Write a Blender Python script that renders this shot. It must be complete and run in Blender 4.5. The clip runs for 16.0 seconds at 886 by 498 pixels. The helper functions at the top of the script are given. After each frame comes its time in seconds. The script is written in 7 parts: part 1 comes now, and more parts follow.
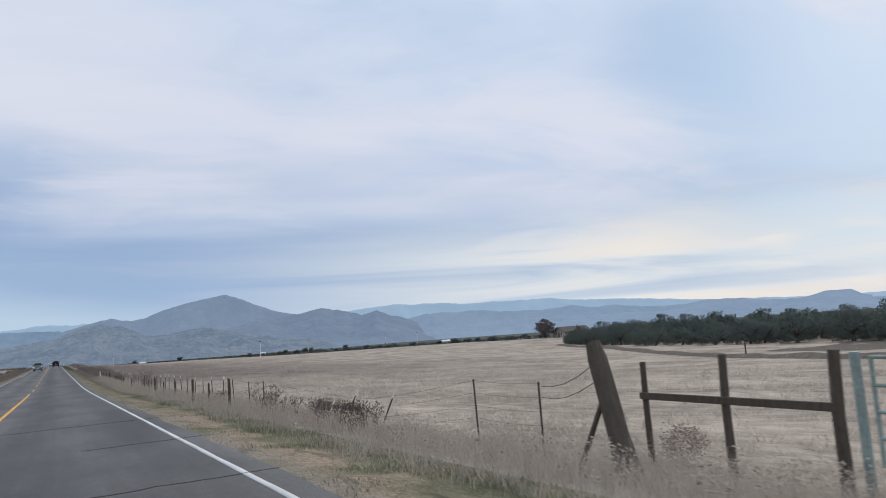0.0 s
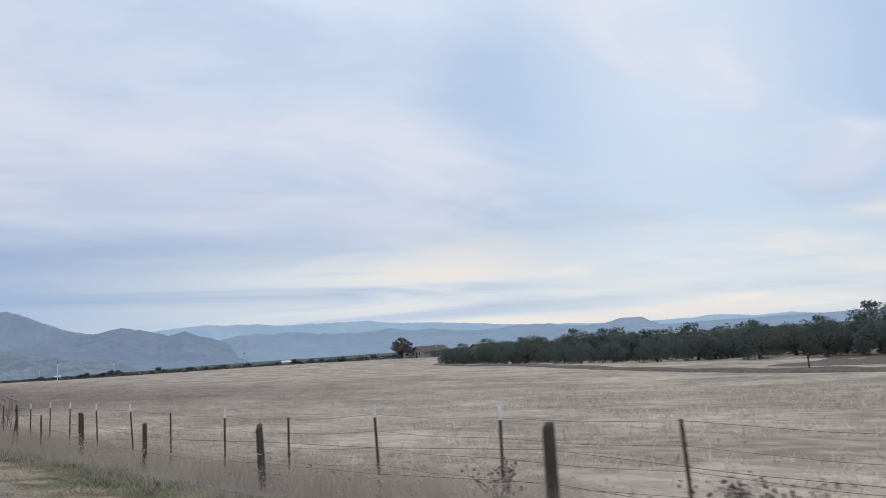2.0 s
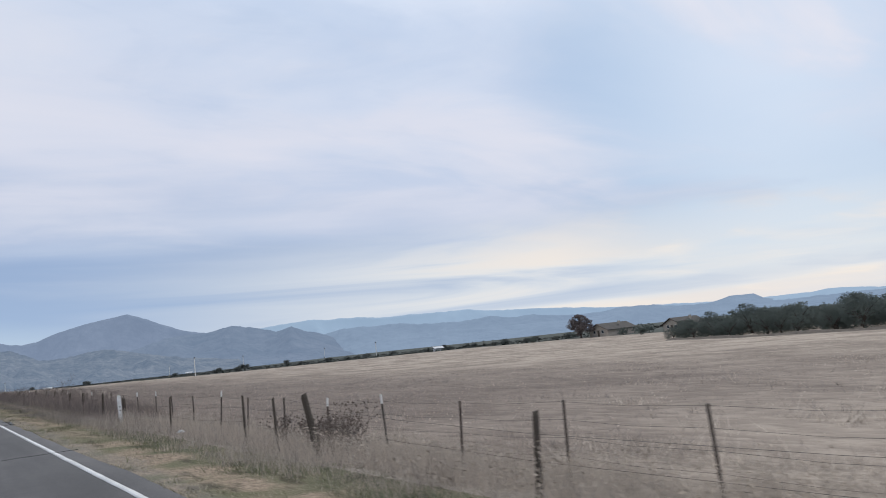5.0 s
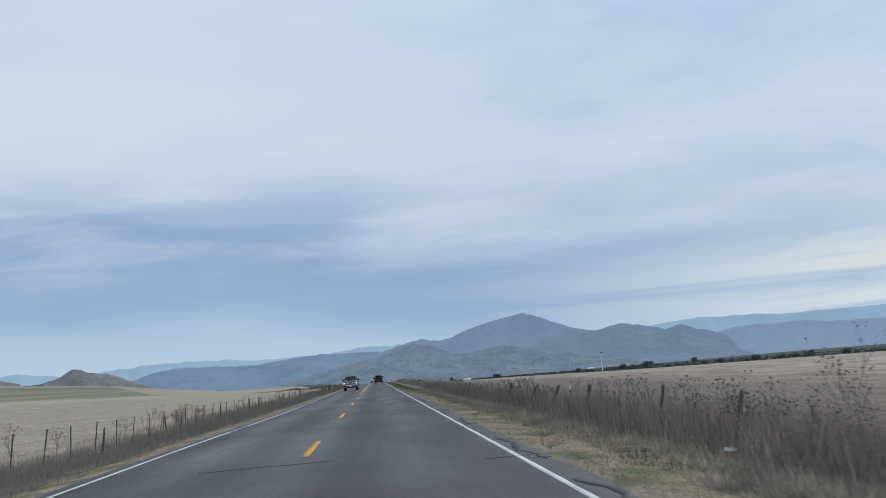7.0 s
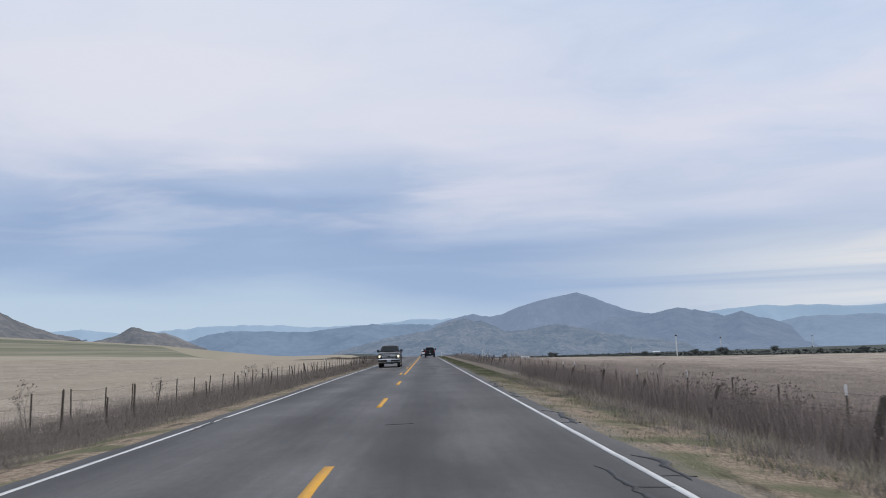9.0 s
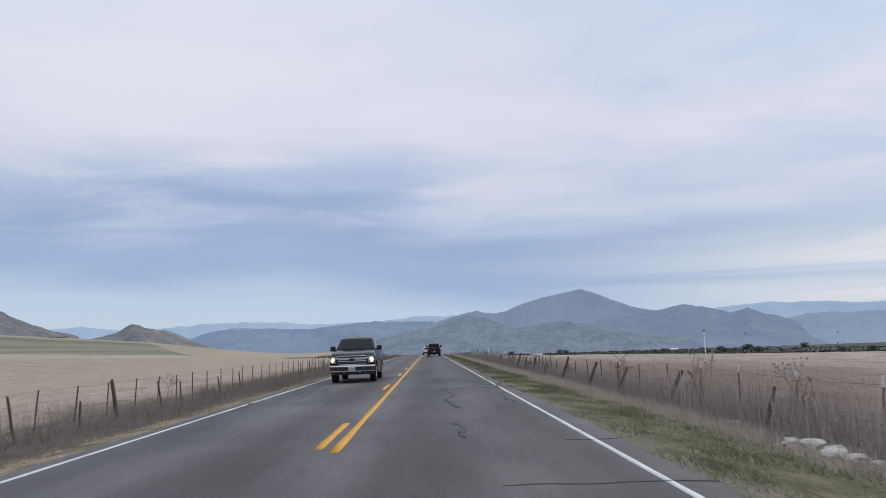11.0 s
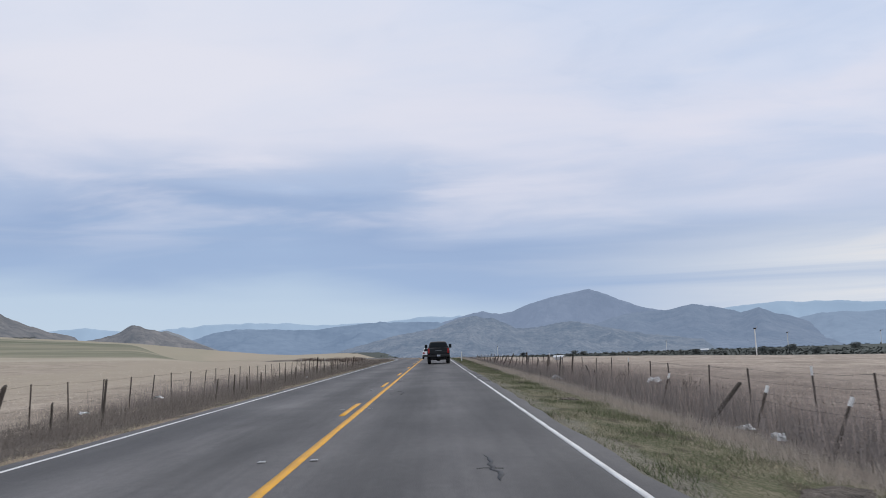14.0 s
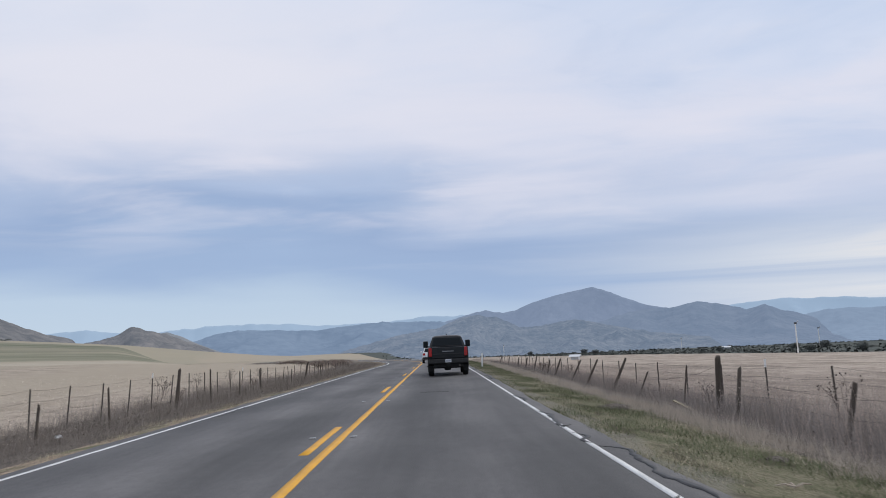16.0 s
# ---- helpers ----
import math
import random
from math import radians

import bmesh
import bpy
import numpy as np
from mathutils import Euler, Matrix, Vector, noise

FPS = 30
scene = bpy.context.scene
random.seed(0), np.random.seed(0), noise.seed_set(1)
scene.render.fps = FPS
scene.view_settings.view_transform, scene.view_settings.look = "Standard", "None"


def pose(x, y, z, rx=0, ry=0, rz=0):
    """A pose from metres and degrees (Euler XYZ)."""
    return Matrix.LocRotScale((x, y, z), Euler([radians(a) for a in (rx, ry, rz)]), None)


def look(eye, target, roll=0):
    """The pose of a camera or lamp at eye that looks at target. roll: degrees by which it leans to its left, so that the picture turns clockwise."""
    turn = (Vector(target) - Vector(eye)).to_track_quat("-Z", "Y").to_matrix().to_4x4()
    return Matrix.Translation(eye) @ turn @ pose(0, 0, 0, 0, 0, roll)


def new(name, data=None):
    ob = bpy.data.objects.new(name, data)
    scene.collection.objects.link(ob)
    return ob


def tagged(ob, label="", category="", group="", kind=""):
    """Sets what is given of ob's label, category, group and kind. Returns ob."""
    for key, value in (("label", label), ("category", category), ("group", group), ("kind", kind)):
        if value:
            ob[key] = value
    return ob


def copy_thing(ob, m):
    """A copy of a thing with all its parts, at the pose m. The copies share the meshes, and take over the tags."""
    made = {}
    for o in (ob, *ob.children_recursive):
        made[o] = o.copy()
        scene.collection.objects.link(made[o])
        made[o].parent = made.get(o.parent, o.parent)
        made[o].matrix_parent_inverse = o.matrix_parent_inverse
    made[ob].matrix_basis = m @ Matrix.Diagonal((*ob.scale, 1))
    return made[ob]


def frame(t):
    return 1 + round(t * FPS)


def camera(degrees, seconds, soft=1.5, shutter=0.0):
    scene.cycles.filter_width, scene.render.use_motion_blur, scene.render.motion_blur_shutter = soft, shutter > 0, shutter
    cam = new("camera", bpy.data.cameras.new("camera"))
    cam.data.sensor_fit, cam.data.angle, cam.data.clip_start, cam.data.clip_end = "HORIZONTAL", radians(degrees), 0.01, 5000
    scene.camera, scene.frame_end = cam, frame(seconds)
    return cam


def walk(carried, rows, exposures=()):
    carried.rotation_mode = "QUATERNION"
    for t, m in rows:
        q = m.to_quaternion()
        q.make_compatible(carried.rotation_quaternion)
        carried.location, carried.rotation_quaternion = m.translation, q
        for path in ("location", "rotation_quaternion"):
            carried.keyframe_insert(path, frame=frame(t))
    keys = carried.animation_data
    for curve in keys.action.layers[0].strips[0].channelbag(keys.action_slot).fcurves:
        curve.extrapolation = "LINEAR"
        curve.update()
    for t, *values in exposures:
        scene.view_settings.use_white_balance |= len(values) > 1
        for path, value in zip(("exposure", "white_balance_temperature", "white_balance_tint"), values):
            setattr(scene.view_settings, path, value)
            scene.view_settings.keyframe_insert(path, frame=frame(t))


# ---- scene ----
cam = camera(62.5, 16.0, soft=0.95, shutter=0.09)
PATH = [
    (0, (1.609, 0.22, 2.381), (2.552, 1.969, 2.604), -4.26),
    (0.5, (1.682, 7.357, 2.263), (2.754, 9.029, 2.498), -4.10),
    (1, (1.728, 14.308, 2.148), (2.921, 15.894, 2.393), -3.70),
    (1.5, (1.75, 21.197, 2.035), (3.037, 22.707, 2.278), -3.84),
    (2, (1.76, 28.211, 1.919), (3.106, 29.669, 2.169), -3.90),
    (2.5, (1.815, 35.305, 1.802), (3.181, 36.745, 2.048), -4.60),
    (3, (1.845, 42.66, 1.68), (3.194, 44.115, 1.932), -4.56),
    (5.5, (1.71, 80.73, 1.351), (2.68, 82.459, 1.609), -7.25),
    (6, (1.649, 88.83, 1.351), (2.309, 90.693, 1.661), -7.10),
    (6.5, (1.599, 97.348, 1.351), (1.999, 99.28, 1.684), -6.42),
    (7, (1.526, 106.301, 1.351), (1.732, 108.262, 1.683), -4.92),
    (7.5, (1.422, 115.517, 1.351), (1.515, 117.489, 1.666), -3.37),
    (8, (1.375, 124.648, 1.351), (1.435, 126.625, 1.651), -2.36),
    (8.5, (1.309, 133.504, 1.351), (1.365, 135.484, 1.633), -1.75),
    (8.7, (1.295, 136.947, 1.351), (1.353, 138.927, 1.629), -1.93),
    (11, (1.325, 175.489, 1.351), (1.372, 177.47, 1.618), -2.00),
    (11.5, (1.415, 183.884, 1.351), (1.455, 185.864, 1.632), -2.44),
    (12, (1.552, 192.032, 1.351), (1.588, 194.012, 1.632), -2.27),
    (12.5, (1.663, 199.969, 1.351), (1.698, 201.949, 1.633), -2.13),
    (13, (1.728, 207.718, 1.351), (1.762, 209.698, 1.63), -1.96),
    (13.5, (1.775, 215.44, 1.351), (1.81, 217.421, 1.622), -1.88),
    (14, (1.778, 223.154, 1.351), (1.81, 225.136, 1.621), -2.10),
    (14.5, (1.747, 230.802, 1.351), (1.773, 232.784, 1.62), -2.36),
    (15, (1.703, 238.308, 1.351), (1.723, 240.29, 1.623), -2.30),
    (15.5, (1.656, 245.703, 1.351), (1.674, 247.684, 1.626), -2.34),
    (16, (1.608, 253.05, 1.351), (1.634, 255.031, 1.62), -2.53),
]
walk(cam, [(t, look(e, g, r)) for t, e, g, r in PATH],
     exposures=((0, 0.0, 6480, 6), (2.0, 0.0, 6460, 6), (2.5, 0.10, 6640, 8), (3.2, 0.09, 6620, 9), (5.4, -0.03, 6520, 6), (6.0, -0.12, 6220, 2), (7.0, -0.12, 6180, 1),
                (7.5, -0.10, 6340, 3), (8.0, -0.07, 6470, 7), (8.6, -0.03, 6520, 8), (11.0, 0.0, 6560, 9), (16.0, 0.03, 6580, 9)))

# ---------- sky and light ----------
SUN_AZ, SUN_EL = 62.0, 24.0      # bearing to the right of the road's line, height


def sky():
    w = bpy.data.worlds.new("sky")
    scene.world = w
    w.use_nodes = True
    nt = w.node_tree
    nt.nodes.clear()
    N, L = nt.nodes.new, nt.links.new

    def math_(op, a, b=None, c=None, clamp=False):
        n = N("ShaderNodeMath")
        n.operation, n.use_clamp = op, clamp
        for k, v in enumerate((a, b, c)):
            if v is None:
                continue
            if isinstance(v, (int, float)):
                n.inputs[k].default_value = v
            else:
                L(v, n.inputs[k])
        return n.outputs[0]

    def step(v, lo, hi):
        n = N("ShaderNodeMapRange")
        n.interpolation_type = "SMOOTHSTEP"
        n.inputs[1].default_value, n.inputs[2].default_value = lo, hi
        L(v, n.inputs[0])
        return n.outputs[0]

    def mixc(f, a, b):
        n = N("ShaderNodeMix")
        n.data_type = "RGBA"
        for k, v in ((0, f), (6, a), (7, b)):
            if isinstance(v, (int, float)):
                n.inputs[k].default_value = v
            elif isinstance(v, tuple):
                n.inputs[k].default_value = (*v, 1)
            else:
                L(v, n.inputs[k])
        return n.outputs[2]

    tc = N("ShaderNodeTexCoord")
    sep = N("ShaderNodeSeparateXYZ")
    L(tc.outputs["Generated"], sep.inputs[0])
    x, y, z = sep.outputs

    def noise_(sx, sy, sz, scale, detail, rough, dist, off=0.0):
        """Noise on a flat cloud sheet overhead (sz 0), or in level layers (sz over 0)."""
        com = N("ShaderNodeCombineXYZ")
        if sz:
            L(math_("ADD", math_("MULTIPLY", x, sx), off), com.inputs[0])
            L(math_("MULTIPLY", y, sy), com.inputs[1])
            L(math_("MULTIPLY", z, sz), com.inputs[2])
        else:
            h = math_("ADD", math_("MAXIMUM", z, 0.0), 0.13)
            L(math_("ADD", math_("MULTIPLY", math_("DIVIDE", x, h), sx), off), com.inputs[0])
            L(math_("MULTIPLY", math_("DIVIDE", y, h), sy), com.inputs[1])
        n = N("ShaderNodeTexNoise")
        n.inputs["Scale"].default_value = scale
        n.inputs["Detail"].default_value = detail
        n.inputs["Roughness"].default_value = rough
        n.inputs["Distortion"].default_value = dist
        L(com.outputs[0], n.inputs["Vector"])
        return n.outputs[0]

    sheet = noise_(0.62, 0.80, 0, 1.0, 4.0, 0.45, 0.3, 4.6)
    wisps = noise_(0.95, 1.7, 0, 1.0, 6.0, 0.50, 0.5, 9.2)
    layer = noise_(1.2, 1.2, 17.0, 1.3, 6.0, 0.55, 0.5, 2.4)

    # layered cloud deck: pale haze low down, a slate-blue band, a bright lavender sheet above it
    ramp = N("ShaderNodeValToRGB")
    stops = ((0.0, (0.55, 0.66, 0.79)), (0.07, (0.50, 0.62, 0.78)), (0.115, (0.345, 0.465, 0.69)),
             (0.175, (0.32, 0.43, 0.655)), (0.23, (0.44, 0.53, 0.73)), (0.30, (0.65, 0.685, 0.83)),
             (0.46, (0.63, 0.70, 0.87)), (1.0, (1.15, 1.24, 1.40)))
    el = ramp.color_ramp.elements
    while len(el) < len(stops):
        el.new(0.5)
    for e, (p, c) in zip(el, stops):
        e.position, e.color = p, (*c, 1)
    lift = math_("MULTIPLY", math_("SUBTRACT", sheet, 0.5), 0.24)
    lift = math_("ADD", lift, math_("MULTIPLY", math_("SUBTRACT", layer, 0.5), 0.06))
    zz = math_("ADD", z, math_("MULTIPLY", lift, step(z, 0.02, 0.20)))
    # the bright sheet hangs lower towards the right
    L(math_("ADD", zz, math_("MULTIPLY", step(x, -0.30, 0.5), 0.085)), ramp.inputs[0])
    deck = ramp.outputs[0]
    high = step(z, 0.10, 0.24)
    ripple = noise_(2.6, 4.4, 0, 1.0, 5.0, 0.58, 0.6, 17.3)
    deck = mixc(math_("MULTIPLY", math_("MULTIPLY", step(ripple, 0.50, 0.72), step(z, 0.12, 0.30)), 0.26), deck, (0.76, 0.765, 0.86))
    deck = mixc(math_("MULTIPLY", math_("MULTIPLY", step(ripple, 0.48, 0.30), step(z, 0.10, 0.28)), 0.18), deck, (0.45, 0.55, 0.75))
    deck = mixc(math_("MULTIPLY", math_("MULTIPLY", step(wisps, 0.46, 0.68), high), 0.75), deck, (0.735, 0.74, 0.855))
    deck = mixc(math_("MULTIPLY", math_("MULTIPLY", step(wisps, 0.50, 0.30), high), 0.45), deck, (0.43, 0.55, 0.78))
    deck = mixc(math_("MULTIPLY", step(layer, 0.52, 0.70), math_("MULTIPLY", step(z, 0.26, 0.12), 0.16)), deck, (0.66, 0.71, 0.82))
    # the sheet is brighter high to the left
    deck = mixc(math_("MULTIPLY", math_("MULTIPLY", step(x, 0.30, -0.30), step(z, 0.20, 0.36)), 0.45), deck, (0.80, 0.81, 0.90))
    # warm light low in the sky towards the hidden sun
    a = radians(SUN_AZ)
    toward = math_("ADD", math_("MULTIPLY", x, math.sin(a)), math_("MULTIPLY", y, math.cos(a)))
    low = math_("MULTIPLY", step(z, -0.06, 0.03), step(z, 0.175, 0.085))
    streak = noise_(1.3, 1.3, 15.0, 1.5, 5.0, 0.5, 0.8, 6.1)
    pale = math_("MULTIPLY", math_("MULTIPLY", step(toward, 0.52, 0.94), low), step(streak, 0.16, 0.56))
    deck = mixc(math_("MULTIPLY", pale, 0.88), deck, (0.79, 0.81, 0.85))
    warm = math_("MULTIPLY", math_("MULTIPLY", step(toward, 0.78, 0.99), low), step(streak, 0.40, 0.64))
    deck = mixc(math_("MULTIPLY", warm, 0.62), deck, (0.92, 0.79, 0.70))

    nish = N("ShaderNodeTexSky")
    nish.sky_type, nish.sun_disc = "NISHITA", False
    nish.sun_elevation, nish.sun_rotation = radians(SUN_EL), radians(SUN_AZ)
    clear = N("ShaderNodeBackground")
    clear.inputs[1].default_value = 0.08
    L(nish.outputs[0], clear.inputs[0])
    cloud = N("ShaderNodeBackground")
    cloud.inputs[1].default_value = 1.0
    L(deck, cloud.inputs[0])
    # a blue break in the deck, high to the right
    v = (math.sin(radians(65)) * math.cos(radians(17)), math.cos(radians(65)) * math.cos(radians(17)), math.sin(radians(17)))
    at = math_("ADD", math_("ADD", math_("MULTIPLY", x, v[0]), math_("MULTIPLY", y, v[1])), math_("MULTIPLY", z, v[2]))
    gap = math_("MULTIPLY", step(at, 0.91, 0.985), step(wisps, 0.72, 0.42))
    deck = mixc(math_("MULTIPLY", gap, 0.80), deck, (0.26, 0.45, 0.74))
    cloud.inputs[0].default_value = (1, 1, 1, 1)
    L(deck, cloud.inputs[0])
    cover = math_("SUBTRACT", 0.97, math_("MULTIPLY", gap, 0.15))
    mix = N("ShaderNodeMixShader")
    L(cover, mix.inputs[0])
    L(clear.outputs[0], mix.inputs[1])
    L(cloud.outputs[0], mix.inputs[2])
    out = N("ShaderNodeOutputWorld")
    L(mix.outputs[0], out.inputs[0])


sky()
sun = new("sun", bpy.data.lights.new("sun", "SUN"))
sun.data.energy, sun.data.angle, sun.data.color = 1.1, radians(25), (1.0, 0.93, 0.85)
_a, _e = radians(SUN_AZ), radians(SUN_EL + 8)
sun.matrix_world = look((math.sin(_a) * math.cos(_e) * 50, math.cos(_a) * math.cos(_e) * 50, math.sin(_e) * 50), (0, 0, 0))

# ---------- materials ----------


def material(name, base, dark=None, rough=0.8, scale=3.0, fine=30.0, bump=0.0, metal=0.0, glow=None, island=None,
             stretch=(1, 1, 1), spec=0.3, dist=0.03, vary=None, coat=0.0, thin=0.0):
    """Two scales of noise between base and dark; island: a second colour picked piece by piece."""
    m = bpy.data.materials.new(name)
    m.use_nodes = True
    nt = m.node_tree
    N, L = nt.nodes.new, nt.links.new
    p = nt.nodes["Principled BSDF"]
    dark = dark or tuple(c * 0.7 for c in base)
    geo = N("ShaderNodeNewGeometry")
    mp = N("ShaderNodeMapping")
    mp.inputs["Scale"].default_value = stretch
    if vary is None:
        L(geo.outputs["Position"], mp.inputs["Vector"])
    else:
        tc = N("ShaderNodeTexCoord")
        L(tc.outputs["Object"], mp.inputs["Vector"])

    def nz(s, d):
        n = N("ShaderNodeTexNoise")
        n.inputs["Scale"].default_value, n.inputs["Detail"].default_value = s, d
        L(mp.outputs[0], n.inputs["Vector"])
        r = N("ShaderNodeMapRange")
        r.interpolation_type = "SMOOTHSTEP"
        r.inputs[1].default_value, r.inputs[2].default_value = 0.34, 0.66
        L(n.outputs[0], r.inputs[0])
        return r.outputs[0]

    big, small = nz(scale, 5.0), nz(fine, 4.0)
    f = N("ShaderNodeMath")
    f.operation = "MULTIPLY_ADD"
    f.inputs[1].default_value = 0.45
    L(small, f.inputs[0])
    f2 = N("ShaderNodeMath")
    f2.operation = "MULTIPLY"
    f2.inputs[1].default_value = 0.55
    L(big, f2.inputs[0])
    L(f2.outputs[0], f.inputs[2])
    mx = N("ShaderNodeMix")
    mx.data_type = "RGBA"
    mx.inputs[6].default_value, mx.inputs[7].default_value = (*base, 1), (*dark, 1)
    L(f.outputs[0], mx.inputs[0])
    colour = mx.outputs[2]
    if island or vary:
        m2 = N("ShaderNodeMix")
        m2.data_type = "RGBA"
        if island:
            L(geo.outputs["Random Per Island"], m2.inputs[0])
        else:
            oi = N("ShaderNodeObjectInfo")
            L(oi.outputs["Random"], m2.inputs[0])
        m2.inputs[7].default_value = (*(island or vary), 1)
        L(colour, m2.inputs[6])
        colour = m2.outputs[2]
    L(colour, p.inputs["Base Color"])
    p.inputs["Roughness"].default_value = rough
    p.inputs["Metallic"].default_value = metal
    p.inputs["Specular IOR Level"].default_value = spec
    if bump:
        b = N("ShaderNodeBump")
        b.inputs["Strength"].default_value, b.inputs["Distance"].default_value = bump, dist
        L(f.outputs[0], b.inputs["Height"])
        L(b.outputs[0], p.inputs["Normal"])
    p.inputs["Coat Weight"].default_value = coat
    p.inputs["Coat Roughness"].default_value = 0.10
    if glow:
        p.inputs["Emission Color"].default_value = (*glow, 1)
        p.inputs["Emission Strength"].default_value = 1.0
    if thin:                          # dry blades let light through
        src = p.inputs["Base Color"].links[0].from_socket
        through_ = N("ShaderNodeBsdfTranslucent")
        L(src, through_.inputs[0])
        mixed_ = N("ShaderNodeMixShader")
        mixed_.inputs[0].default_value = thin
        L(p.outputs[0], mixed_.inputs[1])
        L(through_.outputs[0], mixed_.inputs[2])
        L(mixed_.outputs[0], nt.nodes["Material Output"].inputs[0])
    return m


def glass_material(name, tint, alpha=1.0):
    m = bpy.data.materials.new(name)
    m.use_nodes = True
    p = m.node_tree.nodes["Principled BSDF"]
    p.inputs["Base Color"].default_value = (*tint, 1)
    p.inputs["Roughness"].default_value = 0.04
    p.inputs["Specular IOR Level"].default_value = 0.10
    p.inputs["Transmission Weight"].default_value = alpha
    return m


def asphalt_material():
    """Grey chip seal: fine aggregate, paler wheel tracks, darker oil strip, broad stains."""
    m = material("asphalt", (0.118, 0.113, 0.111), (0.046, 0.044, 0.044), rough=0.70, spec=0.36, scale=0.45, fine=70.0, bump=0.25, dist=0.008, stretch=(1, 0.35, 1))
    nt = m.node_tree
    N, L = nt.nodes.new, nt.links.new
    p = nt.nodes["Principled BSDF"]
    src = p.inputs["Base Color"].links[0].from_socket
    geo = N("ShaderNodeNewGeometry")
    sep = N("ShaderNodeSeparateXYZ")
    L(geo.outputs["Position"], sep.inputs[0])
    w = N("ShaderNodeMath")            # worn darker wheel tracks between paler strips 2.15 m apart
    w.operation = "MULTIPLY"
    w.inputs[1].default_value = 2 * math.pi / 2.15
    L(sep.outputs[0], w.inputs[0])
    c = N("ShaderNodeMath")
    c.operation = "COSINE"
    L(w.outputs[0], c.inputs[0])
    n = N("ShaderNodeTexNoise")
    n.inputs["Scale"].default_value, n.inputs["Detail"].default_value = 0.22, 4
    L(geo.outputs["Position"], n.inputs["Vector"])
    k = N("ShaderNodeMath")
    k.operation = "MULTIPLY"
    L(c.outputs[0], k.inputs[0])
    L(n.outputs[0], k.inputs[1])
    r = N("ShaderNodeMapRange")
    r.inputs[1].default_value, r.inputs[2].default_value = -0.6, 0.6
    r.inputs[3].default_value, r.inputs[4].default_value = 0.72, 1.28
    L(k.outputs[0], r.inputs[0])
    v = N("ShaderNodeVectorMath")
    v.operation = "SCALE"
    L(src, v.inputs[0])
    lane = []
    for lo, hi in ((0.2, 0.9), (3.9, 3.2)):       # the right lane is darker
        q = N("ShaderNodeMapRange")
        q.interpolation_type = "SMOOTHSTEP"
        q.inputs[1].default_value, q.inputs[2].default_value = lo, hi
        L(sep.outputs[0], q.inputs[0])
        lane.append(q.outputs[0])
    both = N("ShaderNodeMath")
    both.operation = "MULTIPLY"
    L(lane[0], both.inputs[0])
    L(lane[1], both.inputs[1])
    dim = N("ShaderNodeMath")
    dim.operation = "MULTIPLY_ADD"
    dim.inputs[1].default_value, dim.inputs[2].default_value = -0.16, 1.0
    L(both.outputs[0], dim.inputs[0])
    worn = r.outputs[0]
    for stretch, lo, hi in (((5.5, 0.22, 1), 0.88, 1.12), ((0.8, 0.5, 1), 0.86, 1.12), ((9.0, 5.0, 1), 0.90, 1.10)):      # drag streaks, broad stains, small patches
        lay = N("ShaderNodeMapping")
        lay.inputs["Scale"].default_value = stretch
        L(geo.outputs["Position"], lay.inputs["Vector"])
        spots = N("ShaderNodeTexNoise")
        spots.inputs["Scale"].default_value, spots.inputs["Detail"].default_value = 1.0, 4
        L(lay.outputs[0], spots.inputs["Vector"])
        q = N("ShaderNodeMapRange")
        q.inputs[1].default_value, q.inputs[2].default_value, q.inputs[3].default_value, q.inputs[4].default_value = 0.3, 0.7, lo, hi
        L(spots.outputs[0], q.inputs[0])
        k = N("ShaderNodeMath")
        k.operation = "MULTIPLY"
        L(worn, k.inputs[0])
        L(q.outputs[0], k.inputs[1])
        worn = k.outputs[0]
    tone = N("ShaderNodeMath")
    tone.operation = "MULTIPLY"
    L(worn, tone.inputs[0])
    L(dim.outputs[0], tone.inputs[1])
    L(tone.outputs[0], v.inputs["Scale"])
    L(v.outputs[0], p.inputs["Base Color"])
    return m


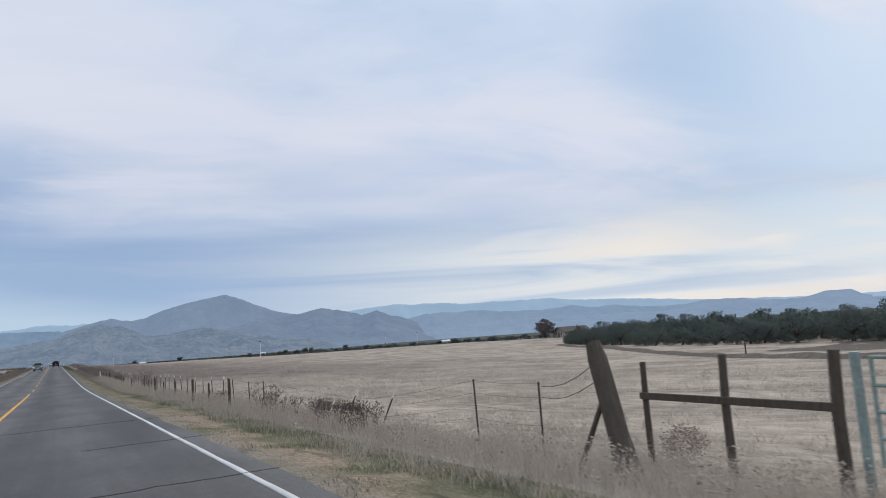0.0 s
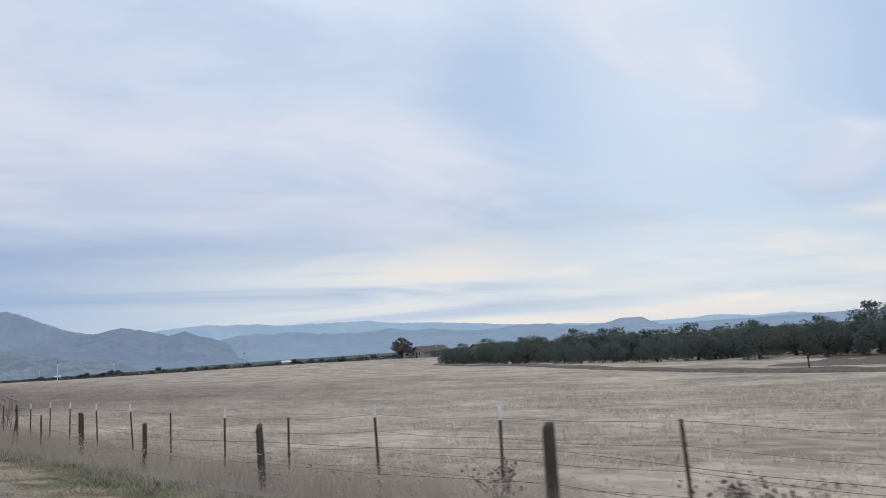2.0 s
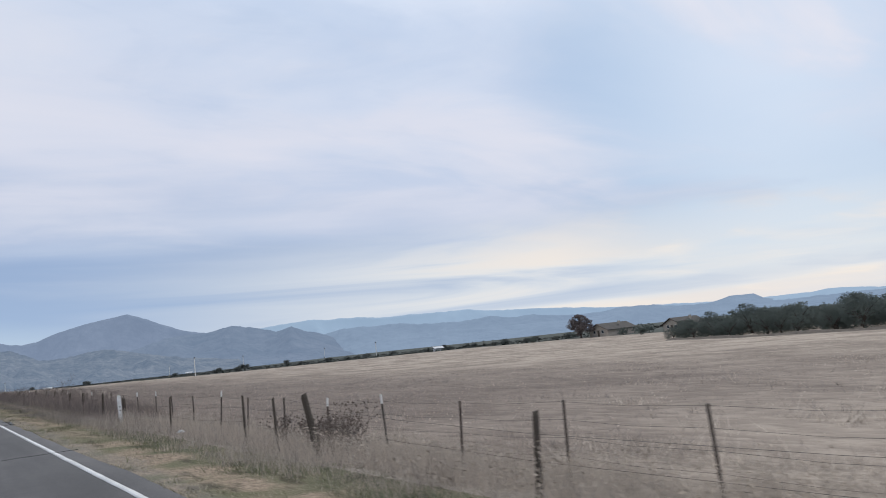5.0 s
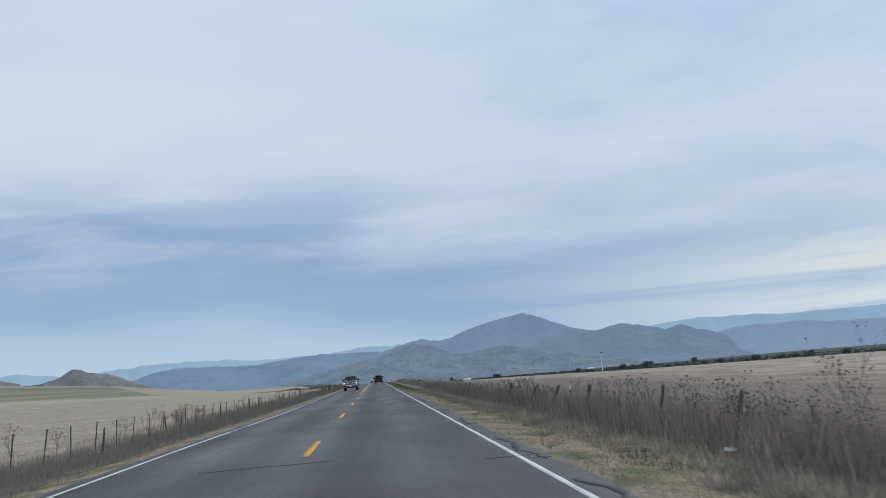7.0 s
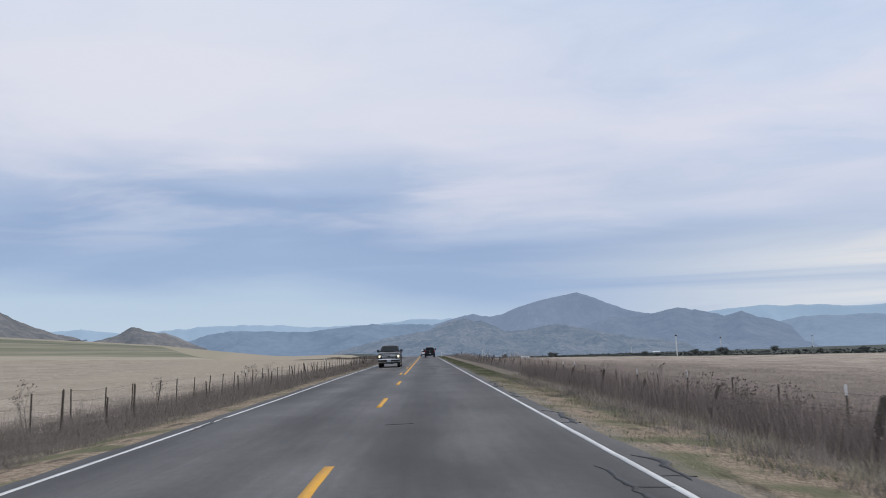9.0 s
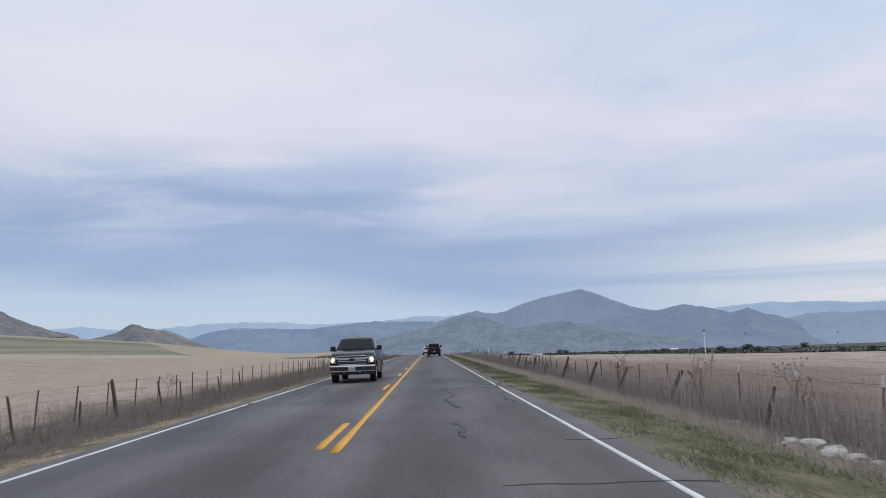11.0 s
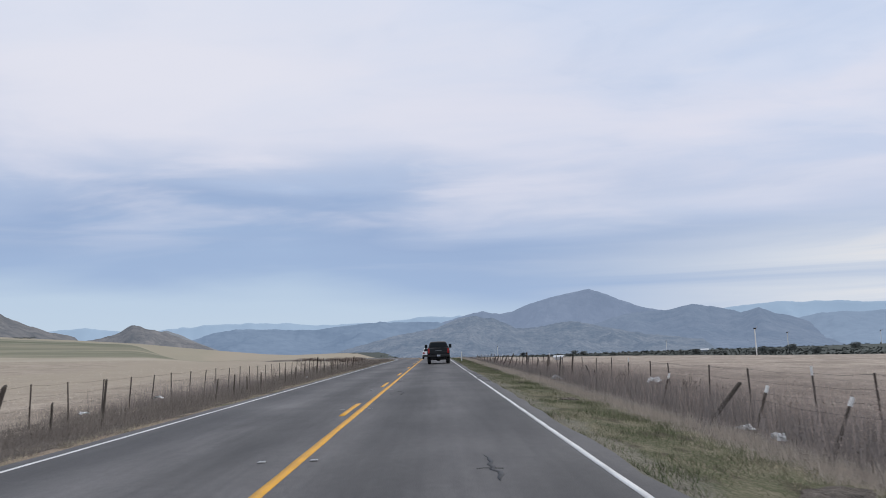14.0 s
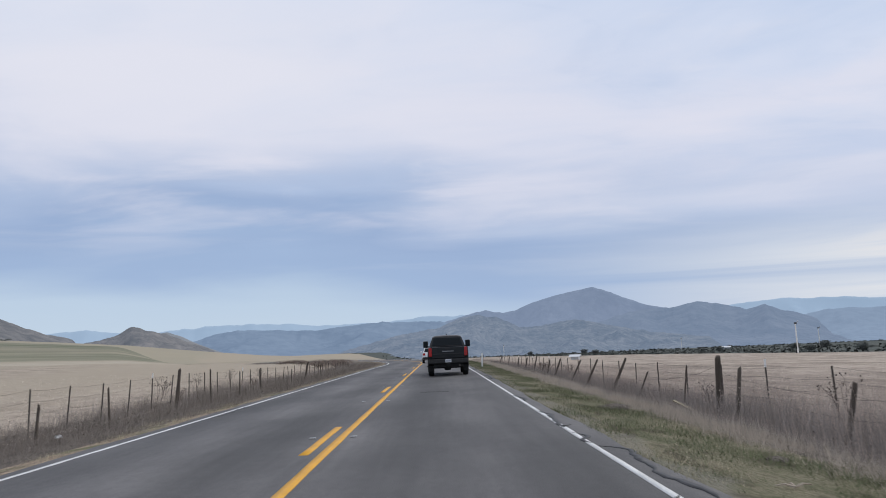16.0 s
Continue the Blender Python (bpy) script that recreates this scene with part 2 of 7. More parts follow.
def field_material():
    """Dry pasture in long pale and dun streaks, with a green crop on the far hillside and orchard soil beyond the field's end."""
    m = material("dry_pasture", (0.485, 0.412, 0.342), (0.205, 0.170, 0.142), rough=0.95, scale=0.22, fine=1.7, bump=1.0, dist=0.22, spec=0.05, stretch=(0.9, 0.55, 1))
    nt = m.node_tree
    N, L = nt.nodes.new, nt.links.new
    p = nt.nodes["Principled BSDF"]
    colour = p.inputs["Base Color"].links[0].from_socket
    geo = N("ShaderNodeNewGeometry")
    sep = N("ShaderNodeSeparateXYZ")
    L(geo.outputs["Position"], sep.inputs[0])
    wob = N("ShaderNodeTexNoise")
    wob.inputs["Scale"].default_value = 0.012
    L(geo.outputs["Position"], wob.inputs["Vector"])

    def lin(cx, cy, c0, wobble, width, col, most=1.0, left=False):
        """Blends col in where cx * x + cy * y + c0 (+ wobble) is over zero."""
        nonlocal colour
        dot = N("ShaderNodeVectorMath")
        dot.operation = "DOT_PRODUCT"
        dot.inputs[1].default_value = (cx, cy, 0)
        L(geo.outputs["Position"], dot.inputs[0])
        a = N("ShaderNodeMath")
        a.operation = "MULTIPLY_ADD"
        a.inputs[1].default_value = wobble
        L(wob.outputs[0], a.inputs[0])
        L(dot.outputs["Value"], a.inputs[2])
        r = N("ShaderNodeMapRange")
        r.inputs[1].default_value, r.inputs[2].default_value = -c0 + wobble / 2, -c0 + wobble / 2 + width
        r.inputs[4].default_value = most
        L(a.outputs[0], r.inputs[0])
        f = r.outputs[0]
        if left:
            s = N("ShaderNodeMapRange")
            s.inputs[1].default_value, s.inputs[2].default_value = -8, -30
            L(sep.outputs[0], s.inputs[0])
            k = N("ShaderNodeMath")
            k.operation = "MULTIPLY"
            L(f, k.inputs[0])
            L(s.outputs[0], k.inputs[1])
            f = k.outputs[0]
        mx = N("ShaderNodeMix")
        mx.data_type = "RGBA"
        L(f, mx.inputs[0])
        mx.inputs[7].default_value = (*col, 1)
        L(colour, mx.inputs[6])
        colour = mx.outputs[2]

    lin(-1, 0.0, -6, 2, 14, (0.33, 0.282, 0.222), 0.45)          # the left pasture is smoother and warmer
    lin(-1, 0.112, -170, 14, 3, (0.42, 0.375, 0.30), 0.7)          # pale headland below the crop
    lin(-1, 0.112, -186, 26, 6, (0.150, 0.160, 0.110), 0.85)        # green winter crop on the hillside
    lin(-1, 0.112, -232, 40, 6, (0.235, 0.220, 0.165), 0.55)        # a thinner strip of it
    lin(-1, 0.112, -258, 30, 8, (0.135, 0.150, 0.105), 0.85)
    lin(-1, 0.112, -296, 16, 5, (0.36, 0.32, 0.25), 0.8)            # pale crest above the crop
    grain = N("ShaderNodeTexNoise")                                 # long pale drill lines through it
    grain.inputs["Scale"].default_value, grain.inputs["Detail"].default_value = 1.0, 5
    lay = N("ShaderNodeMapping")
    lay.inputs["Rotation"].default_value = (0, 0, math.atan(0.112))
    lay.inputs["Scale"].default_value = (0.11, 0.005, 0.0)
    L(geo.outputs["Position"], lay.inputs["Vector"])
    L(lay.outputs[0], grain.inputs["Vector"])
    far_l = N("ShaderNodeMapRange")
    far_l.inputs[1].default_value, far_l.inputs[2].default_value = -60, -120
    L(sep.outputs[0], far_l.inputs[0])
    fade = N("ShaderNodeMapRange")
    fade.inputs[1].default_value, fade.inputs[2].default_value, fade.inputs[4].default_value = 0.44, 0.66, 0.75
    L(grain.outputs[0], fade.inputs[0])
    lines = N("ShaderNodeMath")
    lines.operation = "MULTIPLY"
    L(far_l.outputs[0], lines.inputs[0])
    L(fade.outputs[0], lines.inputs[1])
    mx = N("ShaderNodeMix")
    mx.data_type = "RGBA"
    L(lines.outputs[0], mx.inputs[0])
    L(colour, mx.inputs[6])
    mx.inputs[7].default_value = (0.33, 0.295, 0.228, 1)
    colour = mx.outputs[2]
    lin(1, 0.25, -12, 30, 14, (0.36, 0.31, 0.243), 0.8, True)   # where it tapers out
    lin(1, 0.207, -182 - 0.207 * 252, 3, 3, (0.088, 0.097, 0.088))   # orchard floor

    def ramp(src, lo, hi):
        r = N("ShaderNodeMapRange")
        r.interpolation_type = "SMOOTHSTEP"
        r.inputs[1].default_value, r.inputs[2].default_value = lo, hi
        L(src, r.inputs[0])
        return r.outputs[0]

    def times(a, c):
        n = N("ShaderNodeMath")
        n.operation = "MULTIPLY"
        L(a, n.inputs[0])
        if isinstance(c, float):
            n.inputs[1].default_value = c
        else:
            L(c, n.inputs[1])
        return n.outputs[0]

    # dead reddish weeds thin out into the field behind the right-hand fence
    # the dark brown blended in also carries the shade among their stems
    patch = N("ShaderNodeTexNoise")
    patch.inputs["Scale"].default_value, patch.inputs["Detail"].default_value = 0.09, 5
    L(geo.outputs["Position"], patch.inputs["Vector"])
    x2 = N("ShaderNodeMath")
    x2.operation = "MULTIPLY_ADD"
    x2.inputs[1].default_value = 34.0
    L(patch.outputs[0], x2.inputs[0])
    L(sep.outputs[0], x2.inputs[2])
    mask = times(ramp(sep.outputs[1], 360, 215), times(times(ramp(sep.outputs[1], 62, 100), ramp(x2.outputs[0], 105, 32)), ramp(sep.outputs[0], 4, 8)))
    mx = N("ShaderNodeMix")
    mx.data_type = "RGBA"
    L(times(mask, 0.74), mx.inputs[0])
    L(colour, mx.inputs[6])
    mx.inputs[7].default_value = (0.150, 0.122, 0.107, 1)
    colour = mx.outputs[2]
    L(colour, p.inputs["Base Color"])
    return m


def verge_material():
    """Olive turf and soil; bare tan gravel on the left verge and on one stretch of the right one."""
    m = material("verge_soil", (0.205, 0.182, 0.128), (0.088, 0.095, 0.054), rough=0.95, scale=1.1, fine=13, bump=0.7, dist=0.04, spec=0.05, stretch=(1.6, 0.7, 1))
    nt = m.node_tree
    N, L = nt.nodes.new, nt.links.new
    p = nt.nodes["Principled BSDF"]
    turf = p.inputs["Base Color"].links[0].from_socket
    geo = N("ShaderNodeNewGeometry")
    sep = N("ShaderNodeSeparateXYZ")
    L(geo.outputs["Position"], sep.inputs[0])
    nz = N("ShaderNodeTexNoise")
    nz.inputs["Scale"].default_value, nz.inputs["Detail"].default_value = 0.8, 6
    L(geo.outputs["Position"], nz.inputs["Vector"])
    grit = N("ShaderNodeTexNoise")
    grit.inputs["Scale"].default_value, grit.inputs["Detail"].default_value = 14, 4
    L(geo.outputs["Position"], grit.inputs["Vector"])

    def ramp(src, lo, hi):
        r = N("ShaderNodeMapRange")
        r.interpolation_type = "SMOOTHSTEP"
        r.inputs[1].default_value, r.inputs[2].default_value = lo, hi
        L(src, r.inputs[0])
        return r.outputs[0]

    def op(kind, a, c):
        n = N("ShaderNodeMath")
        n.operation = kind
        for k, v in enumerate((a, c)):
            if isinstance(v, float):
                n.inputs[k].default_value = v
            else:
                L(v, n.inputs[k])
        return n.outputs[0]

    def mixed(f, a, c):
        n = N("ShaderNodeMix")
        n.data_type = "RGBA"
        L(f, n.inputs[0])
        for k, v in ((6, a), (7, c)):
            if isinstance(v, tuple):
                n.inputs[k].default_value = (*v, 1)
            else:
                L(v, n.inputs[k])
        return n.outputs[2]

    blot = N("ShaderNodeTexNoise")
    blot.inputs["Scale"].default_value, blot.inputs["Detail"].default_value = 1.0, 4
    wide = N("ShaderNodeMapping")
    wide.inputs["Scale"].default_value = (2.6, 0.9, 1)
    L(geo.outputs["Position"], wide.inputs["Vector"])
    L(wide.outputs[0], blot.inputs["Vector"])
    turf = mixed(op("MULTIPLY", ramp(blot.outputs[0], 0.52, 0.66), 0.8), turf, (0.075, 0.066, 0.046))
    grav = mixed(ramp(grit.outputs[0], 0.35, 0.65), (0.36, 0.285, 0.215), (0.215, 0.168, 0.124))
    grav = mixed(ramp(nz.outputs[0], 0.46, 0.64), grav, (0.145, 0.142, 0.088))
    grav = mixed(op("MULTIPLY", ramp(blot.outputs[0], 0.54, 0.68), 0.8), grav, (0.085, 0.074, 0.056))
    wob = op("MULTIPLY", op("SUBTRACT", nz.outputs[0], 0.5), 14.0)
    yy = op("ADD", sep.outputs[1], wob)
    bare = op("MAXIMUM", op("MULTIPLY", ramp(yy, 88, 100), ramp(yy, 182, 172)), op("MULTIPLY", ramp(op("ADD", sep.outputs[0], op("MULTIPLY", op("SUBTRACT", nz.outputs[0], 0.5), 2.2)), 5.35, 4.75), ramp(yy, 100, 86)))
    bare = op("MAXIMUM", bare, ramp(sep.outputs[0], 0, -1))
    # loose grey grit beside the asphalt
    edge = op("MULTIPLY", ramp(op("ADD", sep.outputs[0], op("MULTIPLY", op("SUBTRACT", nz.outputs[0], 0.5), 1.2)), 4.50, 4.20), ramp(sep.outputs[0], 0, 1))
    colour = mixed(op("MULTIPLY", edge, 0.45), mixed(bare, turf, grav), (0.22, 0.205, 0.18))
    L(colour, p.inputs["Base Color"])
    return m


M = {
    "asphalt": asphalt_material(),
    "white_paint": material("white_road_paint", (0.72, 0.72, 0.71), (0.48, 0.48, 0.47), rough=0.6, scale=1.2, fine=40),
    "yellow_paint": material("yellow_road_paint", (0.74, 0.37, 0.03), (0.54, 0.28, 0.035), rough=0.6, scale=1.5, fine=40),
    "tar": material("tar_seal", (0.026, 0.026, 0.028), (0.042, 0.042, 0.043), rough=0.6, scale=4, fine=30),
    "field": field_material(),
    "verge": verge_material(),
    "weed_soil": material("weed_litter", (0.185, 0.160, 0.138), (0.105, 0.092, 0.080), rough=0.95, scale=1.3, fine=14, bump=0.9, dist=0.08, spec=0.05),
    "straw_litter": material("straw_litter", (0.47, 0.41, 0.355), (0.32, 0.278, 0.24), rough=0.95, scale=1.3, fine=14, bump=0.9, dist=0.08, spec=0.05),
    "straw": material("dry_grass", (0.68, 0.59, 0.50), (0.52, 0.45, 0.385), rough=0.9, scale=0.4, fine=3, island=(0.48, 0.415, 0.35), spec=0.1, thin=0.4),
    "weeds": material("dry_weeds", (0.215, 0.190, 0.178), (0.15, 0.134, 0.126), rough=0.9, scale=0.3, fine=3, island=(0.29, 0.25, 0.228), spec=0.1),
    "grey_weeds": material("dark_grey_weeds", (0.165, 0.135, 0.122), (0.105, 0.088, 0.081), rough=0.9, scale=0.3, fine=3, island=(0.235, 0.192, 0.176), spec=0.1),
    "red_weeds": material("reddish_brown_weeds", (0.34, 0.278, 0.245), (0.245, 0.20, 0.177), rough=0.9, scale=0.2, fine=2, island=(0.42, 0.345, 0.30), spec=0.1),
    "thatch": material("verge_thatch", (0.33, 0.285, 0.20), (0.20, 0.185, 0.12), rough=0.95, scale=0.6, fine=4, island=(0.40, 0.35, 0.26), spec=0.05),
    "dark_weeds": material("dark_brown_weeds", (0.162, 0.140, 0.124), (0.105, 0.092, 0.082), rough=0.9, scale=0.3, fine=3, island=(0.218, 0.190, 0.168), spec=0.1),
    "stubble": material("field_grass", (0.54, 0.46, 0.382), (0.37, 0.312, 0.26), rough=0.95, scale=0.22, fine=2, island=(0.63, 0.54, 0.45), spec=0.05, stretch=(0.9, 0.45, 1)),
    "green": material("green_grass", (0.072, 0.100, 0.046), (0.112, 0.128, 0.066), rough=0.8, scale=0.5, fine=4, island=(0.165, 0.168, 0.10), spec=0.1),
    "old_wood": material("weathered_wood", (0.13, 0.105, 0.085), (0.065, 0.052, 0.043), rough=0.9, scale=3, fine=22, bump=0.7, dist=0.02, stretch=(6, 6, 1), vary=(0.10, 0.085, 0.07)),
    "rust": material("rusty_steel", (0.115, 0.085, 0.07), (0.06, 0.048, 0.042), rough=0.8, scale=6, fine=40, vary=(0.085, 0.075, 0.065)),
    "post_tip": material("white_post_paint", (0.84, 0.83, 0.80), (0.72, 0.70, 0.66), rough=0.6, scale=9, fine=50),
    "wire": material("fence_wire", (0.10, 0.085, 0.075), (0.06, 0.05, 0.045), rough=0.6, metal=0.3, scale=3, fine=30),
    "gate_paint": material("faded_green_paint", (0.30, 0.38, 0.36), (0.19, 0.24, 0.23), rough=0.6, scale=3, fine=25),
    "marker": material("white_plastic", (0.80, 0.80, 0.78), (0.62, 0.61, 0.58), rough=0.5, scale=3, fine=30),
    "amber": material("marker_reflector", (0.36, 0.35, 0.33), (0.26, 0.25, 0.24), rough=0.3),
    "concrete": material("broken_concrete", (0.66, 0.64, 0.61), (0.47, 0.455, 0.43), rough=0.9, scale=4, fine=30, bump=0.6),
    "paper": material("white_litter", (0.74, 0.74, 0.74), (0.55, 0.55, 0.54), rough=0.6, scale=6, fine=30),
    "film": material("dirty_plastic_film", (0.74, 0.72, 0.70), (0.56, 0.54, 0.52), rough=0.4, scale=5, fine=30),
    "thistle": material("thistle_stem", (0.20, 0.165, 0.14), (0.135, 0.11, 0.095), rough=0.9, scale=3, fine=20),
    "thistle_head": material("thistle_head", (0.155, 0.125, 0.108), (0.105, 0.084, 0.072), rough=0.9, scale=8, fine=40),
    "bark": material("bark", (0.11, 0.09, 0.075), (0.06, 0.05, 0.042), rough=0.95, scale=2, fine=12, bump=0.8, stretch=(3, 3, 0.6)),
    "oak_leaf": material("evergreen_leaf", (0.150, 0.178, 0.160), (0.120, 0.146, 0.136), rough=0.9, scale=0.5, fine=3, island=(0.165, 0.190, 0.170), spec=0.05, thin=0.25),
    "bare_twig": material("bare_twig", (0.20, 0.175, 0.168), (0.15, 0.13, 0.125), rough=0.9, scale=0.6, fine=3, island=(0.17, 0.14, 0.13)),
    "far_leaf": material("orchard_leaf", (0.150, 0.165, 0.152), (0.115, 0.130, 0.122), rough=0.9, scale=0.05, fine=0.6, island=(0.175, 0.188, 0.175), spec=0.05),
    "stucco": material("cream_stucco", (0.44, 0.395, 0.34), (0.36, 0.32, 0.275), rough=0.9, scale=1, fine=12),
    "roof": material("brown_shingle", (0.10, 0.092, 0.085), (0.065, 0.06, 0.056), rough=0.9, scale=1, fine=9, bump=0.4),
    "metal_roof": material("white_sheet_metal", (0.62, 0.63, 0.64), (0.48, 0.49, 0.50), rough=0.5, scale=0.8, fine=8),
    "dark_glass": glass_material("dark_glass", (0.010, 0.014, 0.017), 0.0),
    "pane": glass_material("house_pane", (0.04, 0.05, 0.06), 0.0),
    "black_paint": material("black_car_paint", (0.006, 0.007, 0.009), (0.009, 0.010, 0.011), rough=0.35, scale=1.2, fine=8, spec=0.15, coat=0.55),
    "grey_paint": material("charcoal_car_paint", (0.008, 0.011, 0.015), (0.011, 0.014, 0.018), rough=0.35, scale=1.2, fine=8, spec=0.15, coat=0.6),
    "white_car": material("white_car_paint", (0.78, 0.78, 0.78), (0.70, 0.70, 0.70), rough=0.25, scale=1.2, fine=8, spec=0.6),
    "plastic": material("black_plastic", (0.018, 0.018, 0.019), (0.028, 0.028, 0.028), rough=0.6, scale=5, fine=40),
    "rubber": material("tyre_rubber", (0.014, 0.014, 0.015), (0.022, 0.022, 0.021), rough=0.9, scale=4, fine=30),
    "chrome": material("chrome", (0.74, 0.75, 0.76), (0.64, 0.65, 0.66), rough=0.12, metal=1.0, scale=2, fine=20),
    "bumper": material("dark_silver_paint", (0.085, 0.084, 0.084), (0.065, 0.064, 0.063), rough=0.25, metal=0.5, scale=3, fine=20),
    "alloy": material("wheel_alloy", (0.30, 0.305, 0.31), (0.22, 0.225, 0.23), rough=0.4, metal=0.8, scale=3, fine=20),
    "tail_red": material("red_lens", (0.42, 0.012, 0.012), (0.30, 0.01, 0.01), rough=0.15, scale=5, fine=30, spec=0.6),
    "head_lamp": material("lit_headlamp", (0.85, 0.85, 0.80), (0.8, 0.8, 0.75), rough=0.15, glow=(1.0, 0.84, 0.52)),
    "lens": material("clear_lamp_lens", (0.30, 0.31, 0.32), (0.20, 0.21, 0.22), rough=0.10, spec=0.6),
    "plate": material("number_plate", (0.56, 0.58, 0.61), (0.50, 0.52, 0.54), rough=0.5),
    "bar": material("plate_bars", (0.28, 0.30, 0.36), (0.25, 0.27, 0.33), rough=0.6),
}

# ---------- mesh helpers ----------


def mesh_of(name, bm, mat, smooth=False):
    me = bpy.data.meshes.new(name)
    bm.to_mesh(me)
    bm.free()
    me.materials.append(mat)
    if smooth:
        me.shade_smooth()
    return me


def part(name, bm, mat, parent, label="", smooth=False):
    ob = new(name, mesh_of(name, bm, mat, smooth))
    ob.parent = parent
    return tagged(ob, label)


def arrays(name, verts, faces, mats, index=None, normals=None):
    """A mesh from numpy arrays; faces: an array of quads or triangles, or a list of such arrays."""
    me = bpy.data.meshes.new(name)
    faces = faces if isinstance(faces, list) else [faces]
    loops = np.concatenate([f.ravel() for f in faces]).astype(np.int32)
    sizes = np.concatenate([np.full(len(f), f.shape[1]) for f in faces])
    me.vertices.add(len(verts))
    me.vertices.foreach_set("co", np.asarray(verts, np.float32).ravel())
    me.loops.add(len(loops))
    me.loops.foreach_set("vertex_index", loops)
    me.polygons.add(len(sizes))
    starts = np.concatenate([[0], np.cumsum(sizes)[:-1]]).astype(np.int32)
    me.polygons.foreach_set("loop_start", starts)
    for m in mats:
        me.materials.append(m)
    if index is not None:
        me.polygons.foreach_set("material_index", np.asarray(index, np.int32))
    me.update(calc_edges=True)
    me.validate()
    if normals is not None:
        me.normals_split_custom_set_from_vertices(normals)
    return me


def box(bm, x0, x1, y0, y1, z0, z1, bevel=0.0):
    r = bmesh.ops.create_cube(bm, size=1, matrix=Matrix.LocRotScale(((x0 + x1) / 2, (y0 + y1) / 2, (z0 + z1) / 2), None, (x1 - x0, y1 - y0, z1 - z0)))
    if bevel:
        edges = list({e for v in r["verts"] for e in v.link_edges})
        bmesh.ops.bevel(bm, geom=edges, offset=bevel, segments=2, affect="EDGES", profile=0.6)
    return bm


def boxed(*a, **k):
    return box(bmesh.new(), *a, **k)


def tube(bm, points, radii, sides=6, cap=True):
    """A tapered tube along points."""
    rings = []
    pts = [Vector(p) for p in points]
    for k, p in enumerate(pts):
        d = (pts[min(k + 1, len(pts) - 1)] - pts[max(k - 1, 0)]).normalized()
        a = d.orthogonal().normalized()
        b = d.cross(a)
        r = radii[k] if hasattr(radii, "__len__") else radii
        rings.append([bm.verts.new(p + (a * math.cos(t) + b * math.sin(t)) * r) for t in (2 * math.pi * s / sides for s in range(sides))])
    for q, w in zip(rings, rings[1:]):
        for s in range(sides):
            bm.faces.new((q[s], q[(s + 1) % sides], w[(s + 1) % sides], w[s]))
    if cap:
        bm.faces.new(rings[0][::-1])
        bm.faces.new(rings[-1])
    return bm


def cylinder(bm, centre, axis, radius, length, sides=20, bevel=0.0):
    c, a = Vector(centre), Vector(axis).normalized()
    if bevel:
        return tube(bm, [c - a * length / 2, c - a * (length / 2 - bevel * 0.3), c - a * (length / 2 - bevel), c + a * (length / 2 - bevel), c + a * (length / 2 - bevel * 0.3), c + a * length / 2],
                    [radius - bevel, radius - bevel * 0.3, radius, radius, radius - bevel * 0.3, radius - bevel], sides)
    return tube(bm, [c - a * length / 2, c + a * length / 2], radius, sides)


def prism(bm, outline, axis, lo, hi):
    """Extrudes a 2D outline along an axis: x -> outline is (y, z); y -> (x, z); z -> (x, y)."""
    def at(p, h):
        return {"x": (h, p[0], p[1]), "y": (p[0], h, p[1]), "z": (p[0], p[1], h)}[axis]
    a, b = [bm.verts.new(at(p, lo)) for p in outline], [bm.verts.new(at(p, hi)) for p in outline]
    n = len(outline)
    faces = [bm.faces.new(a[::-1]), bm.faces.new(b)]
    for k in range(n):
        faces.append(bm.faces.new((a[k], a[(k + 1) % n], b[(k + 1) % n], b[k])))
    bmesh.ops.triangulate(bm, faces=faces[:2])
    bmesh.ops.recalc_face_normals(bm, faces=bm.faces[:])
    return bm


# ---------- lie of the land ----------
FENCE_Y = (-60, 0, 50, 100, 150, 200, 250, 330, 500)
HILL_Y = (-900, 600, 780, 863, 970, 1170, 1310, 1600, 4700)
HILL_Z = (22, 22, 20.5, 19.4, 16, 10.3, 6, 1, 0)
FENCE_Z = (-0.60, -0.62, -0.85, -0.68, -0.62, -0.45, -0.42, -0.60, -0.9)


def road_x(y):
    """The road's middle: straight, then bending to the left."""
    y = np.asarray(y, float)
    d = np.clip(y - 322, 0, 110)
    return -(d**2) / 520 - np.clip(y - 432, 0, 400) * (2 * 110 / 520)


def smooth(v, lo, hi):
    t = np.clip((v - lo) / (hi - lo), 0, 1)
    return t * t * (3 - 2 * t)


SLOPE_Y = np.arange(-30, 80.5, 0.5)
SLOPE_Z = np.cumsum((1 - smooth(SLOPE_Y, 45, 80))[::-1])[::-1] * 0.5 * 0.0165


def road_z(y):
    """The road comes down a gentle slope, runs level and falls again beyond the bend."""
    y = np.asarray(y, float)
    d = np.clip(y - 296, 0, None)
    return np.interp(y, SLOPE_Y, SLOPE_Z) - 0.0040 * np.minimum(d, 800) * np.minimum(d / 60, 1)


def lumps(x, y, size, seed=0.0):
    """Cheap smooth waves in place of noise, for whole arrays."""
    a = np.sin(x / size * 1.7 + seed + 1.3 * np.sin(y / size * 0.9 + seed * 2.1))
    b = np.sin(y / size * 1.3 - seed * 1.7 + 1.1 * np.sin(x / size * 1.1 + seed))
    c = np.sin((x + y) / size * 2.9 + seed * 3.3) * 0.5
    return (a + b + c) / 2.5


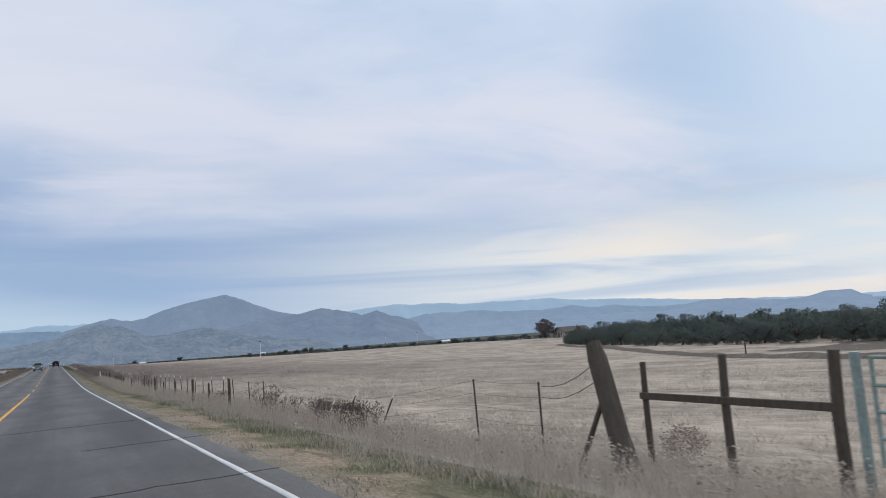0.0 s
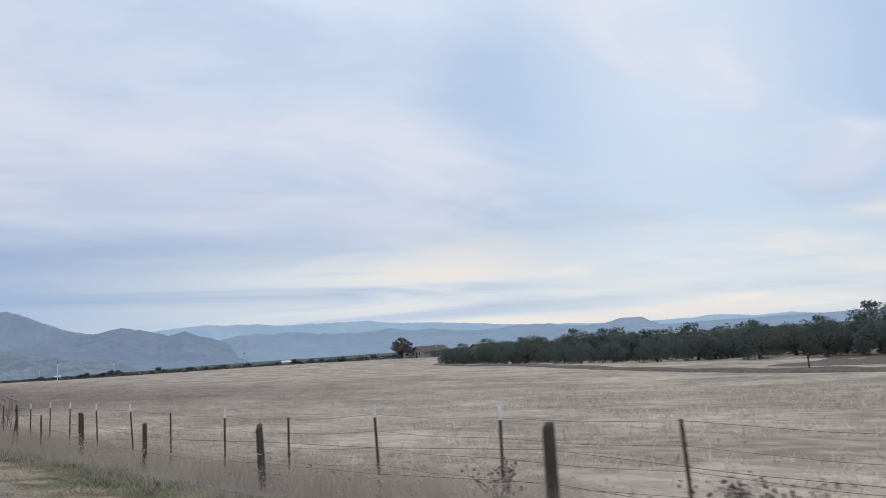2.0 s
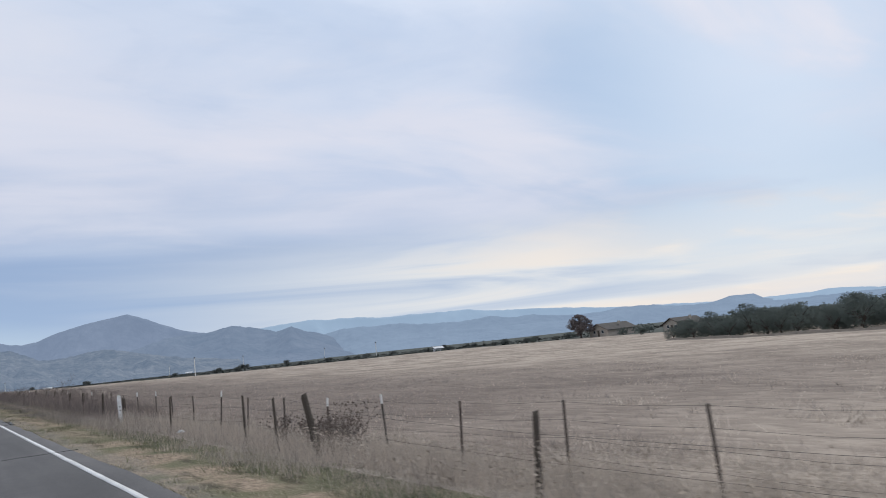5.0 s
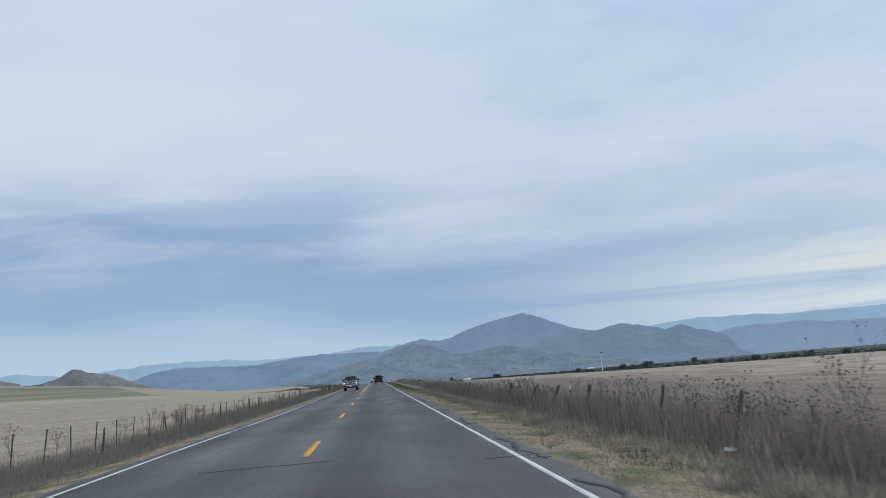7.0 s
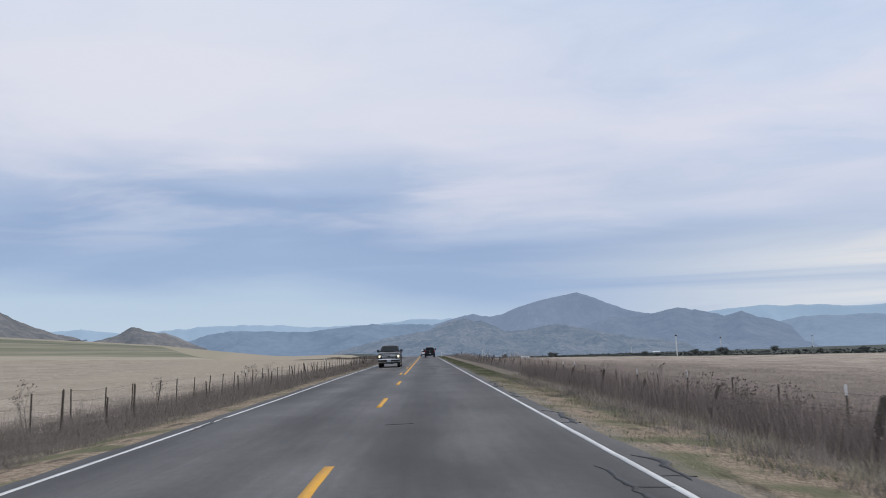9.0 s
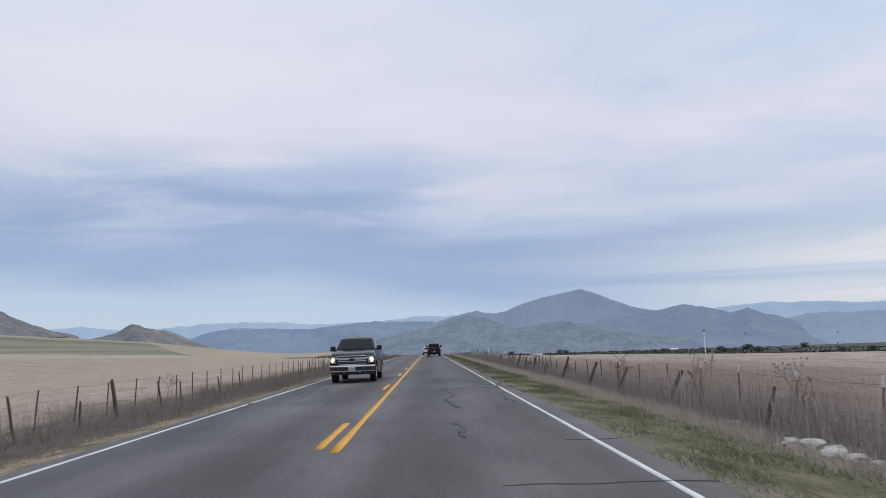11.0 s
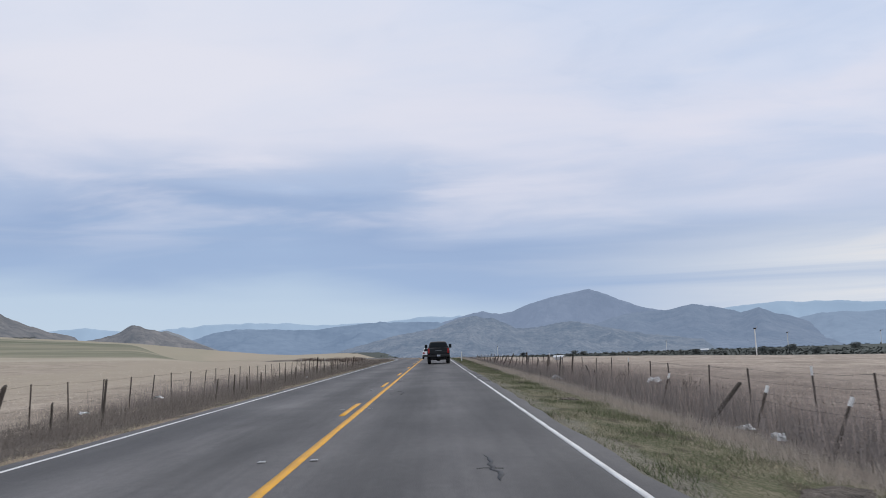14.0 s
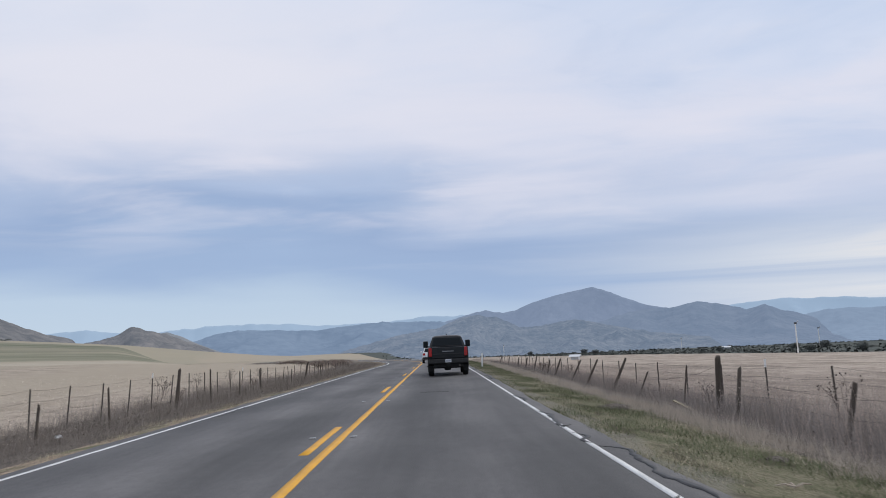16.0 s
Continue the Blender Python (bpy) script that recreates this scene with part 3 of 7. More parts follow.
def ground_z(x, y):
    """Height of the ground: verge, ditch and fence line by the road, the field falling away on the right, the hillside rising on the left."""
    x, y = np.asarray(x, float), np.asarray(y, float)
    u = x - road_x(y)
    zr = road_z(y)
    fence = np.interp(y, FENCE_Y, FENCE_Z)
    over = np.clip(u - 8.5, 0, None)
    right = -0.03 - 0.12 * smooth(u, 3.9, 5.8) + (fence + 0.15) * smooth(u, 5.6, 8.5)
    right = right - (3.5 + 1.15 * smooth(-y, -255, -170) - 1.3 * smooth(-y, -205, -100) - 0.6 * smooth(-y, -75, -25) + 0.0022 * np.clip(y - 300, 0, 800)) * (1 - np.exp(-over / 60))
    far = np.hypot(x, y - 250)
    right = right - 0.0125 * np.clip(far - 620, 0, 2600) * smooth(u, 0, 160)
    v = np.clip(-u - 10, 0, None)
    w = np.clip(-x - 10, 0, None)
    hill = (np.interp(y, HILL_Y, HILL_Z) * smooth(w, 60, 300) - 6 * smooth(w, 320, 900)) * smooth(-u, 8, 60)
    left = -0.03 - 0.12 * smooth(-u, 3.9, 5.4) - 0.20 * smooth(-u, 5.2, 7.6) + hill
    left = left + 0.0015 * np.clip(y - 300, 0, 800) * smooth(-u, 8, 60)
    z = np.where(u > 0, right, left) + zr
    near = smooth(np.abs(u), 5.0, 9.0)
    z = z + near * 0.035 * lumps(x, y, 1.6, 0.4) + near * 0.08 * lumps(x, y, 9.0, 2.0) + smooth(np.abs(u), 60, 300) * 0.7 * lumps(x, y, 90.0, 1.0)
    return z


def spread(stops):
    """Grid lines: (from, to, count) stretches joined."""
    out = [np.linspace(a, b, n, endpoint=False) for a, b, n in stops]
    return np.concatenate(out + [[stops[-1][1]]])


def land():
    us = spread([(-4600, -900, 16), (-900, -300, 24), (-300, -60, 30), (-60, -12, 24), (-12, -3.7, 30), (-3.7, 3.85, 3), (3.85, 14, 36), (14, 60, 26), (60, 300, 34), (300, 900, 20), (900, 4600, 16)])
    ys = spread([(-900, -60, 14), (-60, 340, 220), (340, 520, 60), (520, 1200, 60), (1200, 4700, 30)])
    U, Y = np.meshgrid(us, ys)
    X = U + road_x(Y)
    Z = ground_z(X, Y)
    nx, ny = len(us), len(ys)
    i = (np.arange(ny - 1)[:, None] * nx + np.arange(nx - 1)).ravel()
    faces = np.stack([i, i + 1, i + nx + 1, i + nx], 1)
    mid = np.tile((us[:-1] + us[1:]) / 2, ny - 1)
    midy = np.repeat((ys[:-1] + ys[1:]) / 2, nx - 1)
    idx = np.where((midy > 515) & (np.abs(mid) < 20), 0, np.where((mid > -4.9) & (mid < 6.0), 1, np.where((mid > -9.3) & (mid < 8.6), 2, 0)))
    idx = np.where((idx == 2) & (mid > 0) & (midy < 103), 3, idx)
    me = arrays("ground", np.stack([X, Y, Z], -1).reshape(-1, 3), faces, [M["field"], M["verge"], M["weed_soil"], M["straw_litter"]], idx)
    me.shade_smooth()
    tagged(new("ground", me), "dry pale pasture and bare verges beside the road", "ground", kind="structure")


land()
RNG = np.random.default_rng(11)


def strip(name, u0, u1, y0, y1, lift, mat, step=2.0, wob=0.0, parent=None, label="", shift=None):
    """A thin slab along the road's line between two offsets; wob: how far its edges wander."""
    n = max(2, int((y1 - y0) / step) + 1)
    y = np.linspace(y0, y1, n)
    xc, z = road_x(y) + (shift(y) if shift else 0), road_z(y)
    j0, j1 = (RNG.normal(0, wob, (2, n)) if wob else np.zeros((2, n)))
    rows = [(xc + u0 + j0, z + lift), (xc + u1 + j1, z + lift), (xc + u1 + j1, z + lift - 0.02), (xc + u0 + j0, z + lift - 0.02)]
    verts = np.concatenate([np.stack([x, y, h], 1) for x, h in rows])
    i = np.arange(n - 1)
    faces = np.concatenate([np.stack([a * n + i, b * n + i, b * n + i + 1, a * n + i + 1], 1) for a, b in ((0, 1), (1, 2), (2, 3), (3, 0))])
    ends = np.array([[0, 3 * n, 2 * n, n], [n - 1, 2 * n - 1, 3 * n - 1, 4 * n - 1]])
    ob = new(name, arrays(name, verts, np.concatenate([faces, ends]), [mat]))
    ob.parent = parent
    return tagged(ob, label)


# ---------- road ----------
LEFT_Y = (-120, 100, 127, 145, 165, 184, 220, 265, 330)
LEFT_U = (-3.6, -3.5, -3.48, -3.2, -3.34, -3.6, -3.78, -3.75, -3.6)


def left_edge(y):
    """The left edge line wanders a little: its offset from the road's middle."""
    return np.interp(y, LEFT_Y, LEFT_U)


def road():
    n_y = np.concatenate([np.arange(-120, 520, 1.5)])
    us = np.array([-4.02, -3.9, -1.9, 0, 1.9, 3.95, 4.1])
    drop = np.array([-0.10, 0, 0, 0, 0, 0, -0.10])
    n, k = len(n_y), len(us)
    edge_l, edge_r = RNG.normal(0, 0.035, n), RNG.normal(0, 0.035, n) + 0.06 * np.sin(n_y / 7.0) * np.sin(n_y / 23.0)
    X = us[None] + road_x(n_y)[:, None]
    X[:, :2] += edge_l[:, None] + left_edge(n_y)[:, None] + 3.6
    X[:, -2:] += edge_r[:, None]
    Z = drop[None] + road_z(n_y)[:, None]
    Y = np.repeat(n_y[:, None], k, 1)
    i = (np.arange(n - 1)[:, None] * k + np.arange(k - 1)).ravel()
    me = arrays("road", np.stack([X, Y, Z], -1).reshape(-1, 3), np.stack([i, i + 1, i + k + 1, i + k], 1), [M["asphalt"]])
    me.shade_smooth()
    r = tagged(new("road", me), "two-lane grey asphalt country road with tar-sealed cracks", "road", kind="structure")
    strip("edge_line", 3.560, 3.640, -120, 500, 0.004, M["white_paint"], 0.5, 0.003, r, "worn white edge line")
    strip("edge_line", -0.040, 0.040, -120, 500, 0.004, M["white_paint"], 0.5, 0.003, r, "worn white edge line", left_edge)
    strip("centre_line", -0.06, 0.07, 185.6, 490, 0.004, M["yellow_paint"], 1.0, 0.004, r, "yellow centre line")
    strip("centre_line", -0.06, 0.07, -120, 62, 0.004, M["yellow_paint"], 1.0, 0.004, r, "yellow centre line")
    for y in (67.8, 81.0, 94.2, 107.5, 120.8, 134.5, 147.7, 160.5, 172.6):
        strip("dash", 0.02, 0.15, y, y + 3.5, 0.004, M["yellow_paint"], 0.6, 0.004, r)
    for y in (186.0, 200.6, 209.8 + 3.0, 224.4, 239.1, 251.0, 263.2, 277.4, 292, 306.6, 321.2):
        strip("dash", -0.33, -0.20, y, y + 3.6, 0.004, M["yellow_paint"], 0.6, 0.004, r)
    bm = bmesh.new()
    box(bm, -0.05, 0.05, -0.05, 0.05, 0.0, 0.014, 0.006)
    me = mesh_of("road_marker", bm, M["amber"])
    for y in np.concatenate([np.arange(200.3, 330, 8.1)]):
        for x in (-0.46, 0.20):
            o = new("road_marker", me)
            o.parent, o.matrix_basis = r, pose(x + float(road_x(y)), float(y), float(road_z(y)) + 0.002)
    return r


ROAD = road()


def crack(points, width, seed, r=ROAD, twigs=True):
    """A wandering line of tar along the given plan points."""
    rng = np.random.default_rng(seed)
    pts = np.array(points, float)
    seg = np.hypot(*np.diff(pts, axis=0).T)
    s = np.concatenate([[0], np.cumsum(seg)])
    n = max(4, int(s[-1] / 0.16))
    t = np.linspace(0, s[-1], n)
    x, y = np.interp(t, s, pts[:, 0]), np.interp(t, s, pts[:, 1])
    wander = np.cumsum(rng.normal(0, 0.036, n))
    wander -= np.linspace(wander[0], wander[-1], n)
    d = np.stack([np.gradient(x), np.gradient(y)], 1)
    d /= np.linalg.norm(d, axis=1)[:, None] + 1e-9
    nrm = np.stack([-d[:, 1], d[:, 0]], 1)
    w = width * (0.35 + 0.65 * np.abs(np.sin(np.cumsum(rng.normal(0, 0.5, n))))) * np.clip(np.minimum(t, s[-1] - t) / 0.25, 0.15, 1)
    c = np.stack([x, y], 1) + nrm * wander[:, None]
    a, b = c + nrm * w[:, None] / 2, c - nrm * w[:, None] / 2
    zz = road_z(c[:, 1])
    top = [np.column_stack([q, zz + 0.006]) for q in (a, b)]
    low = [np.column_stack([q, zz - 0.004]) for q in (b, a)]
    i = np.arange(n - 1)
    faces = np.concatenate([np.stack([p * n + i, q * n + i, q * n + i + 1, p * n + i + 1], 1) for p, q in ((0, 1), (1, 2), (2, 3), (3, 0))])
    if s[-1] > 0.9 and twigs:
        for _ in range(rng.integers(1, 3)):
            k = rng.integers(2, n - 2)
            e = c[k] + rng.normal(0, 0.35, 2)
            crack([tuple(c[k]), tuple(e)], width * 0.7, seed + 1000 + int(k), r, False)
    ob = new("tar_seal", arrays("tar_seal", np.concatenate(top + low), faces, [M["tar"]]))
    ob.parent = r


def cracks():
    rng = np.random.default_rng(5)
    # wandering seals in the right lane
    crack([(1.70, 199.5), (1.80, 198.0), (1.93, 196.5), (1.72, 194.9), (1.70, 193.5), (1.99, 192.1)], 0.12, 1, twigs=False)
    crack([(1.78, 189.3), (1.88, 188.2), (1.76, 187.4), (1.84, 186.6)], 0.15, 2, twigs=False)
    crack([(3.35, 195.4), (3.33, 194.6), (3.38, 193.9), (3.30, 193.0)], 0.12, 3, twigs=False)
    crack([(3.43, 216.7), (3.36, 216.0), (3.42, 215.4), (3.31, 214.8)], 0.16, 4, twigs=False)
    # a web of seals inside the right edge line
    crack([(3.15, 150.5), (3.10, 147.9), (3.15, 146.0), (3.17, 144.9)], 0.10, 11, twigs=False)
    crack([(2.93, 148.0), (2.92, 145.4), (2.88, 143.9)], 0.07, 12, twigs=False)
    crack([(3.02, 143.4), (2.95, 142.8), (3.02, 142.0), (3.08, 141.4)], 0.10, 13, twigs=False)
    crack([(3.16, 141.2), (3.23, 140.7), (3.18, 140.3)], 0.06, 14, twigs=False)
    for k, (x0, y0, x1, y1) in enumerate(((3.0, 143.6, 3.95, 143.4), (3.2, 149.2, 3.6, 149.1), (3.15, 147.9, 3.4, 147.6), (2.02, 143.75, 2.29, 143.62))):
        crack([(x0, y0), (x1, y1)], 0.05, 15 + k, twigs=False)
    # seals along and over the right edge line
    crack([(3.43, 218.9), (3.43, 217.4)], 0.10, 5, twigs=False)
    crack([(3.52, 215.0), (3.40, 212.2)], 0.10, 6, twigs=False)
    crack([(3.45, 211.6), (3.62, 210.8), (3.86, 209.9)], 0.09, 7, twigs=False)
    crack([(3.54, 207.8), (3.72, 206.3), (3.62, 205.0), (3.37, 204.1), (2.91, 204.25)], 0.08, 8, twigs=False)
    crack([(3.63, 204.9), (4.05, 205.5), (3.93, 206.2)], 0.07, 9, twigs=False)
    crack([(3.40, 204.0), (3.66, 203.2), (3.60, 201.8), (3.52, 199.8)], 0.08, 10, twigs=False)
    crack([(3.91, 203.5), (3.90, 202.1), (3.79, 201.5), (3.60, 201.4), (3.20, 201.65)], 0.09, 19, twigs=False)
    crack([(3.66, 259.6), (3.76, 257.5), (3.68, 255.5), (3.90, 252.1)], 0.11, 26, twigs=False)
    crack([(3.56, 273.3), (3.67, 271.0)], 0.10, 27, twigs=False)
    crack([(3.58, 268.3), (3.74, 267.5), (3.64, 266.2), (3.60, 265.1), (3.77, 265.6)], 0.11, 28, twigs=False)
    crack([(3.58, 264.4), (3.76, 263.9), (3.54, 263.4), (3.64, 263.1)], 0.10, 29, twigs=False)
    crack([(3.65, 262.8), (3.88, 262.5), (3.86, 261.7), (3.79, 260.8), (3.90, 260.3), (3.92, 259.4)], 0.11, 48, twigs=False)
    # broken seals on the outer edge, between line and verge
    for k, (y0, y1) in enumerate(((101, 104), (106, 109.5), (112, 115), (117, 121), (125, 128), (131, 134), (137, 142.1), (144.5, 147.4), (149.4, 151.2), (155, 158), (162.2, 165), (168, 172), (284, 288), (296, 300))):
        crack([(3.80 + 0.1 * rng.random(), y0), (3.70 + 0.2 * rng.random(), 0.6 * y0 + 0.4 * y1), (3.95, 0.3 * y0 + 0.7 * y1), (3.72 + 0.2 * rng.random(), y1)], 0.12, 30 + k, twigs=False)
        crack([(3.66, y0 + 0.3), (4.0, y0 + 0.2)], 0.07, 50 + k, twigs=False)
    # thin cracks across the lanes
    across = ((133.7, 1.8, 4.0), (186.0, 3.2, 4.0), (182.8, 2.0, 4.05), (206.3, 1.42, 2.46), (204.3, 1.45, 2.85), (200.2, 1.63, 2.03), (199.7, 2.05, 4.0), (255.4, 0.08, 0.42), (9.2, 1.2, 4.0), (14.5, 2.0, 4.0), (21.0, 0.3, 4.0),
              (88.5, 1.8, 4.0), (95.5, 0.2, 2.6), (119.6, -1.6, 0.7), (117.7, 3.1, 4.0), (120.5, 3.6, 4.0), (219.0, 3.05, 4.0), (220.7, 3.4, 3.95), (231.6, 2.2, 2.5), (276.5, 1.0, 1.9))
    for k, (y0, x0, x1) in enumerate(across):
        crack([(x0, y0), ((x0 + x1) / 2, y0 + rng.normal(0, 0.06)), (x1, y0 + rng.normal(0, 0.10))], 0.045, 70 + k, twigs=False)
    for k in range(22):
        y = -8 + k * 13.9 + rng.uniform(-3, 3)
        if y < 200 and rng.random() < 0.35:
            a = rng.uniform(0.2, 1.6)
            crack([(a, y), (a + rng.uniform(0.4, 1.0), y + rng.normal(0, 0.2))], 0.035, 100 + k, twigs=False)
        if rng.random() < 0.6:
            crack([(-3.42 + left_edge(y) + 3.5, y), (-3.36 + left_edge(y) + 3.5, y + 1.4), (-3.44 + left_edge(y) + 3.5, y + 3.2)], 0.09, 160 + k, twigs=False)
    # broken seals in the left lane
    crack([(-3.44, 193.4), (-3.47, 195.0), (-3.57, 196.9)], 0.09, 220, twigs=False)
    crack([(-2.29, 194.6), (-2.24, 195.6), (-2.21, 196.5)], 0.05, 221, twigs=False)
    crack([(-2.5, 197.6), (-2.57, 199.0)], 0.07, 222, twigs=False)
    crack([(-2.4, 200.4), (-2.2, 201.4), (-2.4, 202.9), (-2.5, 204.4)], 0.08, 223, twigs=False)
    # faint stains of old sealant
    crack([(0.50, 247.7), (0.69, 247.5), (0.81, 246.5), (0.73, 245.9)], 0.07, 230, twigs=False)
    crack([(0.27, 247.1), (0.35, 246.2)], 0.05, 231, twigs=False)
    crack([(2.35, 232.6), (2.46, 231.6), (2.40, 230.8)], 0.06, 232, twigs=False)


cracks()

# ---------- far mountains ----------
def value_noise(x, y, seed):
    """Smooth lattice noise, 0 to 1, for whole arrays."""
    def rnd(i, j):
        h = np.sin(i * 127.1 + j * 311.7 + seed * 74.7) * 43758.5453
        return h - np.floor(h)
    i, j = np.floor(x), np.floor(y)
    fx, fy = x - i, y - j
    fx, fy = fx * fx * (3 - 2 * fx), fy * fy * (3 - 2 * fy)
    a = rnd(i, j) * (1 - fx) + rnd(i + 1, j) * fx
    b = rnd(i, j + 1) * (1 - fx) + rnd(i + 1, j + 1) * fx
    return a * (1 - fy) + b * fy


def ridged(x, y, seed, octaves=5):
    out, amp, total = 0.0, 1.0, 0.0
    for k in range(octaves):
        out = out + amp * (1 - np.abs(2 * value_noise(x * 2**k, y * 2**k, seed + 3.1 * k) - 1))
        total += amp
        amp *= 0.52
    return out / total


def hills(name, label, dist, front, ridge, floor, rough, mat, seed, step=0.10, eye=(1.6, 130.0), size=520.0, soft=7, deep=1.7):
    """A range seen over the valley: its crest at dist metres follows (bearing, height angle) pairs, its flanks fall in spurs towards the valley."""
    brg, ang = np.array(ridge, float).T
    a = np.arange(brg[0], brg[-1] + step, step)
    crest = np.interp(a, brg, ang)
    k = np.hanning(soft)
    crest = np.convolve(np.pad(crest, soft // 2, mode="edge"), k / k.sum(), "valid")
    crest = crest + rough * 4.0 * (ridged(a * 0.9, a * 0 + 0.5, seed, 6) - 0.62)
    fade = np.clip(np.minimum(a - a[0], a[-1] - a) / 1.5, 0, 1)
    top = 1.35 + dist * np.tan(np.radians(crest))
    top = floor + (top - floor) * (0.15 + 0.85 * fade)
    s = np.concatenate([np.linspace(0, 1, 44), [1.12, 1.3]])
    A, S = np.meshgrid(np.radians(a), s, indexing="ij")
    T = np.repeat(top[:, None], len(s), 1)
    R = dist - front * (1 - S)
    across, along = A * dist / size, S * front / size
    wx = across + 0.35 * value_noise(across * 0.9, along * 0.9, seed + 9)
    spur = ridged(wx, along * 0.55, seed + 1)
    shape = np.where(S <= 1, S**1.1, 1 - (S - 1) * 1.6)
    cut = np.clip(3.4 * S * (1 - S), 0, 1)
    shape = shape * (1 - cut * deep * (0.80 - spur))
    Z = floor + (T - floor) * shape
    X, Y = eye[0] + R * np.sin(A), eye[1] + R * np.cos(A)
    n, k = A.shape
    i = (np.arange(n - 1)[:, None] * k + np.arange(k - 1)).ravel()
    me = arrays(name, np.stack([X, Y, Z], -1).reshape(-1, 3), np.stack([i, i + k, i + k + 1, i + 1], 1), [mat])
    me.shade_smooth()
    tagged(new(name, me), label, "mountain", kind="structure")


# haze over the ranges is put into bluish base colours and a bluish emission
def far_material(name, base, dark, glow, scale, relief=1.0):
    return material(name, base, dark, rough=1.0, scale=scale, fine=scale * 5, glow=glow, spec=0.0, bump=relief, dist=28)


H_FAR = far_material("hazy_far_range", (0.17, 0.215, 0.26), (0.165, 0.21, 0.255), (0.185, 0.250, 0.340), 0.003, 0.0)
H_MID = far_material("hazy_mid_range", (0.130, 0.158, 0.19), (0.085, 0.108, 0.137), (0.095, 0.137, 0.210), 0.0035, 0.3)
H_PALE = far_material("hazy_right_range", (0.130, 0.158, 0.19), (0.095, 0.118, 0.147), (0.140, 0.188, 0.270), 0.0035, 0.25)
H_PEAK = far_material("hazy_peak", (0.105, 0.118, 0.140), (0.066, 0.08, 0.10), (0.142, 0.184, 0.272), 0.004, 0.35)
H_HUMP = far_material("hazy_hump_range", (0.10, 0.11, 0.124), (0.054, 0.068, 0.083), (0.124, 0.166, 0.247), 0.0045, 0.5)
# nearer hills: rock and dry-ground colours, with haze added as a weaker emission
H_NEAR = far_material("hazy_rocky_range", (0.140, 0.140, 0.136), (0.034, 0.046, 0.053), (0.112, 0.149, 0.218), 0.012, 0.6)
H_SHOULDER = far_material("hazy_dry_shoulder", (0.19, 0.182, 0.168), (0.10, 0.104, 0.10), (0.085, 0.105, 0.14), 0.006, 0.4)
H_LEFT = far_material("hazy_dry_left_hill", (0.190, 0.172, 0.152), (0.082, 0.080, 0.073), (0.060, 0.073, 0.100), 0.008, 0.6)

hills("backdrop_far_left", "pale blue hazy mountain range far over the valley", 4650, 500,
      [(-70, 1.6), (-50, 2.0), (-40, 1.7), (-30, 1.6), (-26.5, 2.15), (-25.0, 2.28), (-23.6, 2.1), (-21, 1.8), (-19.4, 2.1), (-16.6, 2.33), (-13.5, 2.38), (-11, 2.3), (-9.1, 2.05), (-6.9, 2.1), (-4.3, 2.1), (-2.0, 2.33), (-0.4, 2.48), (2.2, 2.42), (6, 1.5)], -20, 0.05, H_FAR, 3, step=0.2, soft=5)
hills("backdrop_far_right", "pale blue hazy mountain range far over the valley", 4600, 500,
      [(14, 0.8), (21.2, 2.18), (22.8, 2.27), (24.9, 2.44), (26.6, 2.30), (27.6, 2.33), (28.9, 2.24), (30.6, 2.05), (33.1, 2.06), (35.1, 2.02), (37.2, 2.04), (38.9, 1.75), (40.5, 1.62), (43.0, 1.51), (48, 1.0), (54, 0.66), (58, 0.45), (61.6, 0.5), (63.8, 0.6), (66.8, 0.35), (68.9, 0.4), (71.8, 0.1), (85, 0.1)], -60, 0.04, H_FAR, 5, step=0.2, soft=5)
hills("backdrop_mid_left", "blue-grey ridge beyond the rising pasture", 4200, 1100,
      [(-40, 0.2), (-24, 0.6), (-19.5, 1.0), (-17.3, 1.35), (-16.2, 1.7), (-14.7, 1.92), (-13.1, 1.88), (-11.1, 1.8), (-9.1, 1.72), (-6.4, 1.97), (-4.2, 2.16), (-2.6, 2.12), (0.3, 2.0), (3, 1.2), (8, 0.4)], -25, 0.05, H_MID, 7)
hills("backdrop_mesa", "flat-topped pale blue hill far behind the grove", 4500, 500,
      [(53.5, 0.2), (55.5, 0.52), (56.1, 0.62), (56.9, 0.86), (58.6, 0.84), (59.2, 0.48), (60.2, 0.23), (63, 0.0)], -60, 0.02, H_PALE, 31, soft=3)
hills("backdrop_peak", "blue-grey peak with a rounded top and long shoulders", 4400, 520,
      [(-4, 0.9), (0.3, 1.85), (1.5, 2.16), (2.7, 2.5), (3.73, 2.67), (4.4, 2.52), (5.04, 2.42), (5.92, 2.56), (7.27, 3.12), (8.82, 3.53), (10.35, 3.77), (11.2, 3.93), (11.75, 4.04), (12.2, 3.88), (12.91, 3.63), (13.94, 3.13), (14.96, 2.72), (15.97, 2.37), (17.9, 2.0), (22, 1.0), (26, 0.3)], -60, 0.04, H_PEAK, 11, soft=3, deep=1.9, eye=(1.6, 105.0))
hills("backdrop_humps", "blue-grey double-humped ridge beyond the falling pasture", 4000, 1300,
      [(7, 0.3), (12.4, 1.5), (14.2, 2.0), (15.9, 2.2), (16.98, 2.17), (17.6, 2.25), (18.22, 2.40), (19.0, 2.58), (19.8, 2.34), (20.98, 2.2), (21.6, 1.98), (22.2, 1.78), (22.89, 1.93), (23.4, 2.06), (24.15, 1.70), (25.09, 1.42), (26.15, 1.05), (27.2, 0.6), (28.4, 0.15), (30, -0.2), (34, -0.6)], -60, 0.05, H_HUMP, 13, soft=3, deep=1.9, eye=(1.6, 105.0))
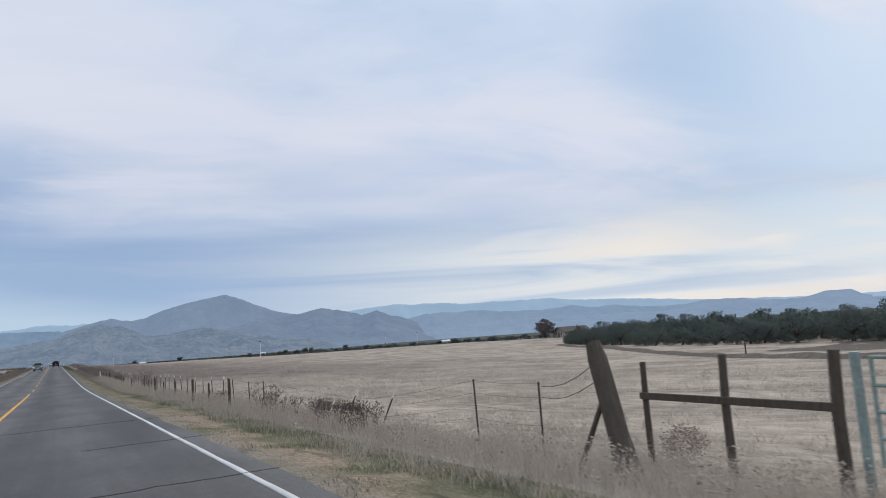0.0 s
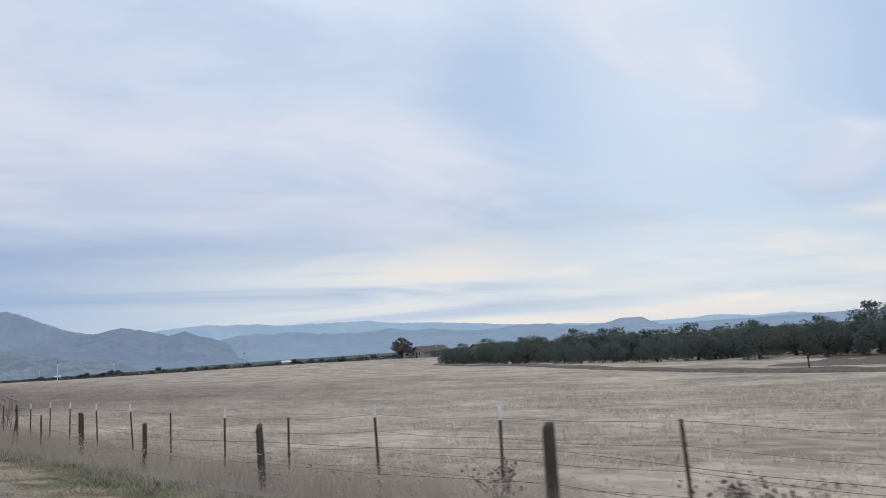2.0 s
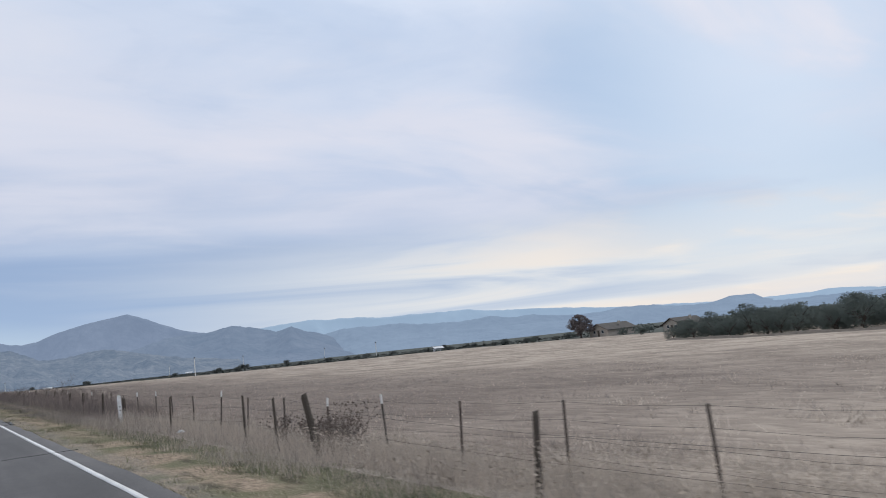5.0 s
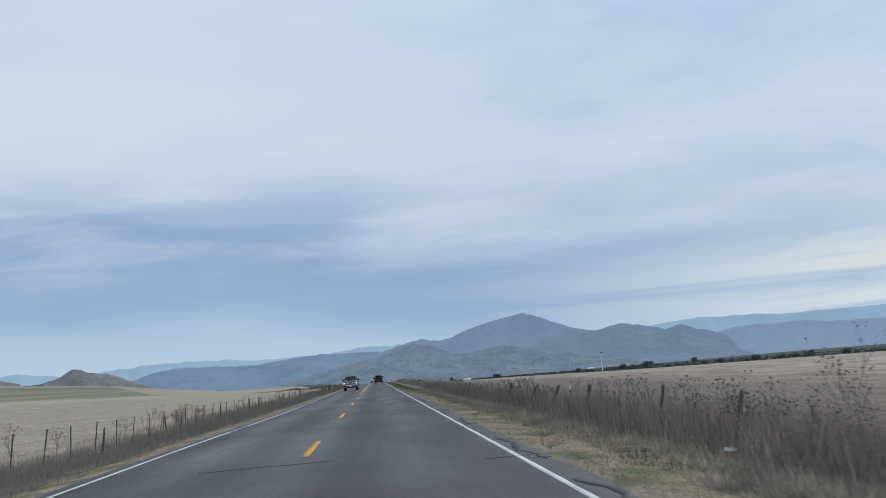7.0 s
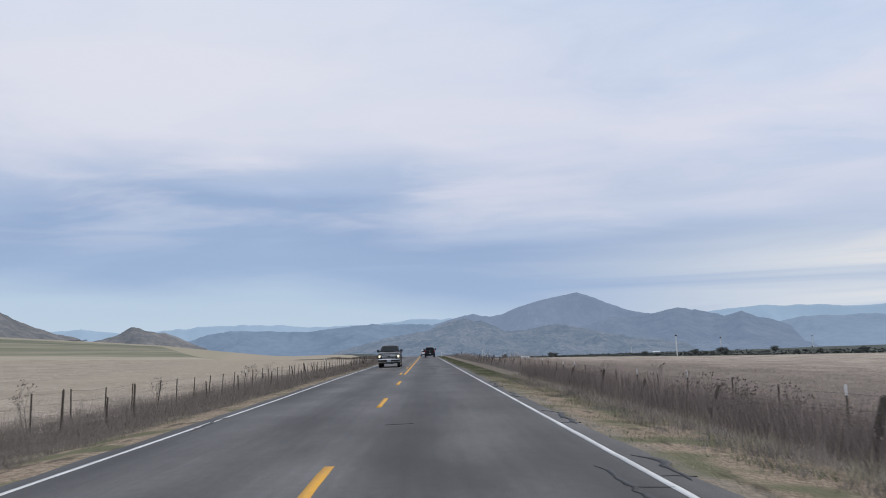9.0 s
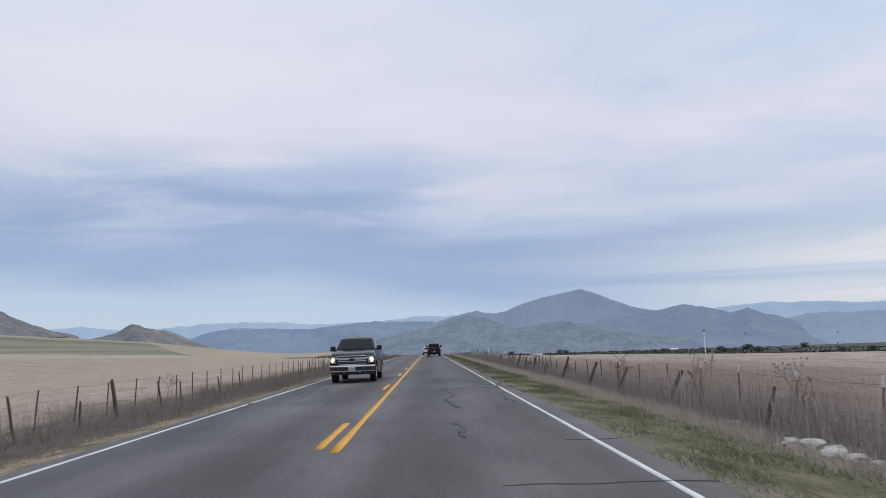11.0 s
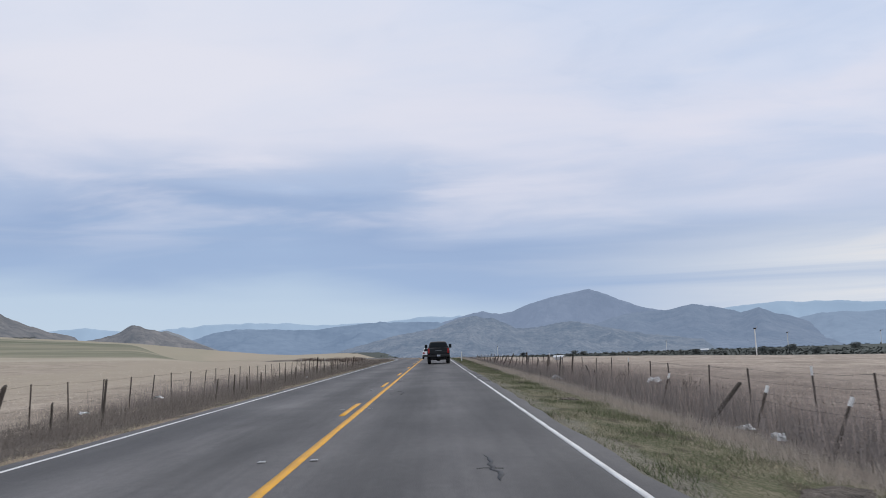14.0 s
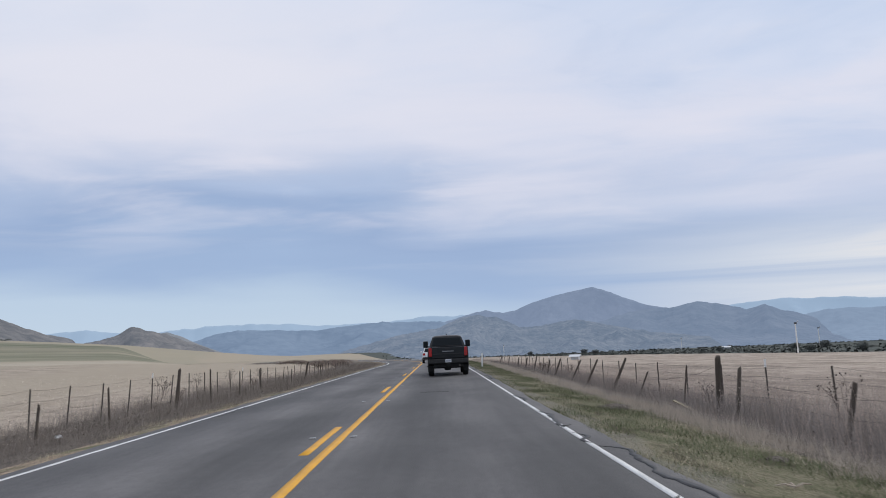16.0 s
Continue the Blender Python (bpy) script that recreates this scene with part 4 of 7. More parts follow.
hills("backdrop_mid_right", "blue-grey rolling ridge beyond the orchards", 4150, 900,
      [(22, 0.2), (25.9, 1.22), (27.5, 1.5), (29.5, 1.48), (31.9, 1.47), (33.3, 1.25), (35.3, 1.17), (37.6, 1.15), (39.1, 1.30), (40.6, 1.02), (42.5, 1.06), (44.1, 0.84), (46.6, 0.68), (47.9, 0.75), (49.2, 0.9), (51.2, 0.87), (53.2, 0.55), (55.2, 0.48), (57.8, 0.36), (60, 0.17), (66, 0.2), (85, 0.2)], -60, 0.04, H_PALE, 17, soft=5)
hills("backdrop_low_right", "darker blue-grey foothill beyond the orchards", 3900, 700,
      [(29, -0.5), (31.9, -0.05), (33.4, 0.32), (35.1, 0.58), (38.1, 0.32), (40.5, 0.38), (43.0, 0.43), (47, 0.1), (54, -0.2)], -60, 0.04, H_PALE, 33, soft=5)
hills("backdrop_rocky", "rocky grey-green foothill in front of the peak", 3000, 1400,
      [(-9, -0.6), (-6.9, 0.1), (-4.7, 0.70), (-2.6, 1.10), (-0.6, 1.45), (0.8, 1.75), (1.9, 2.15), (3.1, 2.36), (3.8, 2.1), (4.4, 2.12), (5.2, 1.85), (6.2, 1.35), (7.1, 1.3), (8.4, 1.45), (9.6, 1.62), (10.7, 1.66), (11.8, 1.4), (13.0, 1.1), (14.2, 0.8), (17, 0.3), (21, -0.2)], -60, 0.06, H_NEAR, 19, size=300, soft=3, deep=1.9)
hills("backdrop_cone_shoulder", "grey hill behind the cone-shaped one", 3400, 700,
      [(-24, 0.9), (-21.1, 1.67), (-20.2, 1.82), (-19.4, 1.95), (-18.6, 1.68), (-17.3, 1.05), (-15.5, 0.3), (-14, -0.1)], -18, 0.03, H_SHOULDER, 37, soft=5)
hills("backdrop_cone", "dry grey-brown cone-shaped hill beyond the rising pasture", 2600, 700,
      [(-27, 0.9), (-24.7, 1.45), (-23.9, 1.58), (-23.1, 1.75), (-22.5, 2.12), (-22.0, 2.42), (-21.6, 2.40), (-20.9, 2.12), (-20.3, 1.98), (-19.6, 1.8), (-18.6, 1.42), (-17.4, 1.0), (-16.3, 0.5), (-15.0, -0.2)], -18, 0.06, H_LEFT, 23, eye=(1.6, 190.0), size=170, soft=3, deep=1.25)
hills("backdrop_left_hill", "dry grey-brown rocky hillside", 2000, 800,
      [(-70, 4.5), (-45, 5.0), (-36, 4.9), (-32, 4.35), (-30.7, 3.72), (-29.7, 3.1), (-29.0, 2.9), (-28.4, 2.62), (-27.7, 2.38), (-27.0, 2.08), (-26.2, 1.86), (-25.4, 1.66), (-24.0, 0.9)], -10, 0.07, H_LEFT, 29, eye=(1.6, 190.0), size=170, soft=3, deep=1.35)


# ---------- grass ----------
def blades(name, label, xs, ys, heights, widths, lean, mat, seed, kind="stuff", bend=0.35, simple=False):
    """Many bent blades in one mesh, rooted on the ground; simple: one pointed face each."""
    rng = np.random.default_rng(seed)
    n = len(xs)
    z = ground_z(xs, ys) - 0.02
    a = rng.uniform(0, 2 * np.pi, n)
    side = np.stack([np.cos(a), np.sin(a), np.zeros(n)], 1) * (widths / 2)[:, None]
    # front faces turn to the road; the shading follows the sward as a whole
    face = side[:, 1] * -np.sign(xs) + side[:, 0] * 0.7
    side = side * np.where(face < 0, -1, 1)[:, None]
    t = rng.uniform(0, 2 * np.pi, n)
    soft = np.stack([-0.35 * np.sign(xs) + rng.normal(0, 0.35, n), rng.normal(-0.2, 0.35, n), np.ones(n)], 1)
    soft /= np.linalg.norm(soft, axis=1)[:, None]
    out = np.stack([np.cos(t), np.sin(t)], 1) * (lean * heights * rng.uniform(0.1, 1, n))[:, None]
    base = np.stack([xs, ys, z], 1)
    tip = base + np.column_stack([out, heights])
    if simple:
        V = np.stack([base - side, base + side, tip], 1).reshape(-1, 3)
        me = arrays(name, V, np.arange(len(V)).reshape(-1, 3), [mat], normals=np.repeat(soft, 3, 0))
        return tagged(new(name, me), label, "grass", kind=kind)
    mid = base + np.column_stack([out * bend, heights * 0.55])
    V = np.stack([base - side, base + side, mid - side * 0.7, mid + side * 0.7, tip], 1).reshape(-1, 3)
    k = np.arange(n)[:, None] * 5
    quads, tris = k + np.array([0, 1, 3, 2]), k + np.array([2, 3, 4])
    me = arrays(name, V, [quads, tris], [mat], normals=np.repeat(soft, 5, 0))
    return tagged(new(name, me), label, "grass", kind=kind)


def clumped(rng, n, u0, u1, y0, y1, per, size):
    """Points in tufts between two offsets from the road's middle."""
    m = max(1, n // per)
    cu, cy = rng.uniform(u0, u1, m), rng.uniform(y0, y1, m)
    k = rng.integers(0, m, n)
    u, y = cu[k] + rng.normal(0, size, n), cy[k] + rng.normal(0, size, n)
    return np.clip(u, u0 - 0.25, u1 + 0.4) + road_x(y), y, k


def leaf_cards(centres, radii, per, size, seed, flat=0.8):
    """Small folded leaf sprays scattered through clumps."""
    rng = np.random.default_rng(seed)
    c = np.repeat(np.asarray(centres), per, 0)
    r = np.repeat(np.asarray(radii), per)
    d = rng.normal(0, 1, (len(c), 3))
    d /= np.linalg.norm(d, axis=1)[:, None]
    p = c + d * (r * rng.uniform(0.25, 1.0, len(c)) ** 0.6)[:, None] * np.array([1, 1, flat])
    a = rng.normal(0, 1, (len(c), 3))
    a /= np.linalg.norm(a, axis=1)[:, None]
    b = np.cross(a, rng.normal(0, 1, (len(c), 3)))
    b /= np.linalg.norm(b, axis=1)[:, None] + 1e-9
    s = (size * rng.uniform(0.5, 1.3, len(c)))[:, None]
    up = np.cross(a, b)
    V = np.stack([p - a * s, p - b * s * 0.45 + up * s * 0.2, p + a * s, p + b * s * 0.45 + up * s * 0.2], 1).reshape(-1, 3)
    return V, np.arange(len(V)).reshape(-1, 4)


def fluff(name, label, xs, ys, lo, hi, per, size, mat, seed, spread_=0.10):
    """Dead seed tops: small sprays of chaff between two heights over the ground."""
    rng = np.random.default_rng(seed)
    h = rng.uniform(lo, hi)
    c = np.stack([xs, ys, ground_z(xs, ys) + h], 1)
    V, F = leaf_cards(c, np.full(len(xs), spread_), per, size, seed, 1.3)
    Q = V.reshape(-1, 4, 3)
    nrm = np.cross(Q[:, 1] - Q[:, 0], Q[:, 2] - Q[:, 0])
    away = nrm[:, 0] * -np.sign(Q[:, 0, 0]) - nrm[:, 1] * 0.7 < 0
    F = np.where(away[:, None], F[:, ::-1], F)
    soft = np.stack([-0.35 * np.sign(Q[:, 0, 0]) + rng.normal(0, 0.4, len(Q)), rng.normal(-0.2, 0.4, len(Q)), np.ones(len(Q))], 1)
    soft /= np.linalg.norm(soft, axis=1)[:, None]
    return tagged(new(name, arrays(name, V, F, [mat], normals=np.repeat(soft, 4, 0))), label, "weeds", kind="stuff")


def grasses():
    rng = np.random.default_rng(3)
    # straw-coloured grass between verge and fence, knee high
    x, y, k = clumped(rng, 210000, 5.35, 9.5, -12, 108, 60, 0.22)
    h = rng.uniform(0.10, 0.52, len(x)) * np.where(x < 6.2, 0.55, 1.0) * (0.7 + 0.5 * np.sin(y * 0.21) ** 2)
    w = rng.uniform(0.003, 0.008, len(x))
    brown = rng.random(len(x)) < np.interp(y, (60, 84, 108), (0.08, 0.25, 0.7))
    blades("dry_grass", "pale straw-coloured dry grass along the fence", x[~brown], y[~brown], h[~brown], w[~brown], 0.75, M["straw"], 1, simple=True)
    blades("dry_grass", "dull brown dry grass along the fence", x[brown], y[brown], h[brown], w[brown], 0.75, M["weeds"], 24, simple=True)
    tops = np.random.default_rng(66)
    x, y, k = clumped(tops, 5200, 5.7, 9.0, 4, 84, 9, 0.22)
    fluff("seed_tops", "bleached seed heads over the dry grass", x, y, 0.10 + 0 * x, 0.46 + 0 * x, 9, 0.022, M["straw"], 67, 0.12)
    # a pale fringe in front of the tall weeds further on
    x, y, k = clumped(rng, 190000, 5.85, 6.75, 96, 345, 80, 0.16)
    low = np.interp(y, (96, 175, 190, 345), (0.75, 0.75, 1.0, 1.0))
    h = rng.uniform(0.06, 0.30, len(x)) * low
    blades("dry_grass", "pale fringe of dry grass before the weeds", x, y, h, rng.uniform(0.003, 0.008, len(x)), 0.9, M["straw"], 2, simple=True)
    # tall grey weeds along the fence, thick at the foot
    x, y, k = clumped(rng, 170000, 6.5, 8.9, 98, 345, 44, 0.18)
    tall = np.interp(y, (98, 106, 150, 178, 192, 200, 214, 228, 262, 276, 345), (0.4, 1.15, 1.2, 1.1, 1.1, 0.75, 0.72, 1.0, 1.05, 0.65, 0.5))
    tuft = np.random.default_rng(77).uniform(0.35, 1.0, k.max() + 1)[k]
    h = rng.uniform(0.15, 1.0, len(x)) ** 1.3 * tall * tuft * 1.1
    w = rng.uniform(0.005, 0.014, len(x))
    for zone, m in ((y < 181, "grey_weeds"), (y >= 181, "weeds")):
        blades("tall_weeds", "tall grey-brown dead weeds along the fence", x[zone], y[zone], h[zone], w[zone], 0.5, M[m], 3, simple=True)
    xd, yd, kd = clumped(rng, 90000, 6.55, 8.7, 102, 182, 40, 0.22)
    hd = rng.uniform(0.1, 0.95, len(xd))
    blades("tall_weeds", "thick dark grey dead weeds along the fence", xd, yd, hd, rng.uniform(0.006, 0.015, len(xd)), 0.6, M["grey_weeds"], 18, simple=True)
    xe, ye, ke = clumped(rng, 80000, 6.7, 9.6, 180, 345, 30, 0.22)
    te = np.interp(ye, (180, 192, 200, 214, 228, 262, 276, 345), (1.0, 0.95, 0.55, 0.55, 0.9, 0.95, 0.5, 0.4))
    blades("tall_weeds", "thick grey dead weeds along the fence", xe, ye, rng.uniform(0.1, 0.95, len(xe)) * te, rng.uniform(0.005, 0.013, len(xe)), 0.5, M["weeds"], 22, simple=True)
    xf, yf, kf = clumped(rng, 44000, 6.45, 9.3, 103, 130, 26, 0.17)
    tf = np.random.default_rng(79).uniform(0.35, 1.0, kf.max() + 1)[kf]
    hf = rng.uniform(0.15, 1.35, len(xf)) * tf * np.interp(yf, (103, 107, 124, 130), (0.5, 1, 1, 0.6))
    wf = rng.uniform(0.006, 0.014, len(xf))
    red = np.random.default_rng(80).random(kf.max() + 1)[kf] < 0.4
    blades("tall_weeds", "tall dark dead weeds along the fence", xf[~red], yf[~red], hf[~red], wf[~red], 0.55, M["grey_weeds"], 23, simple=True)
    blades("tall_weeds", "tall reddish dead weeds along the fence", xf[red], yf[red], hf[red], wf[red], 0.55, M["red_weeds"], 26, simple=True)
    pick = rng.random(len(xd)) < 0.10
    fluff("seed_tops", "dark grey chaff in the thick weeds", xd[pick], yd[pick], 0.05 + 0 * xd[pick], 0.75 + 0 * xd[pick], 7, 0.02, M["grey_weeds"], 19, 0.18)
    pick = (rng.random(len(x)) < 0.11) & (tuft > 0.5)
    fluff("seed_tops", "reddish-brown dead seed tops over the weeds", x[pick], y[pick], 0.35 * tall[pick] * tuft[pick], 1.1 * tall[pick] * tuft[pick], 6, 0.016, M["red_weeds"], 15)
    pick = rng.random(len(x)) < 0.07
    fluff("seed_tops", "grey chaff among the dead weeds", x[pick], y[pick], 0.05 * tall[pick], 0.6 * tall[pick] * tuft[pick], 6, 0.018, M["weeds"], 16, 0.13)
    x, y, k = clumped(rng, 30000, 6.4, 9.4, 24, 98, 60, 0.24)
    h = rng.uniform(0.15, 0.7, len(x))
    blades("tall_weeds", "taller bleached stems in the dry grass", x, y, h, rng.uniform(0.006, 0.014, len(x)), 0.5, M["straw"], 4, simple=True)
    # thin bleached stalks standing out of the weeds
    own = np.random.default_rng(55)
    for y0, y1, n, top in ((104, 180, 5200, 1.25), (181, 197, 2200, 1.55), (226, 266, 2600, 1.15)):
        x, y, k = clumped(own, n, 6.8, 8.9, y0, y1, 9, 0.16)
        blades("tall_weeds", "thin bleached stalks over the dead weeds", x, y, own.uniform(0.5, top, n), own.uniform(0.006, 0.011, n), 0.28, M["red_weeds"], 56)
    # the weeds thin out into the field behind the fence
    n = 80000
    d = rng.uniform(0, 1, n) ** 1.5 * 20
    y = rng.uniform(92, 345, n)
    blades("tall_weeds", "reddish-brown dead weeds behind the fence", 8.5 + d + road_x(y), y, rng.uniform(0.10, 0.36, n) * (1 - d / 26), rng.uniform(0.008, 0.018, n), 0.9, M["red_weeds"], 14, simple=True)
    n = 170000
    d = rng.uniform(0, 1, n) ** 1.4 * 42
    y = rng.uniform(52, 345, n)
    x = 8.7 + d + road_x(y)
    keep = lumps(x, y * 0.7, 1.7, 7.0) + 0.6 * lumps(x, y * 0.6, 0.6, 2.0) + rng.normal(0, 0.4, n) > -0.1 + 0.9 * smooth(d, 14, 42) + 0.9 * smooth(-y, -104, -66) + 0.8 * smooth(y, 220, 262)
    x, y, d, n = x[keep], y[keep], d[keep], int(keep.sum())
    blades("pasture_grass", "matted dull brown grass behind the fence", x, y, rng.uniform(0.08, 0.30, n), rng.uniform(0.008, 0.018, n) * (1 + d / 40), 1.4, M["weeds"], 25, simple=True)
    # left side: a low brown belt and its fence line
    x, y, k = clumped(rng, 260000, -9.3, -4.5, 60, 345, 60, 0.26)
    tuft = np.random.default_rng(78).uniform(0.4, 1.0, k.max() + 1)[k]
    h = rng.uniform(0.14, 0.78, len(x)) * (0.45 + 0.55 * smooth(-x, 5.0, 6.4)) * tuft
    blades("tall_weeds", "brown dead weeds below the pasture fence", x, y, h, rng.uniform(0.004, 0.009, len(x)), 0.8, M["dark_weeds"], 5, simple=True)
    pick = rng.random(len(x)) < 0.035
    fluff("seed_tops", "brown chaff among the dead weeds below the fence", x[pick], y[pick], 0.05 + 0 * x[pick], 0.1 + h[pick], 4, 0.02, M["dark_weeds"], 17, 0.16)
    own = np.random.default_rng(57)
    for y0, y1, n, top in ((246, 266, 3200, 1.1), (176, 200, 2200, 0.9), (120, 170, 2600, 0.8), (272, 330, 2600, 0.8)):
        x, y, k = clumped(own, n, -9.2, -7.2, y0, y1, 14, 0.2)
        blades("tall_weeds", "tall thin brown weeds along the pasture fence", x, y, own.uniform(0.3, top, n), own.uniform(0.005, 0.011, n), 0.3, M["weeds"], 58)
    x, y, k = clumped(rng, 30000, -5.2, -4.25, 60, 345, 50, 0.14)
    blades("dry_grass", "short dry grass on the gravel verge", x, y, rng.uniform(0.03, 0.12, len(x)), rng.uniform(0.006, 0.014, len(x)), 0.9, M["thatch"], 6, simple=True)
    # green verge
    x, y, k = clumped(rng, 450000, 4.22, 6.2, -12, 345, 160, 0.42)
    green = np.interp(y, (-12, 20, 60, 86, 98, 172, 184, 345), (0.6, 0.5, 0.36, 0.5, 0.30, 0.34, 0.95, 0.95))
    green = green * (0.72 + 0.9 * lumps(x * 2.2, y * 0.8, 1.4, 1.0))
    green = green * np.where(y < 95, 0.12 + 1.3 * smooth(x + 0.25 * np.sin(y * 1.3), 4.8, 5.4), 1.0)
    pick = rng.random(len(x)) < np.clip(green, 0.04, 0.95)
    h = rng.uniform(0.015, 0.07, len(x)) * (1.25 + 0.9 * lumps(x * 1.7, y, 0.7, 4.0)).clip(0.35, 2.2)
    w = rng.uniform(0.008, 0.020, len(x))
    blades("green_grass", "short green grass on the verge", x[pick], y[pick], h[pick], w[pick], 1.0, M["green"], 7, simple=True)
    rest = ~pick & (rng.random(len(x)) < 0.55)
    blades("dry_grass", "flattened dry grass on the verge", x[rest], y[rest], h[rest] * 0.8, w[rest], 1.4, M["thatch"], 8, simple=True)
    # thin dry grass over the fields near the road
    n = 560000
    d = rng.uniform(0, 1, n) ** 1.7 * 46
    y = rng.uniform(-10, 350, n)
    x = 8.6 + d + road_x(y)
    mat_ = lumps(x, y * 0.7, 1.9, 3.0) + 0.7 * lumps(x, y * 0.6, 0.7, 5.0)
    keep = mat_ + rng.normal(0, 0.25, n) > -0.12 + 1.5 * smooth(y, 64, 104) * smooth(-d, -48, -24)
    x, y, d, n = x[keep], y[keep], d[keep], int(keep.sum())
    blades("pasture_grass", "matted bleached grass over the falling field", x, y, rng.uniform(0.10, 0.34, n) * (1 - 0.6 * smooth(d, 26, 46)), rng.uniform(0.008, 0.018, n) * (1 + d / 40), 1.7, M["stubble"], 9, simple=True)
    n = 7000
    d = rng.uniform(0, 1, n) ** 1.3 * 70
    y = rng.uniform(-10, 350, n)
    x = 9 + d + road_x(y)
    fluff("pasture_tufts", "low tufts of dead brown weeds over the falling field", x, y, 0.02 + 0 * x, 0.14 + 0 * x, 10, 0.03, M["stubble"], 20, 0.26)
    n = 3000
    d = rng.uniform(0, 1, n) ** 1.3 * 60
    y = rng.uniform(90, 350, n)
    x = -9 - d + road_x(y)
    fluff("pasture_tufts", "low tufts of dead weeds over the rising field", x, y, 0.02 + 0 * x, 0.10 + 0 * x, 8, 0.038, M["stubble"], 21, 0.22)
    n = 110000
    d = rng.uniform(0, 1, n) ** 1.6 * 22
    y = rng.uniform(90, 350, n)
    x = -8.0 - d + road_x(y)
    blades("pasture_grass", "thin bleached grass over the rising field", x, y, rng.uniform(0.05, 0.15, n) * (1 - d / 24), rng.uniform(0.012, 0.028, n), 1.6, M["stubble"], 10, simple=True)
    # loose tufts of olive and straw grass on the outer verge, before the tall weeds
    own = np.random.default_rng(91)
    x, y, k = clumped(own, 36000, 5.1, 6.5, 100, 182, 70, 0.17)
    near = smooth(x - road_x(y), 5.0, 6.4)
    h = own.uniform(0.03, 0.16, len(x)) + own.uniform(0.0, 0.34, len(x)) * near
    kind_of = np.random.default_rng(92).random(k.max() + 1)[k]
    for lo, hi, mat, label in ((0.0, 0.4, "weeds", "dull brown tufts of grass on the outer verge"), (0.4, 0.65, "thatch", "pale tufts of grass on the outer verge"), (0.65, 1.01, "dark_weeds", "dark dead tufts on the outer verge")):
        p = (kind_of >= lo) & (kind_of < hi)
        blades("dry_grass", label, x[p], y[p], h[p], own.uniform(0.006, 0.013, int(p.sum())), 0.8, M[mat], 93, simple=True)


grasses()


# ---------- fences ----------
def t_post(name="metal_post"):
    """A studded T-section steel post with a white tip, 1.25 m out of the ground."""
    bm = bmesh.new()
    box(bm, -0.018, 0.018, -0.004, 0.004, -0.3, 1.12)
    box(bm, -0.004, 0.004, 0.004, 0.03, -0.3, 1.12)
    for k in range(9):
        box(bm, -0.006, 0.006, -0.012, -0.004, 0.1 + k * 0.11, 0.13 + k * 0.11)
    steel = mesh_of(name, bm, M["rust"])
    bm = bmesh.new()
    box(bm, -0.021, 0.021, -0.008, 0.008, 1.06, 1.24, 0.002)
    box(bm, -0.007, 0.007, 0.006, 0.033, 1.06, 1.24)
    return steel, mesh_of("tip", bm, M["post_tip"])


def wood_post(radius, height, seed):
    """A split, weathered post: uneven section, a slanting worn top."""
    rng = random.Random(seed)
    bm = bmesh.new()
    sides, rings = 8, []
    for z in (-0.3, 0.0, height * 0.35, height * 0.7, height * 0.96, height):
        r = radius * (1.12 - 0.2 * z / height) * (0.88 if z == height else 1)
        rings.append([bm.verts.new((math.cos(t) * r * rng.uniform(0.84, 1.1), math.sin(t) * r * rng.uniform(0.84, 1.1), z + (rng.uniform(-0.03, 0.03) + 0.02 * math.cos(t) if z == height else 0))) for t in (2 * math.pi * s / sides for s in range(sides))])
    for q, w in zip(rings, rings[1:]):
        for s in range(sides):
            bm.faces.new((q[s], q[(s + 1) % sides], w[(s + 1) % sides], w[s]))
    bm.faces.new(rings[-1])
    return mesh_of("wooden_post", bm, M["old_wood"])


def stand(mesh, parent, x, y, height, full, tx=0.0, ty=0.0, turn=0.0, name="post"):
    """A post with its top at height; tx, ty: degrees by which it leans to the right and ahead."""
    o = new(name, mesh)
    o.parent = parent
    base = height - full * math.cos(radians(tx)) * math.cos(radians(ty))
    o.matrix_basis = pose(x, y, base, -ty, tx, 0) @ pose(0, 0, 0, 0, 0, turn)
    return o


def wires(parent, xs, ys, tops, drops, radius=0.0026):
    """Strands strung from post to post, a little slack between them."""
    for d in drops:
        pts = []
        for k in range(len(xs) - 1):
            for f in (0.0, 0.5):
                sag = 0.03 * (1 - abs(2 * f - 1))
                pts.append((xs[k] * (1 - f) + xs[k + 1] * f, ys[k] * (1 - f) + ys[k + 1] * f, tops[k] * (1 - f) + tops[k + 1] * f - d - sag))
        part("wire", tube(bmesh.new(), pts, radius, 3), M["wire"], parent)


TOP_Y = (0, 30, 34, 40, 50, 66, 88, 98, 110, 132, 149, 165, 187, 197, 205, 215, 221, 235, 250, 268, 275, 290, 330)
TOP_Z = (0.60, 0.55, 0.65, 0.50, 0.66, 0.60, 0.38, 0.48, 0.43, 0.53, 0.63, 0.50, 0.66, 0.80, 0.75, 0.70, 0.80, 0.75, 0.80, 0.80, 0.69, 0.60, 0.42)


def run(first, last, count):
    """Evenly spaced places from first to last."""
    return [first + (last - first) * k / (count - 1) for k in range(count)]


